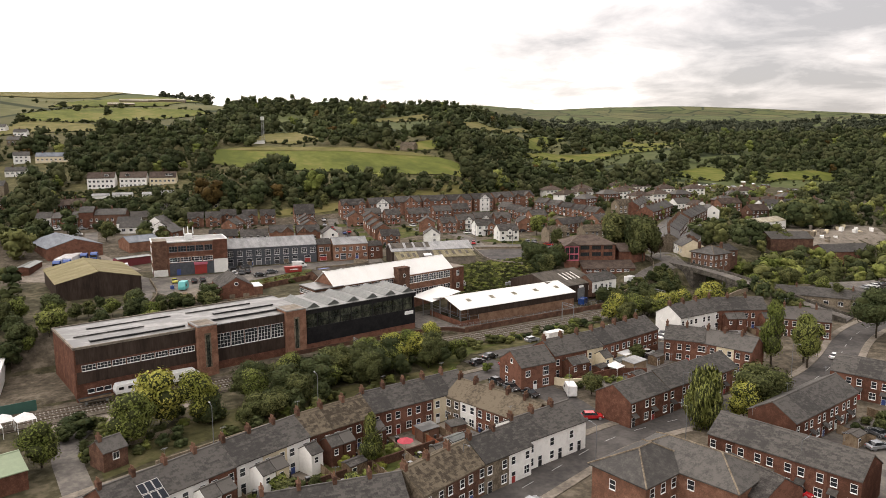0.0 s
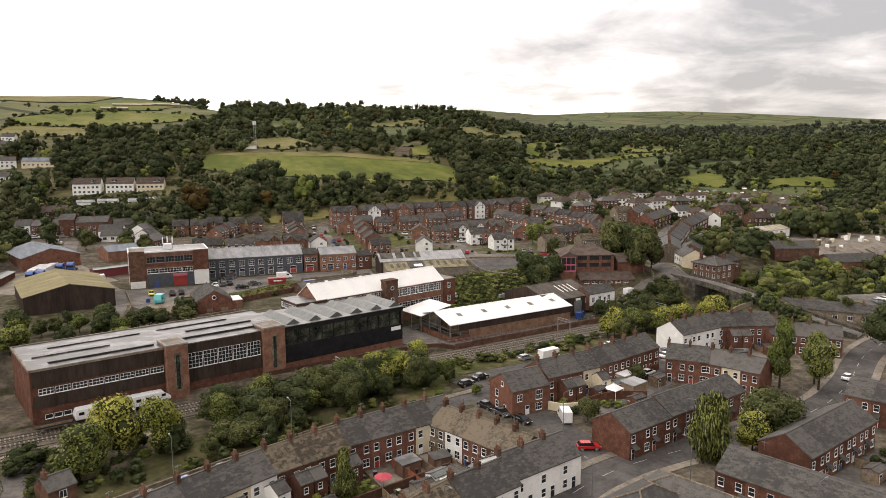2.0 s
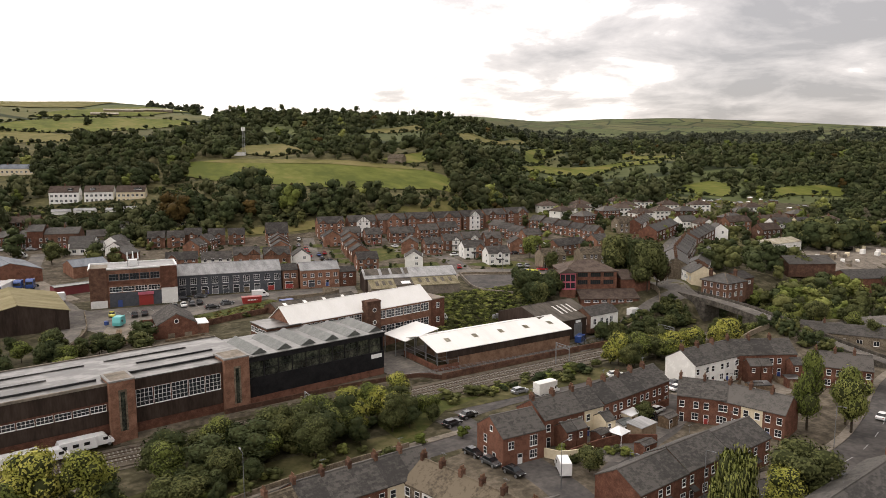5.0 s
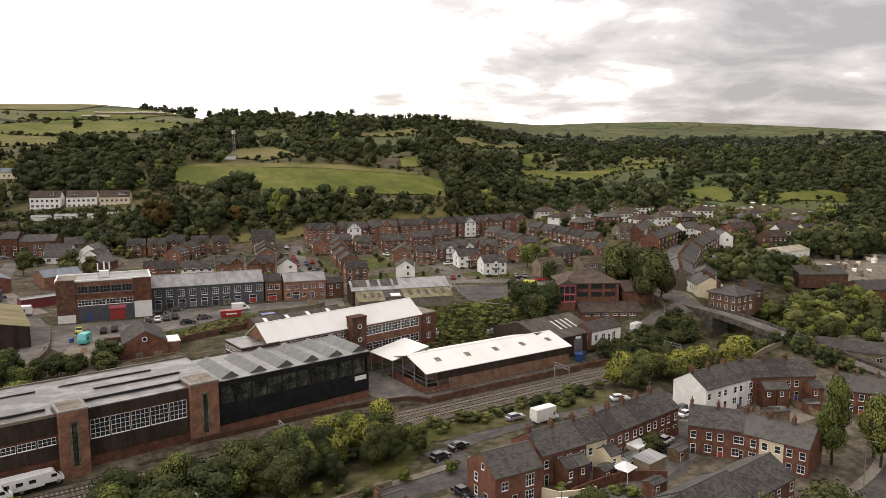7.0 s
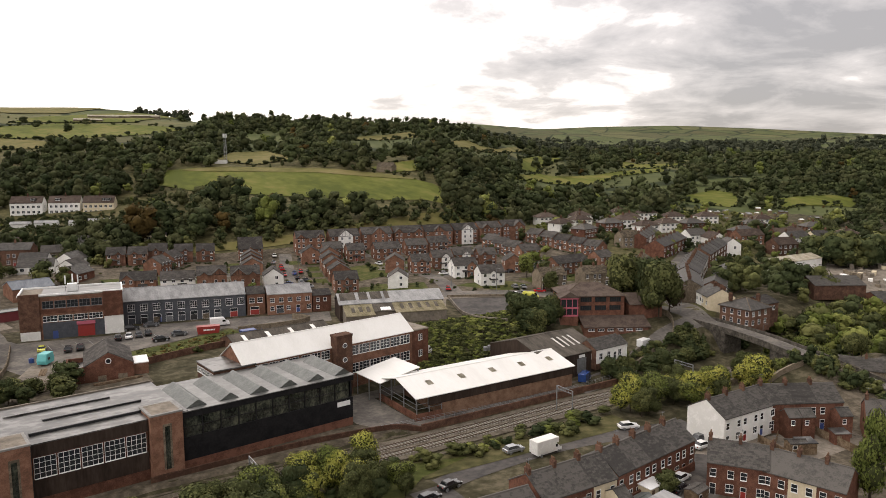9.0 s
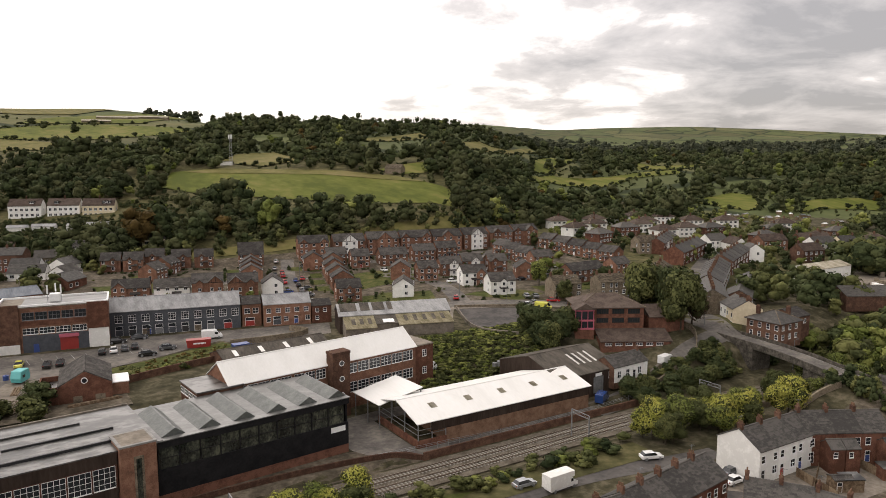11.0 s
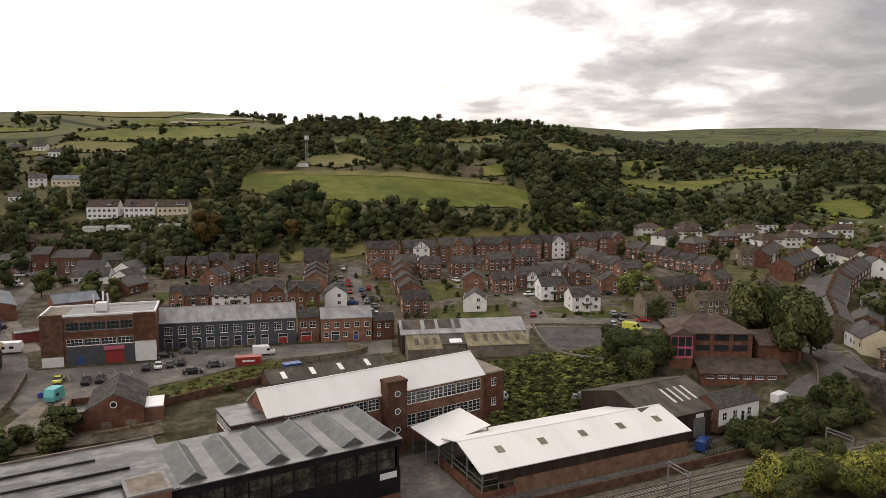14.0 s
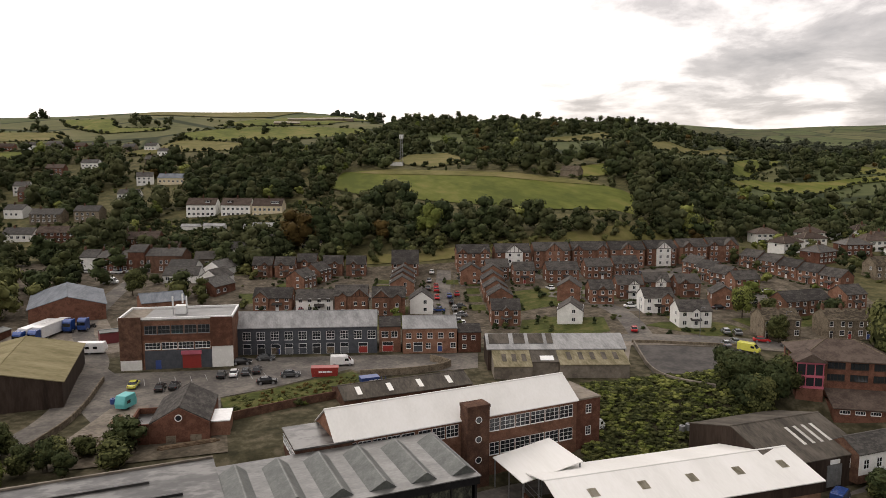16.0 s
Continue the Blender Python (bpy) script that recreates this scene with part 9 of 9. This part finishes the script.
for k, (u, v, m) in enumerate(((52.6, 213.2, GALV), (53.7, 213.6, GALV), (51.4, 212.6, GALV), (52.6, 208.8, BLUE_DOOR), (46.2, 229.0, BLUE_DOOR), (100.8, 196.5, GALV), (152.0, 196.8, GALV), (153.6, 197.0, GALV))):
    cylinder_thing("storage_tank", ("grey metal" if m is GALV else "blue plastic") + " storage drum standing in the yard", "tank", "yard drums", u, v, 0.6, 1.9 if m is GALV else 1.1, m)
for u, v, t, L in ((49, 209, 70, 7), (48, 216, 80, 6), (56, 202.5, 8, 10), (44.5, 205, 20, 6)):
    s = thing("timber_stack", "stack of weathered timber beside the workshop", "timber", "timber stacks", at(u, v, None, t))
    for k in range(5):
        bm = bmesh.new()
        box(bm, rng.uniform(0, 0.5), k * 0.28, -0.2, L - rng.uniform(0, 0.8), k * 0.28 + 0.22, 0.25 + 0.12 * (k % 3))
        part("beam", bm, WOOD, s)
bm = bmesh.new()
for k in range(260):
    x, y = uvx(rng.uniform(42, 53), rng.uniform(203, 213))
    size = rng.uniform(0.12, 0.42)
    bmesh.ops.create_icosphere(bm, subdivisions=1, radius=size, matrix=Matrix.Translation((x, y, float(ground(x, y)) + 0.2)) @ Matrix.Rotation(rng.uniform(0, 6), 4, "Z") @ Matrix.Diagonal((1.0, rng.uniform(0.5, 0.9), 0.55, 1.0)))
tagged(part("rubble", bm, STONE), "rough pale rubble stones over the yard", "rubble", kind="stuff")
grove(150, 290, 470, 215, 385, 2.0, 4.5, [LEAF, LEAF_DARK, LEAF_WOOD, LEAF_BRIGHT], "garden shrubs and hedges of the eastern town", ("broad",), wide=0.7)
grove(60, 72, 250, 252, 335, 1.2, 2.6, [LEAF, LEAF_DARK], "hedges and shrubs in the estate gardens", ("broad",), wide=0.7)
# cars on the drives of the estate
for pts in ([(181, 268), (222, 264)], [(172, 294), (220, 292)], [(126, 262), (140, 312)], [(80, 276), (92, 312)], [(148, 317), (214, 315)], [(243, 296), (247, 268)], [(94, 316), (120, 308)]):
    c, n, s = path_points(pts, 4.6)
    for p, q in zip(c, n):
        if rng.random() < 0.62:
            p = p + q * rng.choice((-3.3, 3.3))
            u, v = p[0] * CA + p[1] * SA, -p[0] * SA + p[1] * CA
            car(u, v, math.degrees(math.atan2(-q[0], q[1])) - TURN + rng.choice((0, 90, 90)), rng.choice(("white", "white", "silver", "grey", "black", "blue", "red")))
